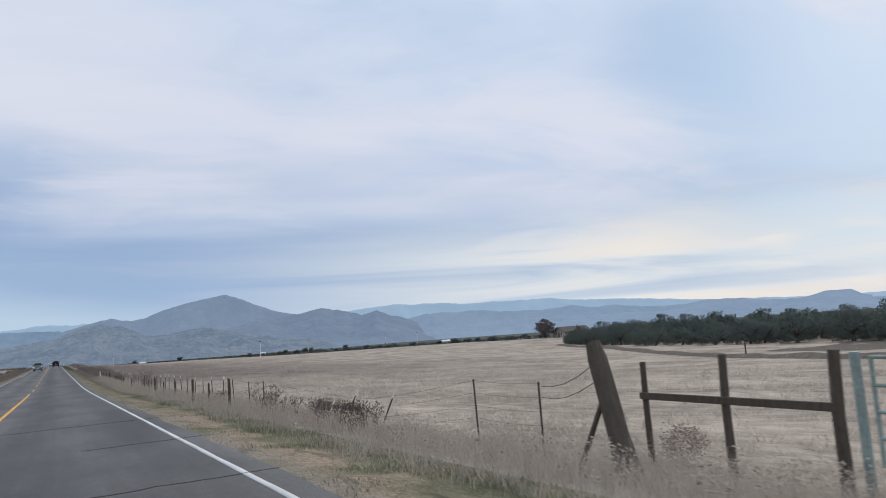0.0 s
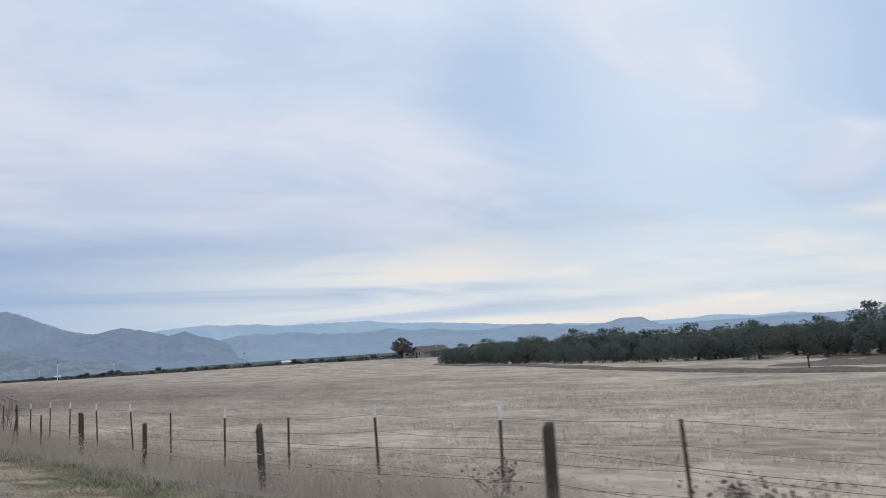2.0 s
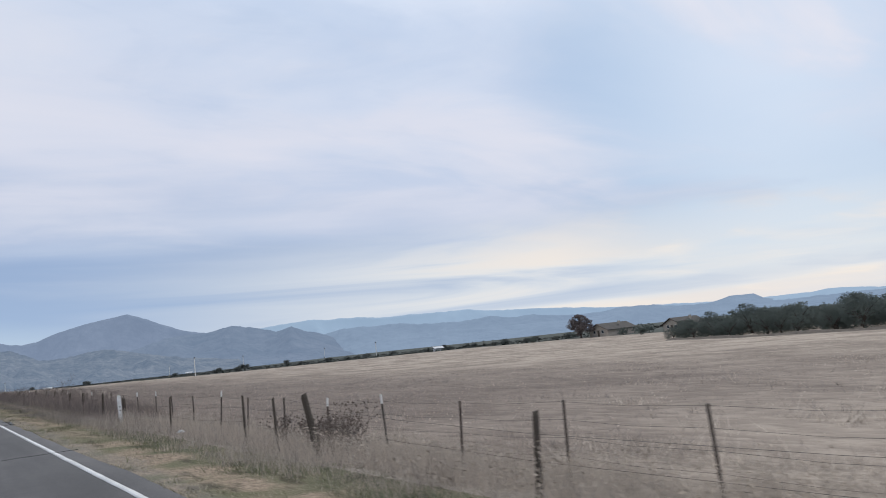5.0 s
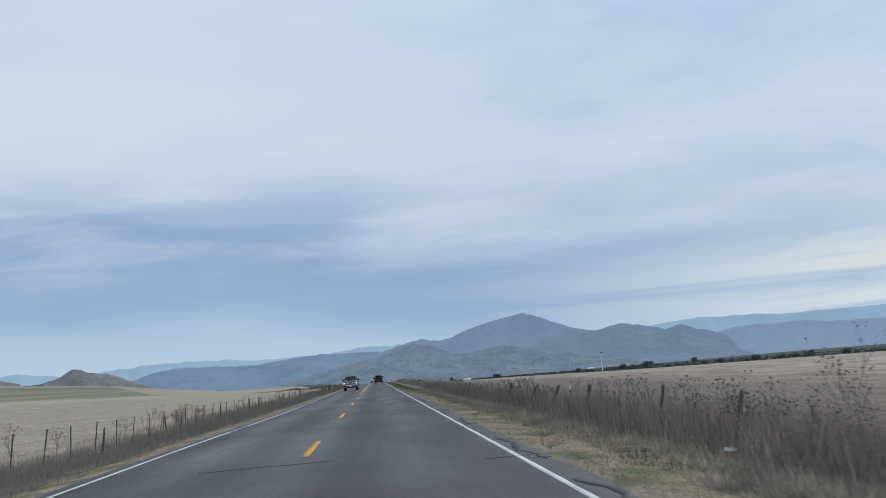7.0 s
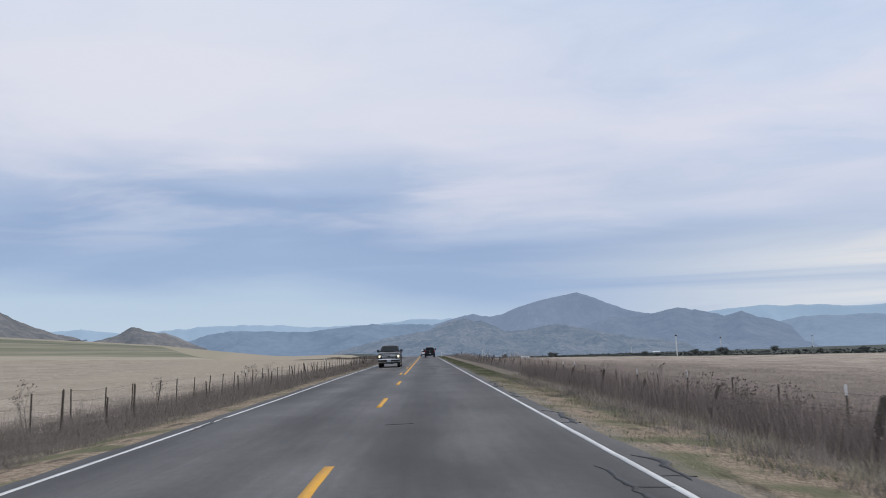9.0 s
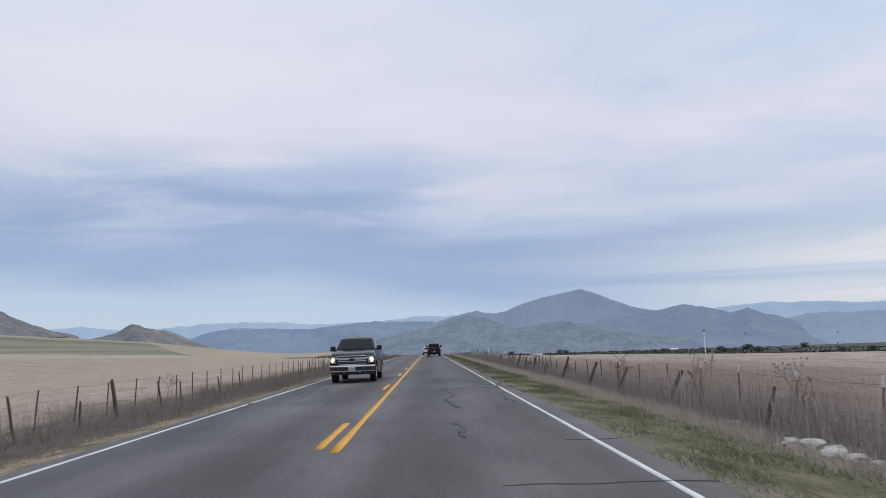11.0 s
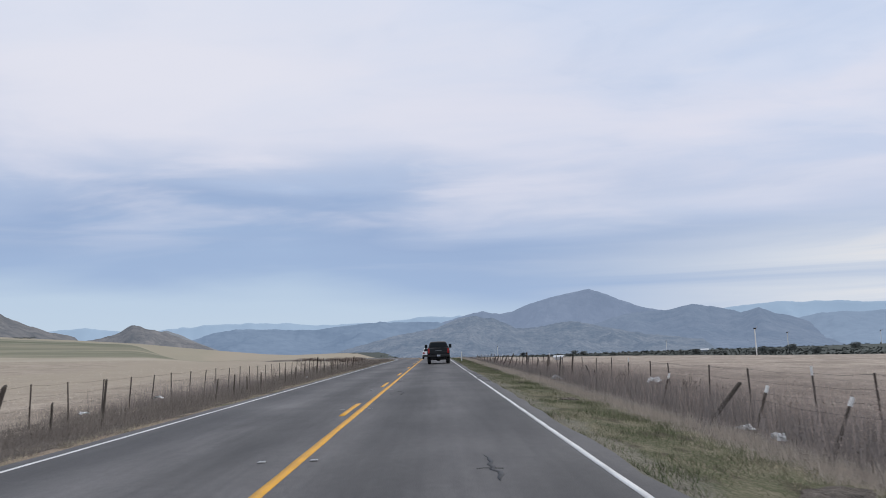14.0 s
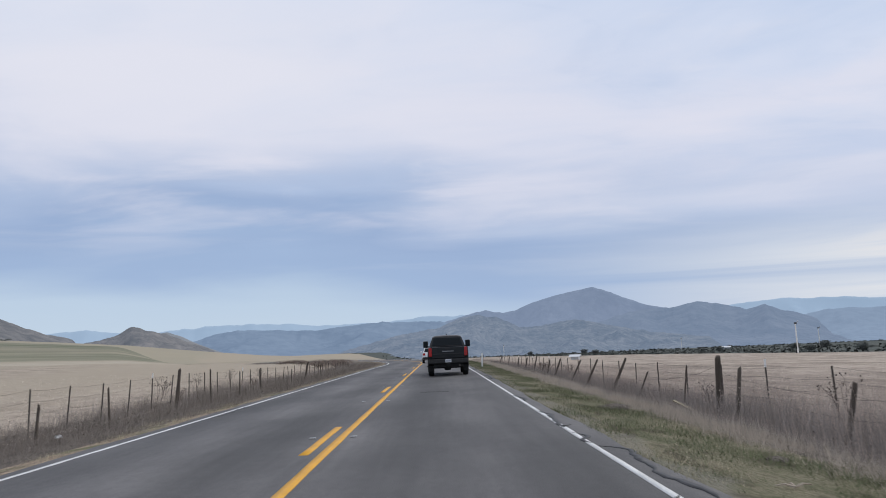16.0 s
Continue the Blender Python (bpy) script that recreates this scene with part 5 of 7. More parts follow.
def right_fence():
    f = tagged(new("wire_fence"), "sagging wire fence of rusty metal and weathered wooden posts", "fence")
    steel, tip = t_post()
    rng = random.Random(8)
    ys = [10.7, 12.85, 17.9, 20.5, 26.84, 29.37] + run(32.0, 49.5, 8) + [51.9, 54.25, 56.5] + run(58.3, 85.2, 12) + [87.65, 90.14, 92.67, 95.1, 97.6, 100.2, 102.7, 105.7, 108.3, 111.1, 113.5] + run(115.9, 127.2, 6) + \
        run(129.8, 164.1, 15) + run(166.6, 184.3, 8) + run(186.9, 205.2, 8) + run(208.1, 228.9, 9) + \
        [232.5, 235.1, 237.1, 240.0, 242.6, 245.8, 248.1, 250.9, 253.6, 256.3, 259.2, 261.9, 264.4, 266.9, 269.7, 272.4, 275.1, 278.0, 280.7, 283.5, 286.4, 289.0, 291.9, 294.8] + run(297.5, 337, 16)
    tops, xs = [], []
    for y in ys:
        fallen = 15 < y < 21
        x = float(np.interp(y, (20, 26, 58, 85, 114, 128, 215, 240), (8.9, 8.3, 8.3, 8.8, 8.8, 8.3, 8.3, 9.0)) + road_x(y)) + rng.gauss(0, 0.03)
        z = float(np.interp(y, TOP_Y, TOP_Z) + road_z(y)) + rng.gauss(0, 0.03)
        z -= 0.38 if fallen else 0.0
        o = stand(steel, f, x, y, z, 1.24, *((rng.uniform(20, 25), -12) if fallen else (rng.gauss(0, 2.0), rng.gauss(0, 2.5))), turn=rng.uniform(-20, 20), name="metal_post")
        if fallen or (32 < y < 57 and abs(y - 44.2) > 1 and abs(y - 39.4) > 1) or (y > 57 and rng.random() < (0.35 if y < 86 else 0.6 if y < 240 else 0.2)):
            t = new("tip", tip)
            t.parent = o
        xs.append(x)
        tops.append(z)
    wires(f, [x - 0.02 for x in xs], ys, tops, (0.14, 0.38, 0.62, 0.86))
    # the older wooden posts stand nearer the road; further on most of them lean away from it: place along the road, top over the road, lean, thickness
    sizes = {"thin": (0.024, 1.15), "tipped": (0.026, 1.15), "mid": (0.040, 1.25), "thick": (0.056, 1.35)}
    kinds = {name: [wood_post(r * w, h, 3 * k + n) for k, w in enumerate((0.94, 1.0, 1.08))] for n, (name, (r, h)) in enumerate(sizes.items())}
    wood = ((25.14, 0.74, 0, "thick"), (28.8, 0.54, 0, "mid"), (32.4, 0.66, 0, "thick"), (37.4, 0.54, 0, "thick"), (41.7, 0.48, 0, "mid"), (45.25, 0.63, 0, "thick"), (48.5, 0.53, 0, "thin"), (50.8, 0.80, 0, "thin"),
            (51.1, 0.54, 9, "thin"), (60.7, 0.5, 4, "mid"), (66.5, 0.5, -3, "thin"), (72.4, 0.55, 5, "mid"), (78.8, 0.5, 2, "mid"), (83.9, 0.70, -9, "thick"), (85.7, 0.60, -2, "thin"), (87.4, 0.63, -2, "thin"), (93.0, 0.55, 0, "thin"), (98.6, 0.5, 0, "thick"), (102.3, 0.62, 0, "mid"),
            (106.5, 0.66, 1, "thick"), (110.2, 0.62, 2, "mid"), (117.4, 0.66, 17, "mid"), (120.4, 0.74, 14, "mid"), (125.5, 0.72, 11, "thick"), (129.8, 0.63, 23, "thick"), (134.0, 0.52, 30, "thick"), (137.6, 0.64, 18, "thick"), (141.4, 0.38, 30, "mid"), (145.7, 0.41, 14, "mid"),
            (151.6, 0.57, 18, "thick"), (157.2, 0.42, 22, "mid"), (162.1, 0.38, 19, "mid"), (166.0, 0.54, 11, "mid"), (171.7, 0.47, 18, "mid"), (175.0, 0.41, 13, "mid"), (182.6, 0.34, 25, "mid"), (188.1, 0.46, 19, "mid"), (193.3, 0.60, 27, "thick"), (197.9, 0.55, 26, "mid"),
            (202.0, 0.63, 22, "thick"), (207.0, 0.77, 20, "thick"), (211.5, 0.49, 11, "thin"), (216.0, 0.63, 16, "mid"), (219.0, 0.63, 12, "mid"), (223.4, 0.80, 20, "thick"), (226.1, 0.58, 19, "thin"), (227.3, 0.97, 0, "thin"), (229.3, 0.63, 33, "mid"), (233.2, 0.48, 22, "tipped"),
            (235.6, 0.51, 22, "tipped"), (236.8, 0.52, 42, "mid"), (240.8, 0.54, 20, "tipped"), (249.2, 0.39, -4, "thin"), (250.7, 0.53, -21, "thin"), (253.2, 0.85, 7, "mid"), (256.1, 0.81, 7, "mid"), (259.7, 0.85, 7, "mid"), (263.4, 0.61, 12, "mid"),
            (267.1, 0.73, 10, "mid"), (268.5, 0.94, 0, "thick"), (270.3, 0.66, 8, "thin"), (273.5, 0.47, 24, "thin"), (275.9, 0.80, 25, "mid"), (279.8, 0.69, 28, "mid"), (283.0, 0.63, 28, "mid"), (288.0, 0.60, 22, "mid"), (291.4, 0.50, 14, "mid"),
            (296.3, 0.66, 14, "mid"), (301.0, 0.5, 12, "mid"), (306.0, 0.45, 10, "mid"), (313.0, 0.45, 10, "mid"), (320.0, 0.4, 20, "mid"))
    wx, wy, wz = [], [], []
    for k, (y, top, tx, size) in enumerate(wood):
        foot = (6.68 if y < 70 else 6.85) if y < 115 else 6.95
        z = top + float(road_z(y))
        full = sizes[size][1]
        if y > 230:
            foot = 7.4 - math.sin(radians(tx)) * full
        o = stand(kinds[size][k % 3], f, foot + float(road_x(y)) - (0.12 if 5 < tx and y < 230 else 0), y, z, full, tx, rng.gauss(0, 3), rng.uniform(0, 360), "wooden_post")
        if size == "tipped":
            part("tip", tube(bmesh.new(), [(0, 0, full - 0.11), (0, 0, full + 0.02)], [0.031, 0.029], 8), M["post_tip"], o)
        if not wy or y - wy[-1] > 1.0:
            wx.append(foot + float(road_x(y)) + math.sin(radians(tx)) * 0.8)
            wy.append(y)
            wz.append(z)
    wires(f, wx, wy, wz, (0.22, 0.5))
    part("stake", tube(bmesh.new(), [(7.0, 191.6, -0.7), (7.12, 191.6, -0.1), (7.26, 191.6, 0.36)], [0.02, 0.018, 0.014], 6), M["thatch"], f, "pale bleached stake")


def left_fence():
    f = tagged(new("wire_fence"), "wire fence of thin rusty metal posts before open pasture", "fence")
    steel, tip = t_post()
    woods = [wood_post(r, h, k + 10) for k, (r, h) in enumerate(((0.032, 1.0), (0.028, 0.95), (0.056, 1.2)))]
    rng = random.Random(21)
    marks = ((0, 61.7), (44, 151.85), (64, 193.73), (80, 225.95), (95, 255.44), (103, 271.02), (115, 294.05), (138, 340.0))
    ys = [float(np.interp(k, [m[0] for m in marks], [m[1] for m in marks])) for k in range(139)]
    xs, tops = [], []
    for y in ys:
        x = -8.3 + float(road_x(y)) + rng.gauss(0, 0.03)
        z = float(np.interp(y, (62, 150, 176, 194, 212, 226, 240, 260, 280, 294, 340), (0.85, 0.79, 0.72, 0.79, 0.85, 0.89, 0.93, 0.91, 0.93, 0.8, 0.5)) + road_z(y)) + rng.gauss(0, 0.02)
        o = stand(steel, f, x, y, z, 1.24, rng.gauss(2, 2), rng.gauss(0, 3), rng.uniform(-20, 20), "metal_post")
        if rng.random() < 0.12:
            t = new("tip", tip)
            t.parent = o
        xs.append(x)
        tops.append(z)
    wires(f, xs, ys, tops, (0.15, 0.42, 0.70))
    old = ((131.8, 0.5, 4), (139.3, 0.55, -6), (150.4, 0.6, 0), (156.1, 0.57, -10), (160.2, 0.7, 0), (162.7, 0.44, 3), (164.6, 0.64, 0), (172.0, 0.5, -4), (177.0, 0.5, -3), (184.0, 0.5, 5), (191.5, 0.62, -9), (194.4, 0.37, 2), (200.2, 0.56, -9), (202.0, 0.54, -4),
           (207.0, 0.45, -8), (210.3, 0.63, -7), (222.7, 0.67, 0), (225.8, 0.6, 0), (226.0, 0.74, 0), (228.7, 0.7, -2), (232.6, 0.72, 0), (239.9, 0.52, 8), (242.5, 0.86, 6), (252.3, 0.55, 5), (254.9, 0.56, 4), (257.2, 0.48, -2), (259.8, 0.51, 0), (265.8, 0.6, 0),
           (268.7, 0.53, 0), (272.2, 0.77, -4), (280.6, 0.94, 0), (284.6, 0.8, 0), (288.3, 0.78, 0), (295.6, 0.6, 4), (306.6, 0.5, -4))
    for k, (y, top, tx) in enumerate(old):
        stand(woods[k % 2], f, (-7.5 if y < 212 else -6.85) + float(road_x(y)), y, top, 1.0, tx, rng.gauss(0, 4), rng.uniform(0, 360), "wooden_post")
    for y, top, tx in ((196.7, 0.75, -11), (236.9, 1.0, 5), (237.5, 0.93, 15), (277.0, 1.04, 4), (299.8, 0.86, 11)):
        stand(woods[2], f, (-7.5 if y < 212 else -6.85) + float(road_x(y)), y, top, 1.2, tx, 3, 60, "wooden_post")


right_fence()
left_fence()


def corner_and_gate():
    """The braced corner post, the short rail fence and the field gate where the shot begins."""
    c = tagged(new("corner_post"), "thick leaning weathered corner post with a brace", "fence post")
    rise = 1.03          # all heights here are taken from the road beside the camera's start
    g = float(ground_z(8.0, 7.3)) - rise
    bm = bmesh.new()
    rng = random.Random(2)
    top, foot = Vector((8.18, 8.03, 1.05)), Vector((8.1, 7.35, g - 0.2))
    pts = [foot.lerp(top, t) for t in (0, 0.15, 0.4, 0.65, 0.9, 1.0)]
    tube(bm, pts, [0.20, 0.175, 0.145, 0.13, 0.125, 0.105], 11)
    for v in bm.verts:
        v.co += Vector((rng.uniform(-1, 1), rng.uniform(-1, 1), rng.uniform(-1, 1))) * 0.014
    part("post", bm, M["old_wood"], c)
    part("brace", tube(bmesh.new(), [(8.14, 7.86, 0.35), (8.0, 8.45, g - 0.1)], [0.035, 0.04], 7), M["rust"], c, "rusty iron brace")
    r = tagged(new("rail_fence"), "short rail fence of weathered wooden posts and one rail", "fence")
    for k, (y, top_z) in enumerate(((8.55, 0.68), (7.08, 0.78), (5.52, 0.82))):
        rad = (0.045, 0.055, 0.07)[k]
        gz = float(ground_z(9.3, y)) - rise
        part("post", tube(bmesh.new(), [(9.5, y, gz - 0.2), (9.5, y + 0.01, 0.1), (9.5 + 0.02 * k, y, top_z)], [rad * 1.1, rad, rad * 0.95], 8), M["old_wood"], r)
    part("rail", boxed(9.42, 9.46, 5.5, 8.6, 0.14, 0.24, 0.01), M["old_wood"], r)
    gt = tagged(new("field_gate"), "pale green tubular steel field gate with five bars", "gate")
    gz = float(ground_z(9.3, 4.0)) - rise
    part("gate_post", boxed(9.47, 9.55, 5.22, 5.30, gz - 0.2, 0.80, 0.01), M["gate_paint"], gt)
    part("gate_post", boxed(9.47, 9.55, 1.24, 1.32, gz - 0.2, 0.80, 0.01), M["gate_paint"], gt)
    for y in (5.08, 3.3, 1.48):
        part("upright", tube(bmesh.new(), [(9.5, y, -0.42), (9.5, y, 0.76)], 0.024, 8), M["gate_paint"], gt)
    for z in (-0.40, -0.12, 0.16, 0.44, 0.74):
        part("bar", tube(bmesh.new(), [(9.5, 5.08, z), (9.5, 1.48, z)], 0.022, 8), M["gate_paint"], gt)
    # two slack strands from the corner post into the field fence
    w = tagged(new("slack_wire"), "slack rusty strands tied to the corner post", "wire")
    for z0, z1 in ((0.75, 0.30), (0.52, 0.12)):
        pts = [(8.15 + 0.9 * t, 8.05 + 2.5 * t + 5 * max(0, t - 1), z0 + (z1 - z0) * t - 0.10 * math.sin(min(t, 1) * math.pi)) for t in (0, 0.25, 0.5, 0.75, 1.0)]
        part("strand", tube(bmesh.new(), pts, 0.006, 4), M["wire"], w)
    for ob in (c, r, gt, w):
        ob.matrix_basis = pose(-0.186, 0, rise)


corner_and_gate()


def marker_post(x, y, height, lean, holes, turn=0.0):
    """A flat white roadside delineator, rounded at the top."""
    m = tagged(new("marker_post"), "white plastic roadside marker post in the grass", "marker post", "roadside markers")
    z = float(ground_z(x, y))
    w = 0.055
    out = [(-w, -0.2), (w, -0.2), (w, height - 0.05), (w * 0.6, height - 0.01), (-w * 0.6, height - 0.01), (-w, height - 0.05)]
    part("panel", prism(bmesh.new(), out, "y", -0.012, 0.012), M["marker"], m)
    for k in range(holes):
        part("bolt", cylinder(bmesh.new(), (0, -0.014, height * 0.62 - 0.11 * k), (0, 1, 0), 0.02, 0.01, 10), M["rust"], m)
    m.matrix_basis = pose(x, y, z, 0, lean, turn)


marker_post(6.45, 97.1, 0.94, -3, 2, 12)
marker_post(4.75, 306.0, 1.0, 1, 0)


# ---------- dried thistles ----------
def thistle(seed, height):
    """A dead thistle: forked stems with dark burr heads."""
    rng = random.Random(seed)
    stems, heads = bmesh.new(), bmesh.new()

    def grow(p, d, length, r, level):
        q = p + d * length * 0.5 + Vector((rng.gauss(0, 0.02), rng.gauss(0, 0.02), 0))
        e = p + d * length
        tube(stems, [p, q, e], [r, r * 0.8, r * 0.55], 4, False)
        if level == 0:
            bmesh.ops.create_icosphere(heads, subdivisions=1, radius=rng.uniform(0.008, 0.016), matrix=Matrix.Translation(e) @ Matrix.Diagonal((1, 1, 1.35, 1)))
            return
        for _ in range(rng.choice((2, 3, 3))):
            nd = (d + Vector((rng.gauss(0, 0.5), rng.gauss(0, 0.5), rng.uniform(-0.1, 0.5)))).normalized()
            grow(p + d * length * rng.uniform(0.45, 1.0), nd, length * rng.uniform(0.45, 0.7), r * 0.6, level - 1)

    for _ in range(rng.choice((2, 3))):
        grow(Vector((rng.gauss(0, 0.06), rng.gauss(0, 0.06), -0.03)), Vector((rng.gauss(0, 0.16), rng.gauss(0, 0.16), 1)).normalized(), height * rng.uniform(0.5, 0.62), 0.009, 3)
    return mesh_of("stalk", stems, M["thistle"]), mesh_of("burr", heads, M["thistle_head"])


def thistles():
    kinds = [thistle(k, h) for k, h in enumerate((0.85, 1.1, 1.35, 1.6))]
    first = []
    for s, hd in kinds:
        t = tagged(new("dry_thistle"), "dead brown thistle with dark burr heads by the fence", "weed", "dead thistles")
        for n, me in (("stalk", s), ("burr", hd)):
            o = tagged(new(n, me), kind="stuff" if n == "burr" else "")
            o.parent = t
        first.append(t)
    rng = random.Random(4)
    spots = [(7.8, 112.4, 0), (7.5, 118.3, 1), (8.2, 121.6, 2), (7.3, 115.2, 3)]
    spots += [(rng.uniform(7.3, 8.2), rng.uniform(15.8, 20.6), 0) for _ in range(22)] + [(rng.uniform(7.3, 8.0), rng.uniform(21.8, 24.2), rng.choice((0, 0, 1))) for _ in range(7)]
    spots += [(7.5, 30.6, 0), (7.7, 31.3, 0), (7.4, 31.0, 0), (7.6, 33.8, 0)]
    spots += [(rng.uniform(7.2, 8.0), rng.uniform(84.0, 86.6), rng.choice((0, 0, 1))) for _ in range(16)]
    spots += [(rng.uniform(7.4, 8.3), rng.uniform(55, 67), rng.choice((2, 2, 3))) for _ in range(9)]
    spots += [(rng.uniform(6.9, 8.7), rng.uniform(106, 135), rng.choice((1, 2, 2))) for _ in range(34)] + [(rng.uniform(6.9, 8.7), rng.uniform(135, 160), rng.choice((1, 1, 2))) for _ in range(12)]
    spots += [(rng.uniform(6.9, 8.7), rng.uniform(160, 225), rng.choice((0, 1, 2))) for _ in range(18)]
    spots += [(rng.uniform(6.9, 8.7), rng.uniform(225, 300), rng.choice((0, 0, 1))) for _ in range(9)]
    spots += [(rng.uniform(-8.5, -7.4), rng.uniform(140.5, 147.5), rng.choice((1, 2))) for _ in range(9)]
    spots += [(rng.uniform(-8.6, -7.0), rng.uniform(120, 190), rng.choice((0, 1, 2))) for _ in range(16)]
    spots += [(rng.uniform(-9.0, -7.0), rng.uniform(190, 300), rng.choice((0, 0, 1))) for _ in range(12)]
    for k, (x, y, c) in enumerate(spots):
        m = pose(x, y, float(ground_z(x, y)), 0, 0, rng.uniform(0, 360))
        if k < 4:
            first[k].matrix_basis = m
        else:
            copy_thing(first[c], m)


thistles()


# ---------- trees ----------
def tree_meshes(seed, height, spread_, leaf, twigs=False, per=34, low=0.12):
    """Trunk with forking limbs, and a crown of clumps with gaps and an uneven outline."""
    rng = random.Random(seed)
    bm = bmesh.new()
    clumps, radii = [], []
    trunk_top = Vector((rng.gauss(0, 0.15), rng.gauss(0, 0.15), height * 0.30))
    tube(bm, [(0, 0, -0.3), (0.03, 0, height * 0.12), trunk_top], [0.055 * height, 0.042 * height, 0.034 * height], 8)
    for k in range(9):
        a = 2 * math.pi * (k + rng.uniform(-0.3, 0.3)) / 9
        reach = spread_ * rng.uniform(0.45, 0.95)
        rise = height * rng.uniform(0.30, 0.84)
        end = Vector((math.cos(a) * reach * (1.15 - 0.5 * rise / height), math.sin(a) * reach * (1.15 - 0.5 * rise / height), rise))
        mid = trunk_top.lerp(end, 0.5) + Vector((0, 0, 0.08 * height))
        tube(bm, [trunk_top * 0.9, mid, end], [0.020 * height, 0.013 * height, 0.004 * height], 5, False)
        for _ in range(9):
            t = rng.uniform(0.35, 1.15)
            q = trunk_top.lerp(end, t) + Vector((rng.gauss(0, 0.20 * spread_), rng.gauss(0, 0.20 * spread_), rng.gauss(0, 0.09 * height)))
            q.z = max(height * low, min(height * (1.0 - 0.5 * min(1, math.hypot(q.x, q.y) / (1.2 * spread_)) ** 2), q.z))
            clumps.append(tuple(q))
            radii.append(height * rng.uniform(0.075, 0.145))
    for _ in range(16):     # crown top
        a, r = rng.uniform(0, 6.3), spread_ * 0.8 * math.sqrt(rng.random())
        clumps.append((math.cos(a) * r, math.sin(a) * r, height * (0.95 - 0.45 * (r / spread_) ** 2) + rng.gauss(0, 0.02 * height)))
        radii.append(height * rng.uniform(0.07, 0.12))
    if low == 0.0:          # foliage down to the ground
        for _ in range(26):
            a, r = rng.uniform(0, 6.3), spread_ * rng.uniform(0.3, 0.78)
            clumps.append((math.cos(a) * r, math.sin(a) * r, height * rng.uniform(0.04, 0.34)))
            radii.append(height * rng.uniform(0.09, 0.14))
    V, F = leaf_cards(clumps, radii, per, height * (0.040 if not twigs else 0.028), seed)
    soft = None
    if low == 0.0:          # the shading follows the crown as a whole; front faces turn to the road
        Q = V.reshape(-1, 4, 3)
        nrm = np.cross(Q[:, 1] - Q[:, 0], Q[:, 2] - Q[:, 0])
        F = np.where((nrm[:, 0] + 0.6 * nrm[:, 1] > 0)[:, None], F[:, ::-1], F)
        mid = np.repeat(np.asarray(clumps), per, 0)
        out = (Q.mean(1) - mid) / (height * 0.11)
        soft = 0.8 * out + 0.5 * mid / spread_ * np.array([1, 1, 0]) + np.array([-0.25, -0.15, 0.55])
        soft = np.repeat(soft / np.linalg.norm(soft, axis=1)[:, None], 4, 0)
    crown = arrays("crown", V, F, [M[leaf]], normals=soft)
    return mesh_of("trunk", bm, M["bark"]), crown


def oak_meshes(seed, height, spread_, per=84, leaf=0.0225):
    """An evergreen oak: short trunk, forking limbs, a rounded crown of billowing clumps that hangs near the ground."""
    rng = random.Random(seed)
    bm = bmesh.new()
    fork = Vector((rng.gauss(0, 0.1), rng.gauss(0, 0.1), height * 0.26))
    tube(bm, [(0, 0, -0.3), (0.03, 0, height * 0.12), fork], [0.05 * height, 0.04 * height, 0.032 * height], 8)
    clumps, radii = [], []
    for k in range(8):
        a = 2 * math.pi * (k + rng.uniform(-0.3, 0.3)) / 8
        end = Vector((math.cos(a) * spread_ * 0.75, math.sin(a) * spread_ * 0.75, height * rng.uniform(0.45, 0.8)))
        tube(bm, [fork * 0.95, fork.lerp(end, 0.5) + Vector((0, 0, 0.06 * height)), end], [0.02 * height, 0.013 * height, 0.004 * height], 5, False)
    lobes = [(rng.uniform(0, 6.3), rng.uniform(0.15, 0.5), rng.uniform(0.86, 1.12)) for _ in range(5)]
    for k in range(58):
        # points spread evenly over a dome, pushed in and out in lobes
        up = 1 - 1.78 * (k + 0.5) / 58
        a = k * 2.39996 + rng.gauss(0, 0.25)
        flat = math.sqrt(max(0.0, 1 - up * up))
        push = rng.uniform(0.74, 0.96) * (1 + 0.10 * math.cos(a - lobes[0][0]) + 0.10 * math.cos(2 * a - lobes[1][0]))
        p = Vector((math.cos(a) * flat * spread_ * push, math.sin(a) * flat * spread_ * push, height * (0.46 + 0.48 * up * push)))
        clumps.append(tuple(p))
        radii.append(height * rng.uniform(0.10, 0.165))
    for a, r, h in lobes:           # higher tufts break the outline
        clumps.append((math.cos(a) * r * spread_, math.sin(a) * r * spread_, height * h * 0.92))
        radii.append(height * rng.uniform(0.08, 0.12))
    V, F = leaf_cards(clumps, radii, per, height * leaf, seed, 0.9)
    Q = V.reshape(-1, 4, 3)
    nrm = np.cross(Q[:, 1] - Q[:, 0], Q[:, 2] - Q[:, 0])
    F = np.where((nrm[:, 0] + 0.6 * nrm[:, 1] > 0)[:, None], F[:, ::-1], F)
    mid = np.repeat(np.asarray(clumps), per, 0)
    out = (Q.mean(1) - mid) / (height * 0.13)
    whole = (mid - np.array([0, 0, height * 0.5])) / np.array([spread_, spread_, height * 0.45])
    soft = 0.40 * out + 0.8 * whole + np.array([-0.25, -0.1, 0.40])
    soft = np.repeat(soft / np.linalg.norm(soft, axis=1)[:, None], 4, 0)
    return mesh_of("trunk", bm, M["bark"]), arrays("crown", V, F, [M["oak_leaf"]], normals=soft)


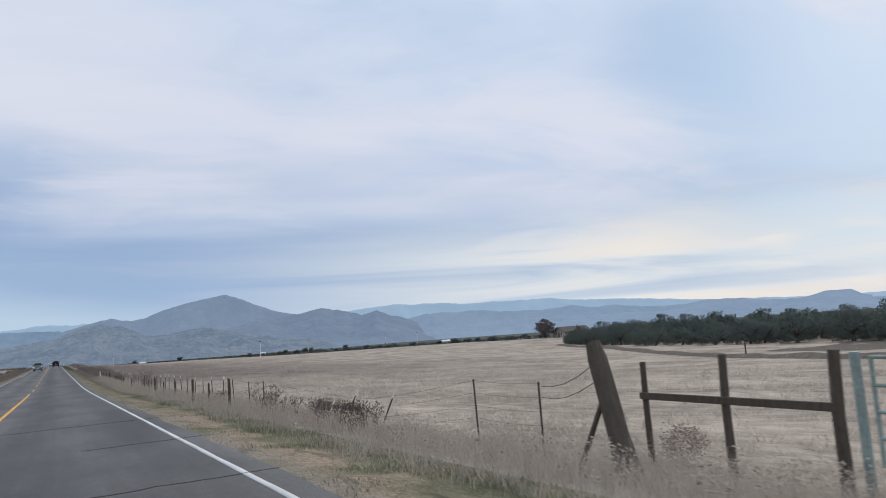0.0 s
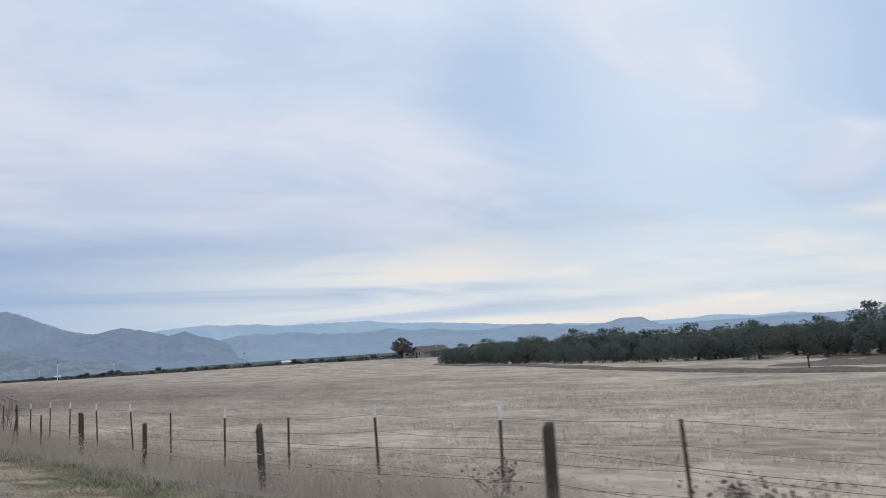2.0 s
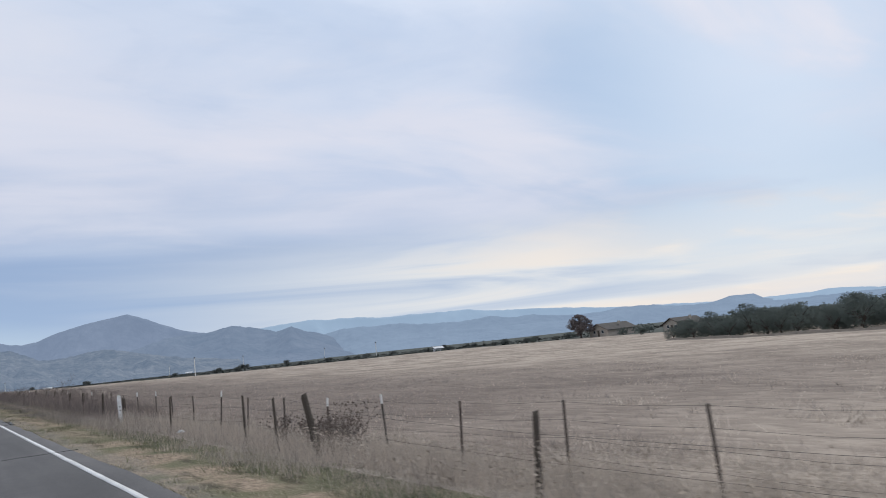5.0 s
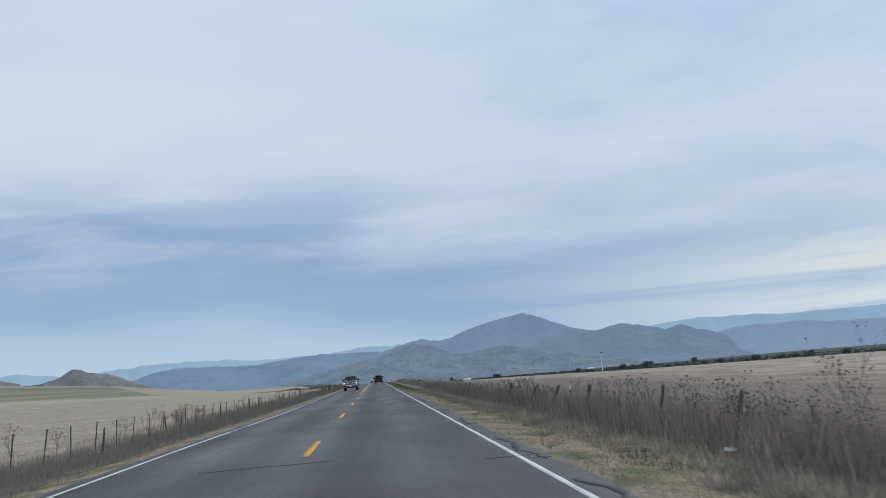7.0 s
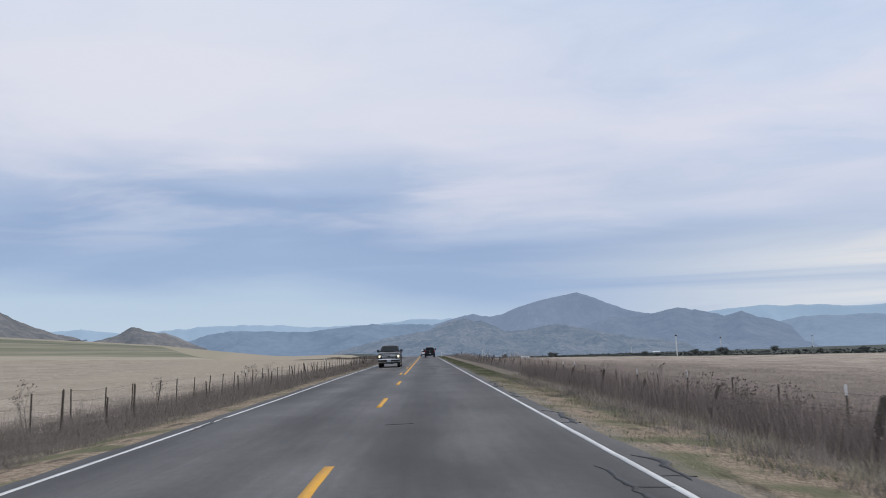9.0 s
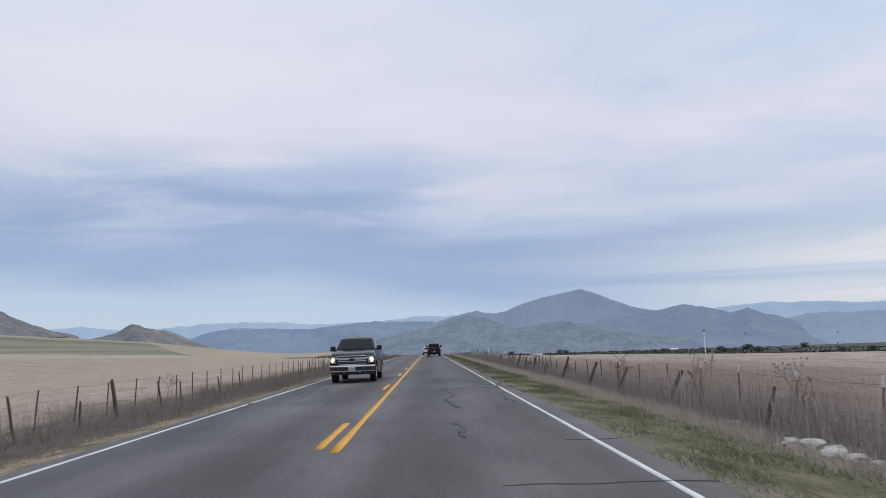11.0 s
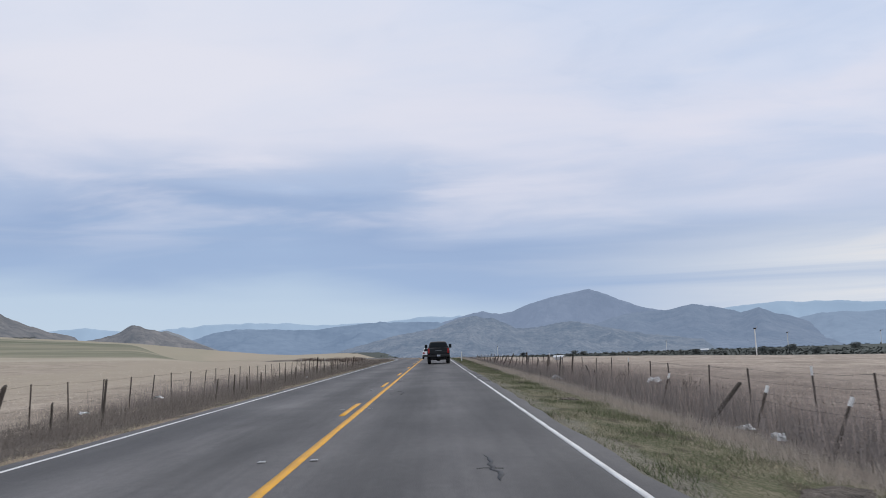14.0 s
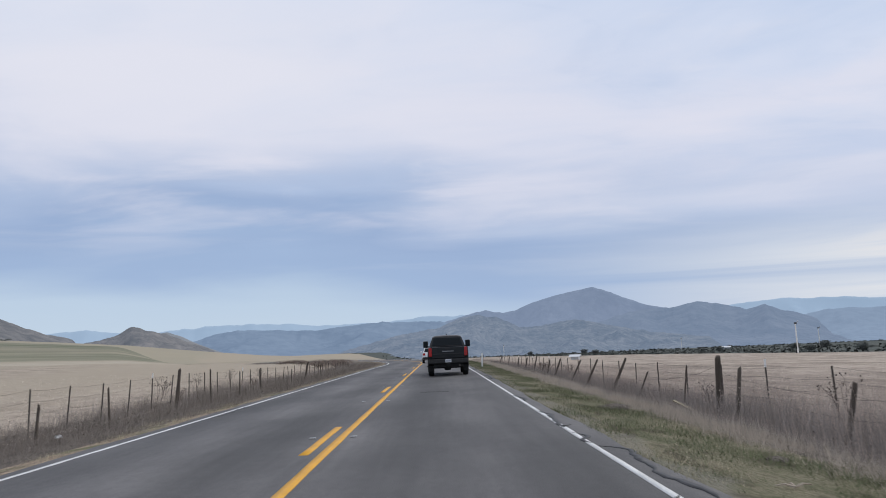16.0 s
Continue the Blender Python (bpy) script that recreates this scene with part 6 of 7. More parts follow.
def plant(kind, name, label, category, group, x, y, scale, turn, lower=0.0):
    t = tagged(new(name), label, category, group)
    for n, me in zip(("trunk", "crown"), kind):
        new(n, me).parent = t
    t.matrix_basis = Matrix.Translation((x, y, float(ground_z(x, y)) - lower)) @ pose(0, 0, 0, 0, 0, turn) @ Matrix.Diagonal((*scale, 1))
    return t


def woods():
    rng = random.Random(6)
    kinds = [oak_meshes(k, (5.0, 5.6, 6.3, 6.8)[k], (2.9, 3.0, 3.3, 3.1)[k]) for k in range(4)]
    back = [oak_meshes(k + 20, (5.0, 5.6, 6.3, 6.8)[k], (2.9, 3.0, 3.3, 3.1)[k], 34, 0.036) for k in range(4)]
    # the grove's front edge bends away from the road: rows behind it fill the depth
    front = [(112, -30), (105, 14), (102, 38), (101, 62), (102, 82), (103, 102), (112, 126), (126, 152), (143, 186)]
    seg = [(Vector(a), Vector(b)) for a, b in zip(front, front[1:])]
    for depth in (0, 7, 15, 25):
        for a, b in seg:
            d = b - a
            n = Vector((d.y, -d.x)).normalized()
            count = max(2, round(d.length / (5.4 if depth else 6.0)))
            for k in range(count):
                p = a + d * ((k + rng.uniform(0.1, 0.9)) / count) + n * (depth + rng.uniform(-2.0, 2.0))
                s = (rng.uniform(0.55, 0.85) if depth == 0 else rng.uniform(0.68, 0.98)) * float(np.interp(p.y, (25, 42, 75, 90), (0.95, 1.03, 1.05, 0.97)))
                plant((kinds if depth < 10 else back)[rng.randrange(4)], "oak_tree", "dark evergreen oak with a dense rounded crown at the field's edge", "tree", "oak grove", p.x, p.y, (s * rng.uniform(1.15, 1.45), s * rng.uniform(1.15, 1.45), s), rng.uniform(-25, 25), 0.5 * s)
    far_kinds = [tree_meshes(k + 70, 5.5, 3.0, "far_leaf", per=30, low=0.0) for k in range(2)]
    bare = tree_meshes(40, 6.0, 3.6, "bare_twig", twigs=True, per=110, low=0.05)
    plant(bare, "bare_tree", "round leafless brown tree standing by the house", "tree", "", 182, 251, (1.3, 1.3, 1.3), 40)
    bush = tree_meshes(50, 2.6, 2.2, "oak_leaf", per=36, low=0.05)
    for x, y, s in ((186, 236, 1.0), (178, 222, 1.3), (194, 232, 1.2), (206, 258, 1.5), (170, 262, 0.8), (190, 262, 0.9)):
        plant(bush, "shrub", "dark green shrub beside the farmhouse", "shrub", "yard shrubs", x, y, (s, s, s), rng.uniform(0, 360))
    brush = tree_meshes(60, 1.3, 1.5, "red_weeds", twigs=True, per=22, low=0.0)
    for k in range(26):
        y = 345 + k * 4.2
        x = float(road_x(y)) - rng.uniform(6.5, 13)
        s = rng.uniform(0.6, 1.1)
        plant(brush, "shrub", "low leafless brown brush beside the road's bend", "shrub", "bend brush", x, y, (s * 1.5, s * 1.3, s * 0.8), rng.uniform(0, 360))
    for x, y, s in ((205, 300, 1.0), (196, 330, 0.9), (190, 345, 1.2), (176, 400, 1.0), (172, 425, 1.3), (165, 445, 1.1), (168, 470, 1.0), (156, 520, 1.4), (150, 545, 1.2), (230, 620, 1.6), (170, 600, 1.5), (190, 610, 1.8), (205, 640, 1.6), (150, 640, 1.3), (110, 760, 1.6), (130, 900, 2.0), (80, 880, 1.7)):
        plant(far_kinds[rng.randrange(2)], "orchard_tree", "dark tree among the distant orchards", "tree", "distant trees", x, y, (s * 0.6, s * 0.6, s * 0.36), rng.uniform(-25, 25))

    # a broken line of low trees behind the end of the field
    for k in range(13):
        y = 268 + k * 13 + rng.uniform(-4, 4)
        s = rng.uniform(0.8, 1.3)
        plant(far_kinds[k % 2], "orchard_tree", "low dark tree behind the end of the field", "tree", "distant trees", 190 - 0.207 * (y - 252) + rng.uniform(0, 12), y, (s * 0.62, s * 0.62, s * 0.34), rng.uniform(-25, 25), 0.1)


woods()


def orchards():
    """Low dark orchard rows beyond the end of the field, too many to count."""
    rng = np.random.default_rng(9)
    n = 4200
    y = rng.uniform(255, 1150, n)
    x = 182 - 0.207 * (y - 252) + 3 + rng.uniform(0, 1, n) ** 1.4 * 130
    keep = x > road_x(y) + 25
    x, y = x[keep], y[keep]
    h = rng.uniform(0.2, 0.42, len(x))
    c = np.stack([x, y, ground_z(x, y) + h * 0.55], 1)
    V, F = leaf_cards(c, h * 1.5, 12, 0.45, 12, 0.5)
    up = np.tile((0.0, -0.25, 0.97), (len(V), 1))
    tagged(new("orchard_rows", arrays("orchard_rows", V, F, [M["far_leaf"]], normals=up)), "long dark green orchard rows across the valley floor", "orchard", kind="stuff")
    # scattered dark trees over the valley floor further out
    n = 520
    a, r = np.radians(rng.uniform(-4, 62, n)), rng.uniform(1100, 2300, n)
    x, y = r * np.sin(a), 130 + r * np.cos(a)
    h = rng.uniform(1.5, 3.6, n)
    V, F = leaf_cards(np.stack([x, y, ground_z(x, y) + h * 0.4], 1), h * 0.9, 22, 1.6, 13, 0.55)
    tagged(new("valley_trees", arrays("valley_trees", V, F, [M["far_leaf"]], normals=np.tile((0.1, -0.6, 0.79), (len(V), 1)))), "scattered dark trees over the far valley floor", "trees", kind="stuff")


orchards()


def hedge(x, y, length, turn):
    """A short dark hedge on the edge of the hillside crop."""
    c = np.linspace(-length / 2, length / 2, 16)
    V, F = leaf_cards(np.stack([c, 0.3 * np.sin(c * 2), 0.45 + 0.2 * np.sin(c * 1.3)], 1), np.full(16, 0.8), 60, 0.2, 61, 0.7)
    o = tagged(new("hedge", arrays("hedge", V, F, [M["far_leaf"]])), "short dark hedge at the edge of the green crop", "hedge")
    o.matrix_basis = pose(x, y, float(ground_z(x, y)), 0, 0, turn)


hedge(-245, 667, 13, 20)


def berm():
    """The low dark bank and track along the grove's front."""
    pts = [(44, 12), (52, 33), (61, 48), (70, 63), (80, 82), (95, 109), (113, 142), (133, 176)]
    x, y = np.array(pts, float).T
    t = np.linspace(0, len(pts) - 1, 120)
    cx, cy = np.interp(t, range(len(pts)), x), np.interp(t, range(len(pts)), y)
    rows = []
    for off, h in ((-1.6, -0.1), (-0.6, 0.28), (0.5, 0.32), (1.5, -0.1)):
        px, py = cx + off, cy - off * 0.3
        rows.append(np.stack([px, py, ground_z(px, py) + h + (0.08 * np.sin(t * 9 + off) if h > 0 else 0)], 1))
    n = len(t)
    i = np.arange(n - 1)
    faces = np.concatenate([np.stack([k * n + i, (k + 1) * n + i, (k + 1) * n + i + 1, k * n + i + 1], 1) for k in range(3)])
    me = arrays("earth_bank", np.concatenate(rows), faces, [M["weed_soil"]])
    tagged(new("earth_bank", me), "low dark earth bank along the grove", "earth bank", kind="structure")


berm()


def ploughed():
    """Bare brown soil between the bank and the grove."""
    s, t = np.meshgrid(np.linspace(0, 1, 40), np.linspace(0, 1, 40), indexing="ij")
    y = 12 + 52 * s + 1.5 * np.sin(t * 9)
    x = 50 + 0.52 * (y - 12) + 3 + t * (46 - 0.45 * (y - 12))
    z = ground_z(x, y) + 0.05 * smooth(np.minimum(np.minimum(s, 1 - s), np.minimum(t, 1 - t)), 0, 0.05) - 0.01
    i = (np.arange(39)[:, None] * 40 + np.arange(39)).ravel()
    me = arrays("ploughed_soil", np.stack([x, y, z], -1).reshape(-1, 3), np.stack([i, i + 40, i + 41, i + 1], 1), [M["weed_soil"]])
    me.shade_smooth()
    tagged(new("ploughed_soil", me), "bare brown ploughed strip before the grove", "soil", kind="structure")
    p = tagged(new("field_post"), "lone weathered wooden post at the earth bank", "post")
    part("post", tube(bmesh.new(), [(0, 0, -0.3), (0.01, 0, 0.8), (0.02, 0, 1.6)], [0.08, 0.075, 0.07], 8), M["old_wood"], p)
    p.matrix_basis = pose(64.7, 53.1, float(ground_z(64.7, 53.1)))


ploughed()


# ---------- buildings and wind machines ----------
def house(x, y, turn, w, d, wall_h, roof_h, wall, roof, label, windows=True):
    h = tagged(new("farmhouse" if windows else "farm_shed"), label, "house" if windows else "shed")
    g = float(ground_z(x, y))
    part("wall", prism(bmesh.new(), [(-w / 2, -0.5), (w / 2, -0.5), (w / 2, wall_h), (0, wall_h + roof_h), (-w / 2, wall_h)], "y", -d / 2, d / 2), wall, h)
    e = 0.7
    for s in (-1, 1):
        out = [(0, wall_h + roof_h + 0.12), (s * (w / 2 + e), wall_h - e * 2 * roof_h / w + 0.12), (s * (w / 2 + e), wall_h - e * 2 * roof_h / w - 0.04), (0, wall_h + roof_h - 0.04)]
        part("roof", prism(bmesh.new(), out, "y", -d / 2 - e, d / 2 + e), roof, h)
    if windows:
        for px in (-w * 0.22, w * 0.22):
            win = part("window", boxed(px - 0.6, px + 0.6, -d / 2 - 0.03, -d / 2 + 0.02, 1.0, 2.1), M["post_tip"], h, "white window frame")
            part("pane", boxed(px - 0.5, px + 0.5, -d / 2 - 0.045, -d / 2 - 0.02, 1.08, 2.02), M["pane"], win)
        part("door", boxed(-0.45, 0.45, -d / 2 - 0.05, -d / 2 + 0.02, 0.0, 2.05), M["old_wood"], h)
        win = part("window", boxed(-w / 2 - 0.03, -w / 2 + 0.02, -0.6, 0.6, 1.0, 2.1), M["post_tip"], h, "white window frame")
        part("pane", boxed(-w / 2 - 0.045, -w / 2 - 0.02, -0.5, 0.5, 1.08, 2.02), M["pane"], win)
        part("chimney", boxed(w * 0.18, w * 0.18 + 0.6, d * 0.1, d * 0.1 + 0.6, wall_h, wall_h + roof_h + 0.5), M["stucco"], h)
    h.matrix_basis = pose(x, y, g, 0, 0, turn)


house(192, 246, -92, 8.5, 13, 2.3, 1.9, M["stucco"], M["roof"], "cream stucco farmhouse with a brown gabled roof")
house(199, 222, -100, 8.0, 10, 2.3, 1.9, M["stucco"], M["roof"], "cream farmhouse with a brown roof behind shrubs")
SHED = "white metal farm shed far across the field"
for x, y, w, d in ((178, 332, 5, 3), (177, 700, 4.6, 4), (55, 540, 4, 3)):
    house(x, y, 70, w, d, 1.3, 0.6, M["metal_roof"], M["metal_roof"], SHED, False)


def wind_machine(x, y, height, turn):
    """A frost fan: a tall white tube with a two-bladed propeller and an engine box at its foot."""
    m = tagged(new("wind_machine"), "tall white orchard wind machine with a two-bladed fan", "wind machine", "orchard wind machines")
    part("mast", tube(bmesh.new(), [(0, 0, -0.3), (0, 0, height)], [0.25, 0.18], 10), M["post_tip"], m)
    part("gearbox", boxed(-0.2, 0.2, -0.5, 0.4, height - 0.1, height + 0.4, 0.06), M["plastic"], m)
    blade = bmesh.new()
    prism(blade, [(-2.6, -0.12), (-0.3, -0.2), (0.3, -0.2), (2.6, -0.12), (2.6, 0.1), (0.3, 0.2), (-0.3, 0.2), (-2.6, 0.1)], "y", -0.55, -0.50)
    bmesh.ops.rotate(blade, verts=blade.verts, cent=(0, 0, 0), matrix=Matrix.Rotation(radians(20), 3, "Y"))
    bmesh.ops.translate(blade, verts=blade.verts, vec=(0, 0, height + 0.15))
    part("fan_blade", blade, M["metal_roof"], m)
    part("engine_box", boxed(0.4, 1.6, -0.5, 0.5, 0, 1.1, 0.05), M["plastic"], m)
    m.matrix_basis = pose(x, y, float(ground_z(x, y)), 0, 0, turn)


for x, y, h, t in ((127.5, 510, 10.3, 75), (201, 636, 9.6, 80), (200, 851, 9.0, 70), (60, 905, 9.5, 75), (246, 505, 8.5, 60), (330, 760, 9.5, 85)):
    wind_machine(x, y, h, t)


# ---------- litter and stones ----------
def rubble(x, y, size, seed, mat="concrete", flat=0.5, name="concrete_lump", label="broken pale concrete lump in the roadside grass", lift=0.0):
    rng = random.Random(seed)
    bm = bmesh.new()
    bmesh.ops.create_icosphere(bm, subdivisions=2, radius=1.0)
    for v in bm.verts:
        v.co *= rng.uniform(0.7, 1.15)
        v.co.z *= flat
        v.co.x *= 1.3
    ob = new(name, mesh_of(name, bm, M[mat]))
    ob.matrix_basis = Matrix.Translation((x, y, float(ground_z(x, y)) + size * flat * 0.45 + lift)) @ pose(0, 0, 0, 0, 0, rng.uniform(0, 360)) @ Matrix.Diagonal((size, size, size, 1))
    tagged(ob, label, "rubble", "roadside rubble")


for k, (x, y, s) in enumerate(((6.85, 189.1, 0.17), (6.45, 186.1, 0.19), (6.70, 186.0, 0.24), (6.78, 185.6, 0.20), (6.42, 184.9, 0.20), (6.58, 184.7, 0.16), (6.62, 184.3, 0.13), (8.3, 187.3, 0.22), (6.85, 186.6, 0.12),
                               (7.1, 194.9, 0.15), (7.15, 194.0, 0.17), (6.4, 97.9, 0.10), (6.4, 131.0, 0.11))):
    rubble(x, y, s * 0.80, k, lift=0.03 if y > 180 else 0.0)


def crumpled(x, y, w, h, seed, lift=0.0):
    """A crumpled sheet of white plastic or paper."""
    rng = random.Random(seed)
    bm = bmesh.new()
    n, w = 7, w * 0.65
    bmesh.ops.create_grid(bm, x_segments=n, y_segments=n, size=0.5)
    for v in bm.verts:
        v.co = Vector((v.co.x * w + rng.gauss(0, 0.02), v.co.y * w * 0.7 + rng.gauss(0, 0.02), (0.35 + 0.5 * rng.random()) * h * (1 - 2 * abs(v.co.x) ** 2)))
    r = bmesh.ops.solidify(bm, geom=bm.faces[:], thickness=0.006)
    ob = new("litter", mesh_of("litter", bm, M["paper"]))
    ob.matrix_basis = pose(x, y, float(ground_z(x, y)) + 0.01 + lift, 0, 0, rng.uniform(0, 360))
    tagged(ob, "crumpled white plastic litter in the weeds", "litter", "roadside litter")


for k, (x, y, w, h, l) in enumerate(((8.45, 245.7, 0.75, 0.28, 0.45), (7.5, 257.6, 0.42, 0.12, 0.2), (6.8, 235.3, 0.42, 0.18, 0.06), (6.7, 233.9, 0.34, 0.2, 0.06), (-7.2, 247.3, 0.40, 0.16, 0.35), (-7.2, 242.2, 0.3, 0.12, 0.3),
                                     (6.76, 228.4, 0.45, 0.1, 0.1), (6.8, 223.7, 0.42, 0.08, 0.1), (6.2, 16.2, 0.11, 0.05, 0.03), (6.6, 17.4, 0.1, 0.04, 0.05), (6.3, 90.0, 0.16, 0.08, 0.1), (6.6, 211.8, 0.3, 0.08, 0.05), (6.4, 116.5, 0.3, 0.06, 0.15), (-6.0, 268.0, 0.2, 0.1, 0.1))):
    crumpled(x, y, w, h, 60 + k, l)


def ribbon(pts, widths, seed):
    """A thin crumpled strip of film along points."""
    rng = random.Random(seed)
    bm = bmesh.new()
    rows = []
    for (x, z), w in zip(pts, widths):
        rows.append([bm.verts.new((x + rng.gauss(0, 0.012), rng.gauss(0, 0.03) + 0.03 * math.sin(9 * x + k), z + w * (k / 4 - 0.5) + rng.gauss(0, 0.008))) for k in range(5)])
    for p, q in zip(rows, rows[1:]):
        for k in range(4):
            bm.faces.new((p[k], q[k], q[k + 1], p[k + 1]))
    bmesh.ops.solidify(bm, geom=bm.faces[:], thickness=0.003)
    return bm


def bag(x, y, z):
    """Torn plastic film strung along the wire: two lobes, a sagging middle and a hanging tail."""
    s = tagged(new("plastic_film"), "torn dirty white plastic film snagged on the wire fence", "litter")
    part("film", ribbon([(-0.50, 0.12), (-0.46, 0.02), (-0.36, -0.03), (-0.22, -0.06), (-0.08, -0.04), (0.06, -0.02), (0.20, 0.04), (0.32, 0.10), (0.42, 0.12)], [0.20, 0.20, 0.14, 0.10, 0.06, 0.06, 0.10, 0.13, 0.08], 3), M["film"], s)
    tail = ribbon([(-0.5, 0), (-0.3, 0.02), (-0.1, -0.02), (0.1, 0.01), (0.3, 0)], [0.03, 0.04, 0.03, 0.04, 0.02], 5)
    bmesh.ops.rotate(tail, verts=tail.verts, cent=(0, 0, 0), matrix=Matrix.Rotation(radians(80), 3, "Y"))
    bmesh.ops.translate(tail, verts=tail.verts, vec=(0.45, 0, -0.2))
    part("tail", tail, M["film"], s)
    s.matrix_basis = pose(x, y, z, 0, 0, -82) @ Matrix.Diagonal((1.7, 1, 0.95, 1))


def mound(x, y, r, seed):
    """A small heap of brown soil and dead grass on the verge."""
    rng = random.Random(seed)
    bm = bmesh.new()
    bmesh.ops.create_icosphere(bm, subdivisions=3, radius=1.0)
    for v in bm.verts:
        v.co = Vector((v.co.x * 1.3, v.co.y, v.co.z * 0.30)) * (1 + 0.16 * math.sin(7 * v.co.x + seed) * math.sin(6 * v.co.y) + rng.uniform(-0.07, 0.07))
    o = new("soil_mound", mesh_of("soil_mound", bm, M["weed_soil"]))
    o.matrix_basis = Matrix.Translation((x, y, float(ground_z(x, y)))) @ pose(0, 0, 0, 0, 0, rng.uniform(0, 360)) @ Matrix.Diagonal((r, r, r, 1))
    tagged(o, "low brown soil mound on the grass verge", "soil mound", "verge mounds")


bag(7.6, 219.7, 0.70)
for k, (x, y, r) in enumerate(((5.4, 230.0, 0.3), (5.4, 224.6, 0.24), (5.45, 269.5, 0.34), (5.2, 252.8, 0.15), (5.3, 243.0, 0.2), (5.6, 262.0, 0.13), (5.5, 118.0, 0.22), (5.2, 124.5, 0.2))):
    mound(x, y, r, k)
pl = tagged(new("plank"), "pale bleached plank leaning in the weeds", "plank")
part("board", boxed(-0.05, 0.05, -0.3, 0.3, -0.012, 0.012, 0.004), M["thatch"], pl)
pl.matrix_basis = pose(7.0, 269.4, float(ground_z(7.0, 269.4)) + 0.16, 22, 0, 40)
bx = tagged(new("plastic_sack"), "torn white plastic sack spread in the dead weeds", "litter")
for name, pts, ws, turn in (("sack", [(-0.42, 0.0), (-0.30, 0.07), (-0.18, 0.09), (-0.06, 0.04), (0.04, -0.03)], [0.05, 0.16, 0.20, 0.14, 0.06], 0), ("torn_end", [(0.0, -0.02), (0.10, 0.02), (0.20, 0.08), (0.30, 0.10)], [0.06, 0.10, 0.10, 0.04], 14)):
    bm = ribbon(pts, ws, 12 + turn)
    bmesh.ops.rotate(bm, verts=bm.verts, cent=(0, 0, 0), matrix=Matrix.Rotation(radians(turn), 3, "Z"))
    part(name, bm, M["paper"], bx)
bx.matrix_basis = pose(6.95, 253.7, float(ground_z(6.95, 253.7)) + 0.20, -25, 0, 8)


def sticks(x, y, seed):
    """A few bleached twigs dropped on the verge."""
    rng = random.Random(seed)
    s = tagged(new("fallen_twig"), "bleached forked twig lying on the green verge", "twig")
    for k in range(3):
        a, l = rng.uniform(0, 6.3), rng.uniform(0.15, 0.32)
        part("stick", tube(bmesh.new(), [(0, 0, 0.03), (math.cos(a) * l * 0.5, math.sin(a) * l * 0.5, 0.05), (math.cos(a) * l, math.sin(a) * l, 0.03)], [0.012, 0.010, 0.005], 5), M["straw"], s)
    s.matrix_basis = pose(x, y, float(ground_z(x, y)))


pole = tagged(new("leaning_pole"), "thin bleached pole leaning in the tall weeds", "pole")
part("pole", tube(bmesh.new(), [(0, 0.80, -0.2), (0.01, 0.40, 0.55), (0.0, 0.0, 1.5)], [0.022, 0.02, 0.014], 7), M["straw"], pole)
pole.matrix_basis = pose(7.3, 190.9, float(ground_z(7.3, 190.9)))
sticks(4.85, 260.0, 4)
sticks(5.0, 21.5, 6)


def tumbleweed(x, y):
    """A round grey tangle caught behind the rails."""
    V, F = leaf_cards([(0, 0, 0)], [0.36], 1500, 0.022, 44, 0.85)
    o = new("tumbleweed", arrays("tumbleweed", V, F, [M["red_weeds"]]))
    o.matrix_basis = pose(x, y, float(ground_z(x, y)) + 0.30)
    tagged(o, "round grey tumbleweed caught behind the rail fence", "tumbleweed")


tumbleweed(9.75, 8.32)


# ---------- vehicles ----------
def arch(cy, cz, r, n=9):
    """Points round a wheel opening from front to back."""
    return [(cy + r * math.cos(t), cz + r * math.sin(t)) for t in (math.pi * k / (n - 1) for k in range(n))]


def crisp(ob, angle=38):
    """Smooth faces that stay sharp at real edges."""
    ob.data.shade_smooth()
    ob.data.set_sharp_from_angle(angle=radians(angle))
    return ob


def slices(outline, us, place):
    """A closed side outline drawn across at each of us; place(u, y, z) puts its points."""
    bm = bmesh.new()
    rings = [[bm.verts.new(place(u, y, z)) for y, z in outline] for u in us]
    n = len(outline)
    for a, b in zip(rings, rings[1:]):
        for k in range(n):
            bm.faces.new((a[k], b[k], b[(k + 1) % n], a[(k + 1) % n]))
    caps = [bm.faces.new(rings[0]), bm.faces.new(rings[-1][::-1])]
    bmesh.ops.triangulate(bm, faces=caps)
    bmesh.ops.recalc_face_normals(bm, faces=bm.faces[:])
    return bm


ACROSS = (-1, -0.985, -0.94, -0.84, -0.68, -0.45, -0.2, 0, 0.2, 0.45, 0.68, 0.84, 0.94, 0.985, 1)


def shell(outline, half, taper, crown, nose=2.3, top=1.0, bulge=0.034):
    """A car's lower body: rounded shoulders, flanks curved in, the nose rounded in plan, the bonnet crowned between two raised edges."""
    def place(u, y, z):
        a = abs(u)
        edge = (0.05 * max(0, (a - 0.90) / 0.10) ** 2) if z > top - 0.4 else 0.0
        if z > top and y > 0.9:
            z += 0.022 * (1 - u * u) + bulge * math.exp(-(((a - 0.66) / 0.14) ** 2)) * min(1, max(0, (nose + 0.5 - y) / 0.5))
        z -= edge
        if y > nose:
            y -= 0.20 * a**3 * (y - nose) / 0.58
        elif y < -2.6:
            y += 0.06 * a**4
        s = (z - crown) / 0.6
        return (u * half * (1 - taper * s * s), y, z)
    return slices(outline, ACROSS, place)


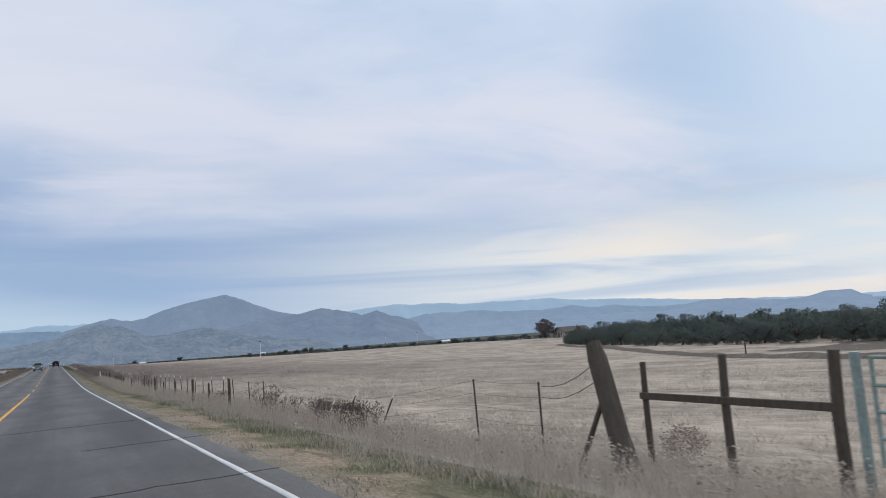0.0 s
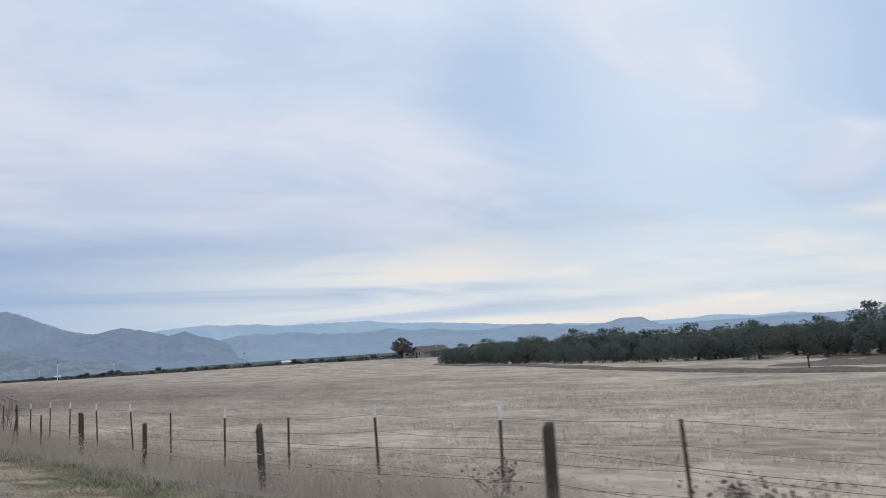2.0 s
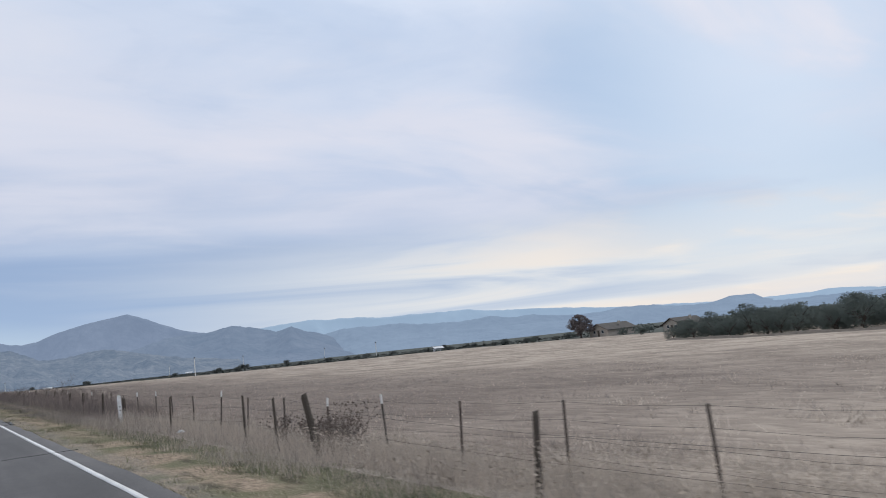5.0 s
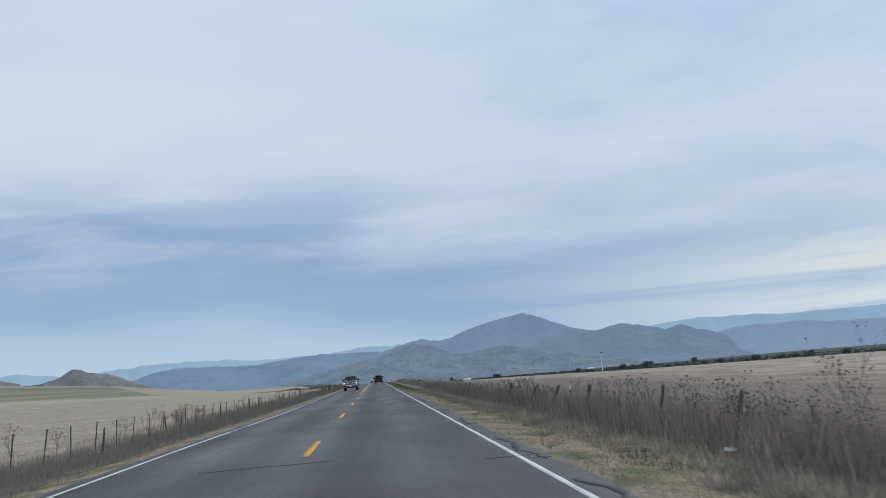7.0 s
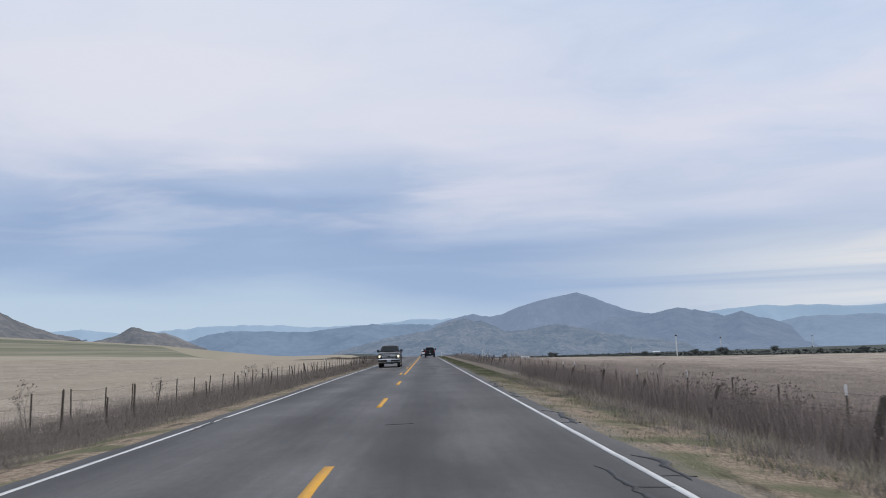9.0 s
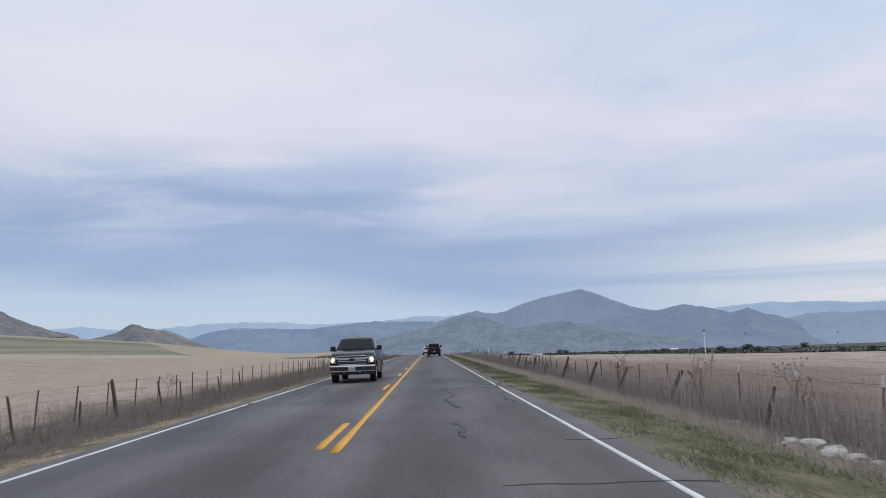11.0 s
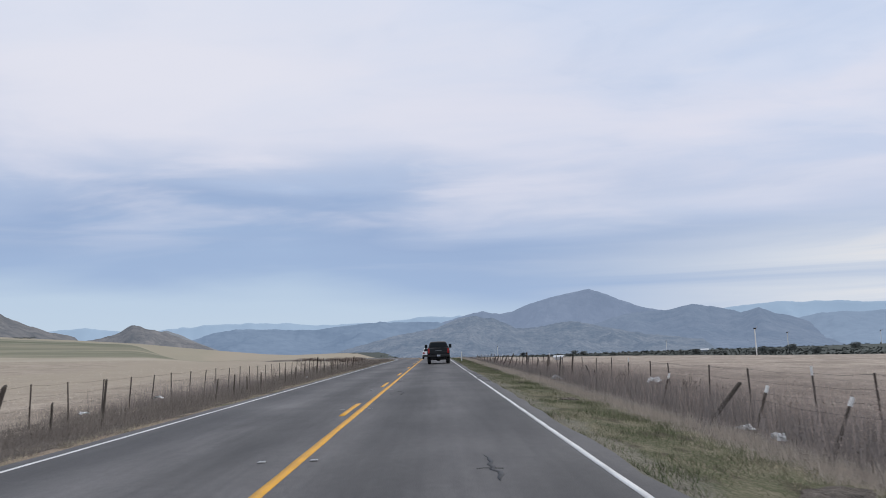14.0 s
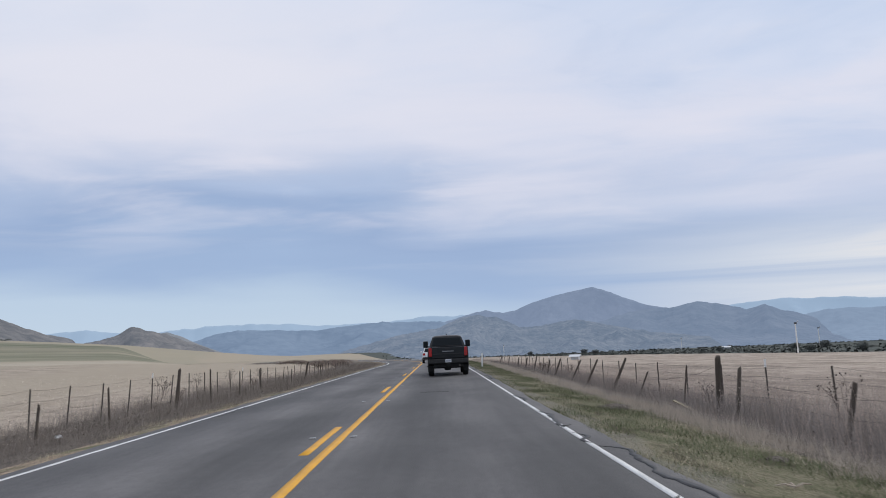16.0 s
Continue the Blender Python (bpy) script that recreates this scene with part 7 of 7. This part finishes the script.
def sheet(fn, nu, nv, thick=0.006):
    """A thin curved slab over fn(u, v), u and v from 0 to 1."""
    bm = bmesh.new()

    def at(u, v, d):
        p, e = Vector(fn(u, v)), 0.01
        n = (Vector(fn(u + e, v)) - p).cross(Vector(fn(u, v + e)) - p).normalized()
        return p + n * d
    lay = [[[bm.verts.new(at(i / nu, k / nv, d)) for k in range(nv + 1)] for i in range(nu + 1)] for d in (-0.03, thick)]
    for s, g in enumerate(lay):
        for i in range(nu):
            for k in range(nv):
                q = (g[i][k], g[i + 1][k], g[i + 1][k + 1], g[i][k + 1])
                bm.faces.new(q if s else q[::-1])
    rim = [(i, 0) for i in range(nu)] + [(nu, k) for k in range(nv)] + [(i, nv) for i in range(nu, 0, -1)] + [(0, k) for k in range(nv, 0, -1)]
    for (i, k), (p, q) in zip(rim, rim[1:] + rim[:1]):
        bm.faces.new((lay[0][i][k], lay[0][p][q], lay[1][p][q], lay[1][i][k]))
    bmesh.ops.recalc_face_normals(bm, faces=bm.faces[:])
    return bm


def cabin(c, paint, y_back, y_front, w, zb, t_back, t_front, tw, zt, splits, arc=0.10):
    """A rounded glasshouse with its windscreen, rear window and side windows; splits: side windows as (from, to) along the sill."""
    def wide(z):
        return w + (tw - w) * (z - zb) / (zt - zb)

    def place(u, y, z):
        f = (z - zb) / (zt - zb)
        a = abs(u)
        if y > (t_back + t_front) / 2:
            y -= arc * u * u
        if f > 0.8:
            z -= 0.055 * max(0, (a - 0.72) / 0.28) ** 2 - 0.012 * (1 - a)
        return (u * wide(min(z, zt)), y, z)
    out = [(y_back, zb - 0.05), (y_back + 0.02, zb), (t_back - 0.03, zt - 0.07), (t_back + 0.06, zt - 0.015), (t_back + 0.3, zt), (t_front - 0.35, zt + 0.005), (t_front - 0.1, zt - 0.015),
           (t_front + 0.03, zt - 0.05), (y_front - 0.02, zb), (y_front, zb - 0.05)]
    crisp(part("cab", slices(out, ACROSS, place), paint, c))

    def front(u, v):
        v = 0.07 + 0.83 * v
        z = zb + v * (zt - 0.05 - zb)
        a = (1 - 2 * u) * (0.93 - 0.02 * v)
        return (a * wide(z), y_front - 0.02 + (t_front + 0.05 - y_front) * v - arc * a * a, z)

    def back(u, v):
        v = 0.12 + 0.74 * v
        z = zb + v * (zt - 0.07 - zb)
        a = (2 * u - 1) * 0.88
        return (a * wide(z), y_back + 0.02 + (t_back - 0.05 - y_back) * v, z)
    crisp(part("windscreen", sheet(front, 14, 6, 0.016), M["dark_glass"], c, "dark windscreen"))
    crisp(part("rear_window", sheet(back, 8, 4, 0.016), M["dark_glass"], c, "dark rear window"))
    for s in (-1, 1):
        for u0, u1 in splits:
            def side(u, v, s=s, u0=u0, u1=u1):
                v = 0.10 + 0.74 * v
                z = zb + v * (zt - zb)
                lo = y_back + 0.05 + (t_back + 0.05 - y_back) * v
                hi = y_front - 0.14 - arc + (t_front + 0.08 - y_front) * v
                q = u if s > 0 else 1 - u
                t = u0 + (u1 - u0) * q
                # pillars between doors stand upright, the outer ones follow the screens
                y_ = y_back + (y_front - y_back) * t
                y_ = min(max(y_, lo), hi)
                return (s * wide(z), y_, z)
            crisp(part("side_window", sheet(side, 6, 4, 0.012), M["dark_glass"], c, "dark side window"))


def wheel(car, x, y, r, width, rim):
    w = new("wheel")
    w.parent = car
    s = 1 if x > 0 else -1
    tyre = bmesh.new()
    cylinder(tyre, (0, 0, 0), (1, 0, 0), r, width, 28, 0.05)
    part("tyre", tyre, M["rubber"], w, smooth=False)
    bm = bmesh.new()
    cylinder(bm, (s * (width / 2 + 0.002), 0, 0), (1, 0, 0), r * 0.62, 0.012, 24)
    for k in range(6):
        a = 2 * math.pi * k / 6
        tube(bm, [(s * (width / 2 + 0.004), 0, 0), (s * (width / 2 + 0.004), math.cos(a) * r * 0.58, math.sin(a) * r * 0.58)], [0.018, 0.024], 6)
    cylinder(bm, (s * (width / 2 + 0.01), 0, 0), (1, 0, 0), 0.06, 0.03, 14)
    part("rim", bm, rim, w, "alloy rim")
    w.matrix_basis = pose(x, y, r)


def number_plate(car, y, z, face, x=0.0):
    """Plain bars stand for the characters."""
    p = part("number_plate", boxed(x - 0.15, x + 0.15, y - 0.008, y + 0.008, z - 0.075, z + 0.075, 0.004), M["plate"], car, "white number plate with bars")
    part("bar", boxed(x - 0.11, x + 0.11, y + face * 0.006, y + face * 0.012, z - 0.03, z + 0.025), M["bar"], p)


def pickup(name, label, paint, rim, tow_mirrors, wheel_r, lift):
    """A four-door pickup, nose towards +y."""
    c = tagged(new(name), label, "pickup truck")
    L_ = lift
    out = [(-2.86, 0.60 + L_), (-2.90, 1.0 + L_), (-2.88, 1.36 + L_), (-0.66, 1.38 + L_), (1.15, 1.36 + L_), (1.5, 1.35 + L_), (1.9, 1.325 + L_), (2.3, 1.285 + L_), (2.58, 1.235 + L_), (2.74, 1.18 + L_),
           (2.83, 1.08 + L_), (2.86, 0.95 + L_), (2.86, 0.66 + L_), (2.74, 0.46 + L_)]
    out += arch(1.92, 0.44 + L_, wheel_r + 0.11) + [(1.30, 0.42 + L_), (-1.15, 0.42 + L_)] + arch(-1.78, 0.44 + L_, wheel_r + 0.11) + [(-2.40, 0.52 + L_)]
    crisp(part("body", shell(out, 1.0, 0.035, 0.95 + L_, top=1.15 + L_), paint, c))
    zb, zt = 1.36 + L_, 1.96 + L_
    cabin(c, paint, -0.74, 1.42, 0.93, zb, -0.50, 0.50, 0.72, zt, ((0.03, 0.40), (0.44, 0.97)))
    # bed, bumpers, lamps
    part("bed_cover", boxed(-0.86, 0.86, -2.78, -0.74, 1.375 + L_, 1.40 + L_, 0.008), M["plastic"], c, "black bed cover")
    part("tailgate", boxed(-0.80, 0.80, -2.925, -2.88, 0.80 + L_, 1.34 + L_, 0.02), paint, c)
    part("trim", boxed(-0.76, 0.76, -2.935, -2.92, 1.00 + L_, 1.035 + L_), M["plastic"], c)
    part("badge", boxed(-0.28, 0.28, -2.935, -2.92, 1.12 + L_, 1.16 + L_), M["alloy"], c)
    part("tailgate_handle", boxed(-0.12, 0.12, -2.94, -2.92, 1.25 + L_, 1.31 + L_, 0.006), M["plastic"], c)
    part("rear_bumper", boxed(-0.97, 0.97, -3.05, -2.84, 0.56 + L_, 0.77 + L_, 0.04), M["plastic"], c, "black step bumper")
    number_plate(c, -3.06, 0.68 + L_, -1)
    part("hitch", boxed(-0.06, 0.06, -3.12, -2.8, 0.46 + L_, 0.56 + L_, 0.01), M["plastic"], c)
    part("exhaust", cylinder(bmesh.new(), (0.55, -2.85, 0.44 + L_), (0, 1, 0), 0.045, 0.35, 12), M["rust"], c)
    part("axle", cylinder(bmesh.new(), (0, -1.78, wheel_r), (1, 0, 0), 0.07, 1.6, 10), M["plastic"], c)
    part("differential", boxed(-0.2, 0.14, -1.98, -1.6, wheel_r - 0.17, wheel_r + 0.15, 0.07), M["plastic"], c)
    part("underbody", boxed(-0.72, 0.72, -2.7, 2.5, 0.36 + L_, 0.6 + L_, 0.03), M["plastic"], c)
    for s in (-1, 1):
        part("tail_lamp", boxed(min(s * 0.79, s * 0.945), max(s * 0.79, s * 0.945), -2.94, -2.80, 0.90 + L_, 1.33 + L_, 0.025), M["tail_red"], c, "red tail lamp")
        part("mud_flap", boxed(s * 0.86 - 0.13, s * 0.86 + 0.13, -2.34, -2.32, 0.24, 0.62 + L_), M["rubber"], c)
        def lens(u, v, s=s):
            x = 0.60 + 0.385 * (u if s > 0 else 1 - u)
            # the lens wraps back round the corner
            z = (0.80 + 0.06 * (x - 0.6) / 0.385) + (0.31 - 0.07 * (x - 0.6) / 0.385) * v
            return (s * x, 2.875 - 0.24 * max(0, (x - 0.70) / 0.285) ** 2 - 0.05 * v, z + L_)
        lamp = crisp(part("headlamp", sheet(lambda u, v, f=lens, s=s: f(1 - u, v), 8, 4), M["lens"] if not tow_mirrors else M["plastic"], c, "wrap-around headlamp switched on"))
        bm = bmesh.new()
        bmesh.ops.create_uvsphere(bm, u_segments=16, v_segments=10, radius=1, matrix=Matrix.LocRotScale((s * 0.84, 2.795, 0.955 + L_), None, (0.115, 0.060, 0.115)))
        crisp(part("reflector", bm, M["head_lamp"], lamp, "lit reflector"))
        part("lamp_bezel", boxed(s * 0.665 - 0.055, s * 0.665 + 0.055, 2.85, 2.90, 0.82 + L_, 1.00 + L_, 0.012), M["plastic"], lamp)
        part("fog_lamp", boxed(s * 0.72 - 0.11, s * 0.72 + 0.11, 2.83, 2.925, 0.55 + L_, 0.68 + L_, 0.02), M["plastic"], c)
        part("tow_hook", boxed(s * 0.36 - 0.04, s * 0.36 + 0.04, 2.92, 2.99, 0.43 + L_, 0.48 + L_, 0.012), M["alloy"], c)
        part("fender_flare", tube(bmesh.new(), [(s * 0.985, y, z) for y, z in arch(1.92, 0.44 + L_, wheel_r + 0.12, 12)], 0.035, 6), M["plastic"], c)
        part("fender_flare", tube(bmesh.new(), [(s * 0.985, y, z) for y, z in arch(-1.78, 0.44 + L_, wheel_r + 0.12, 12)], 0.035, 6), M["plastic"], c)
        part("running_board", boxed(s * 0.98 - 0.1, s * 0.98 + 0.1, -1.1, 1.25, 0.36 + L_, 0.41 + L_, 0.015), M["plastic"], c)
        for y0 in (0.98, 0.02, -0.70):
            part("door_seam", tube(bmesh.new(), [(s * (1.0 - 0.035 * ((z - 0.95) / 0.6) ** 2), y0, z + L_) for z in (0.50, 0.62, 0.74, 0.86, 0.98, 1.10, 1.20, 1.29)], 0.005, 5), M["plastic"], c)
        for y0 in (0.12, -0.60):
            part("door_handle", boxed(min(s * 0.99, s * 1.03), max(s * 0.99, s * 1.03), y0, y0 + 0.2, 1.14 + L_, 1.18 + L_, 0.008), M["chrome"] if not tow_mirrors else M["plastic"], c)
        mw, mh = (0.26, 0.36) if tow_mirrors else (0.24, 0.22)
        mx = 1.08 if not tow_mirrors else 1.14
        mir = part("mirror", boxed(s * mx - mw / 2, s * mx + mw / 2, 0.92, 1.06, 1.34 + L_, 1.34 + mh + L_, 0.045), M["plastic"], c)
        part("mirror_glass", boxed(s * mx - mw / 2 + 0.03, s * mx + mw / 2 - 0.03, 0.912, 0.922, 1.37 + L_, 1.31 + mh + L_), M["dark_glass"], mir)
        part("mirror_arm", boxed(min(s * 0.90, s * (mx - 0.02)), max(s * 0.90, s * (mx - 0.02)), 0.96, 1.02, 1.36 + L_, 1.42 + L_), M["plastic"], mir)
    # nose
    gr = part("grille", boxed(-0.62, 0.62, 2.80, 2.872, 0.72 + L_, 1.14 + L_, 0.02), M["plastic"], c, "black grille with chrome bars")
    for z0, z1, w, d in ((1.105, 1.135, 0.62, 0.0), (0.960, 1.050, 0.64, 0.03), (0.885, 0.925, 0.63, 0.02), (0.76, 0.785, 0.60, 0.01)):
        part("grille_bar", boxed(-w, w, 2.865, 2.89 + d, z0 + L_, z1 + L_, 0.009), M["chrome"], gr, "chrome bar")
    for z0 in (0.845, 0.775):
        part("grille_slat", boxed(-0.56, 0.56, 2.868, 2.882, z0 + L_, z0 + 0.012 + L_), M["alloy"], gr)
    bm = bmesh.new()
    bmesh.ops.create_uvsphere(bm, u_segments=20, v_segments=10, radius=1, matrix=Matrix.LocRotScale((0, 2.91, 0.97 + L_), None, (0.145, 0.025, 0.065)))
    crisp(part("badge", bm, M["plastic"], gr, "plain dark oval badge"))

    def bow(y0, z0, z1, w, lean=0.0):
        """A bumper face bent back towards its ends."""
        return lambda u, v: (w * (1 - 2 * u), y0 - 0.22 * abs(1 - 2 * u) ** 3.5 - lean * v, z0 + (z1 - z0) * v + L_)
    crisp(part("front_bumper", sheet(bow(2.955, 0.680, 0.735, 1.0, 0.01), 16, 3, 0.012), M["chrome"], c, "chrome bumper top"))
    crisp(part("front_bumper", sheet(bow(2.945, 0.51, 0.68, 0.99), 16, 3, 0.006), M["bumper"], c, "dark silver bumper"))
    crisp(part("bumper_trim", sheet(bow(2.955, 0.470, 0.512, 0.98), 16, 2, 0.012), M["chrome"], c))
    crisp(part("air_dam", sheet(bow(2.90, 0.34, 0.482, 0.94), 16, 3, 0.006), M["plastic"], c))
    part("bumper_slot", boxed(-0.46, 0.46, 2.92, 2.958, 0.53 + L_, 0.66 + L_, 0.012), M["plastic"], c)
    number_plate(c, 2.985, 0.59 + L_, 1)
    for s in (-1, 1):
        part("wiper", tube(bmesh.new(), [(s * 0.62, 1.33, zb + 0.05), (s * 0.06, 1.36, zb + 0.075)], 0.012, 5), M["plastic"], c)
    part("antenna", prism(bmesh.new(), [(-0.04, zt - 0.01), (0.18, zt - 0.01), (0.0, zt + 0.08)], "x", -0.02, 0.02), M["plastic"], c)
    for y in (1.92, -1.78):
        for x in (-0.86, 0.86):
            wheel(c, x, y, wheel_r, 0.27, rim)
    return c


def wagon(name, label):
    """A small white sport-utility car, nose towards +y."""
    c = tagged(new(name), label, "car")
    out = [(-2.2, 0.50), (-2.25, 0.80), (-2.18, 1.08), (0.9, 1.06), (1.5, 1.02), (1.9, 0.96), (2.2, 0.78), (2.22, 0.50), (2.05, 0.34)] + arch(1.38, 0.34, 0.40) + [(0.9, 0.28), (-0.85, 0.28)] + arch(-1.35, 0.34, 0.40) + [(-1.85, 0.38)]
    crisp(part("body", shell(out, 0.9, 0.04, 0.75, nose=1.7, top=0.9, bulge=0.0), M["white_car"], c))
    cabin(c, M["white_car"], -2.12, 1.2, 0.83, 1.05, -1.75, 0.30, 0.64, 1.62, ((0.04, 0.30), (0.33, 0.62), (0.65, 0.97)))
    for s in (-1, 1):
        part("tail_lamp", boxed(min(s * 0.62, s * 0.87), max(s * 0.62, s * 0.87), -2.27, -2.15, 0.78, 1.0, 0.02), M["tail_red"], c, "red tail lamp")
        part("headlamp", boxed(min(s * 0.55, s * 0.86), max(s * 0.55, s * 0.86), 2.08, 2.23, 0.68, 0.82, 0.02), M["lens"], c)
        part("mirror", boxed(s * 0.98 - 0.1, s * 0.98 + 0.1, 0.72, 0.84, 1.05, 1.19, 0.03), M["white_car"], c)
    part("rear_bumper", boxed(-0.86, 0.86, -2.32, -2.18, 0.38, 0.60, 0.03), M["plastic"], c)
    number_plate(c, -2.265, 0.85, -1)
    for y in (1.38, -1.35):
        for x in (-0.78, 0.78):
            wheel(c, x, y, 0.34, 0.22, M["alloy"])
    return c


t1 = pickup("pickup_truck", "black four-door pickup with towing mirrors driving ahead in the lane", M["black_paint"], M["plastic"], True, 0.42, 0.06)
t1.matrix_basis = pose(2.1, 292.0, 0.0)
t2 = pickup("pickup_truck", "charcoal four-door pickup with chrome bars and lit headlamps", M["grey_paint"], M["alloy"], False, 0.40, 0.0)
t2.matrix_basis = pose(-1.95, 209.7, 0.0, 0, 0, 180) @ Matrix.Diagonal((0.96, 1, 1, 1))
sv = wagon("car", "small white car with red tail lamps farther along the lane")
sv.matrix_basis = pose(0.98 + float(road_x(330)), 330.0, float(road_z(330)), 0, 0, 2)
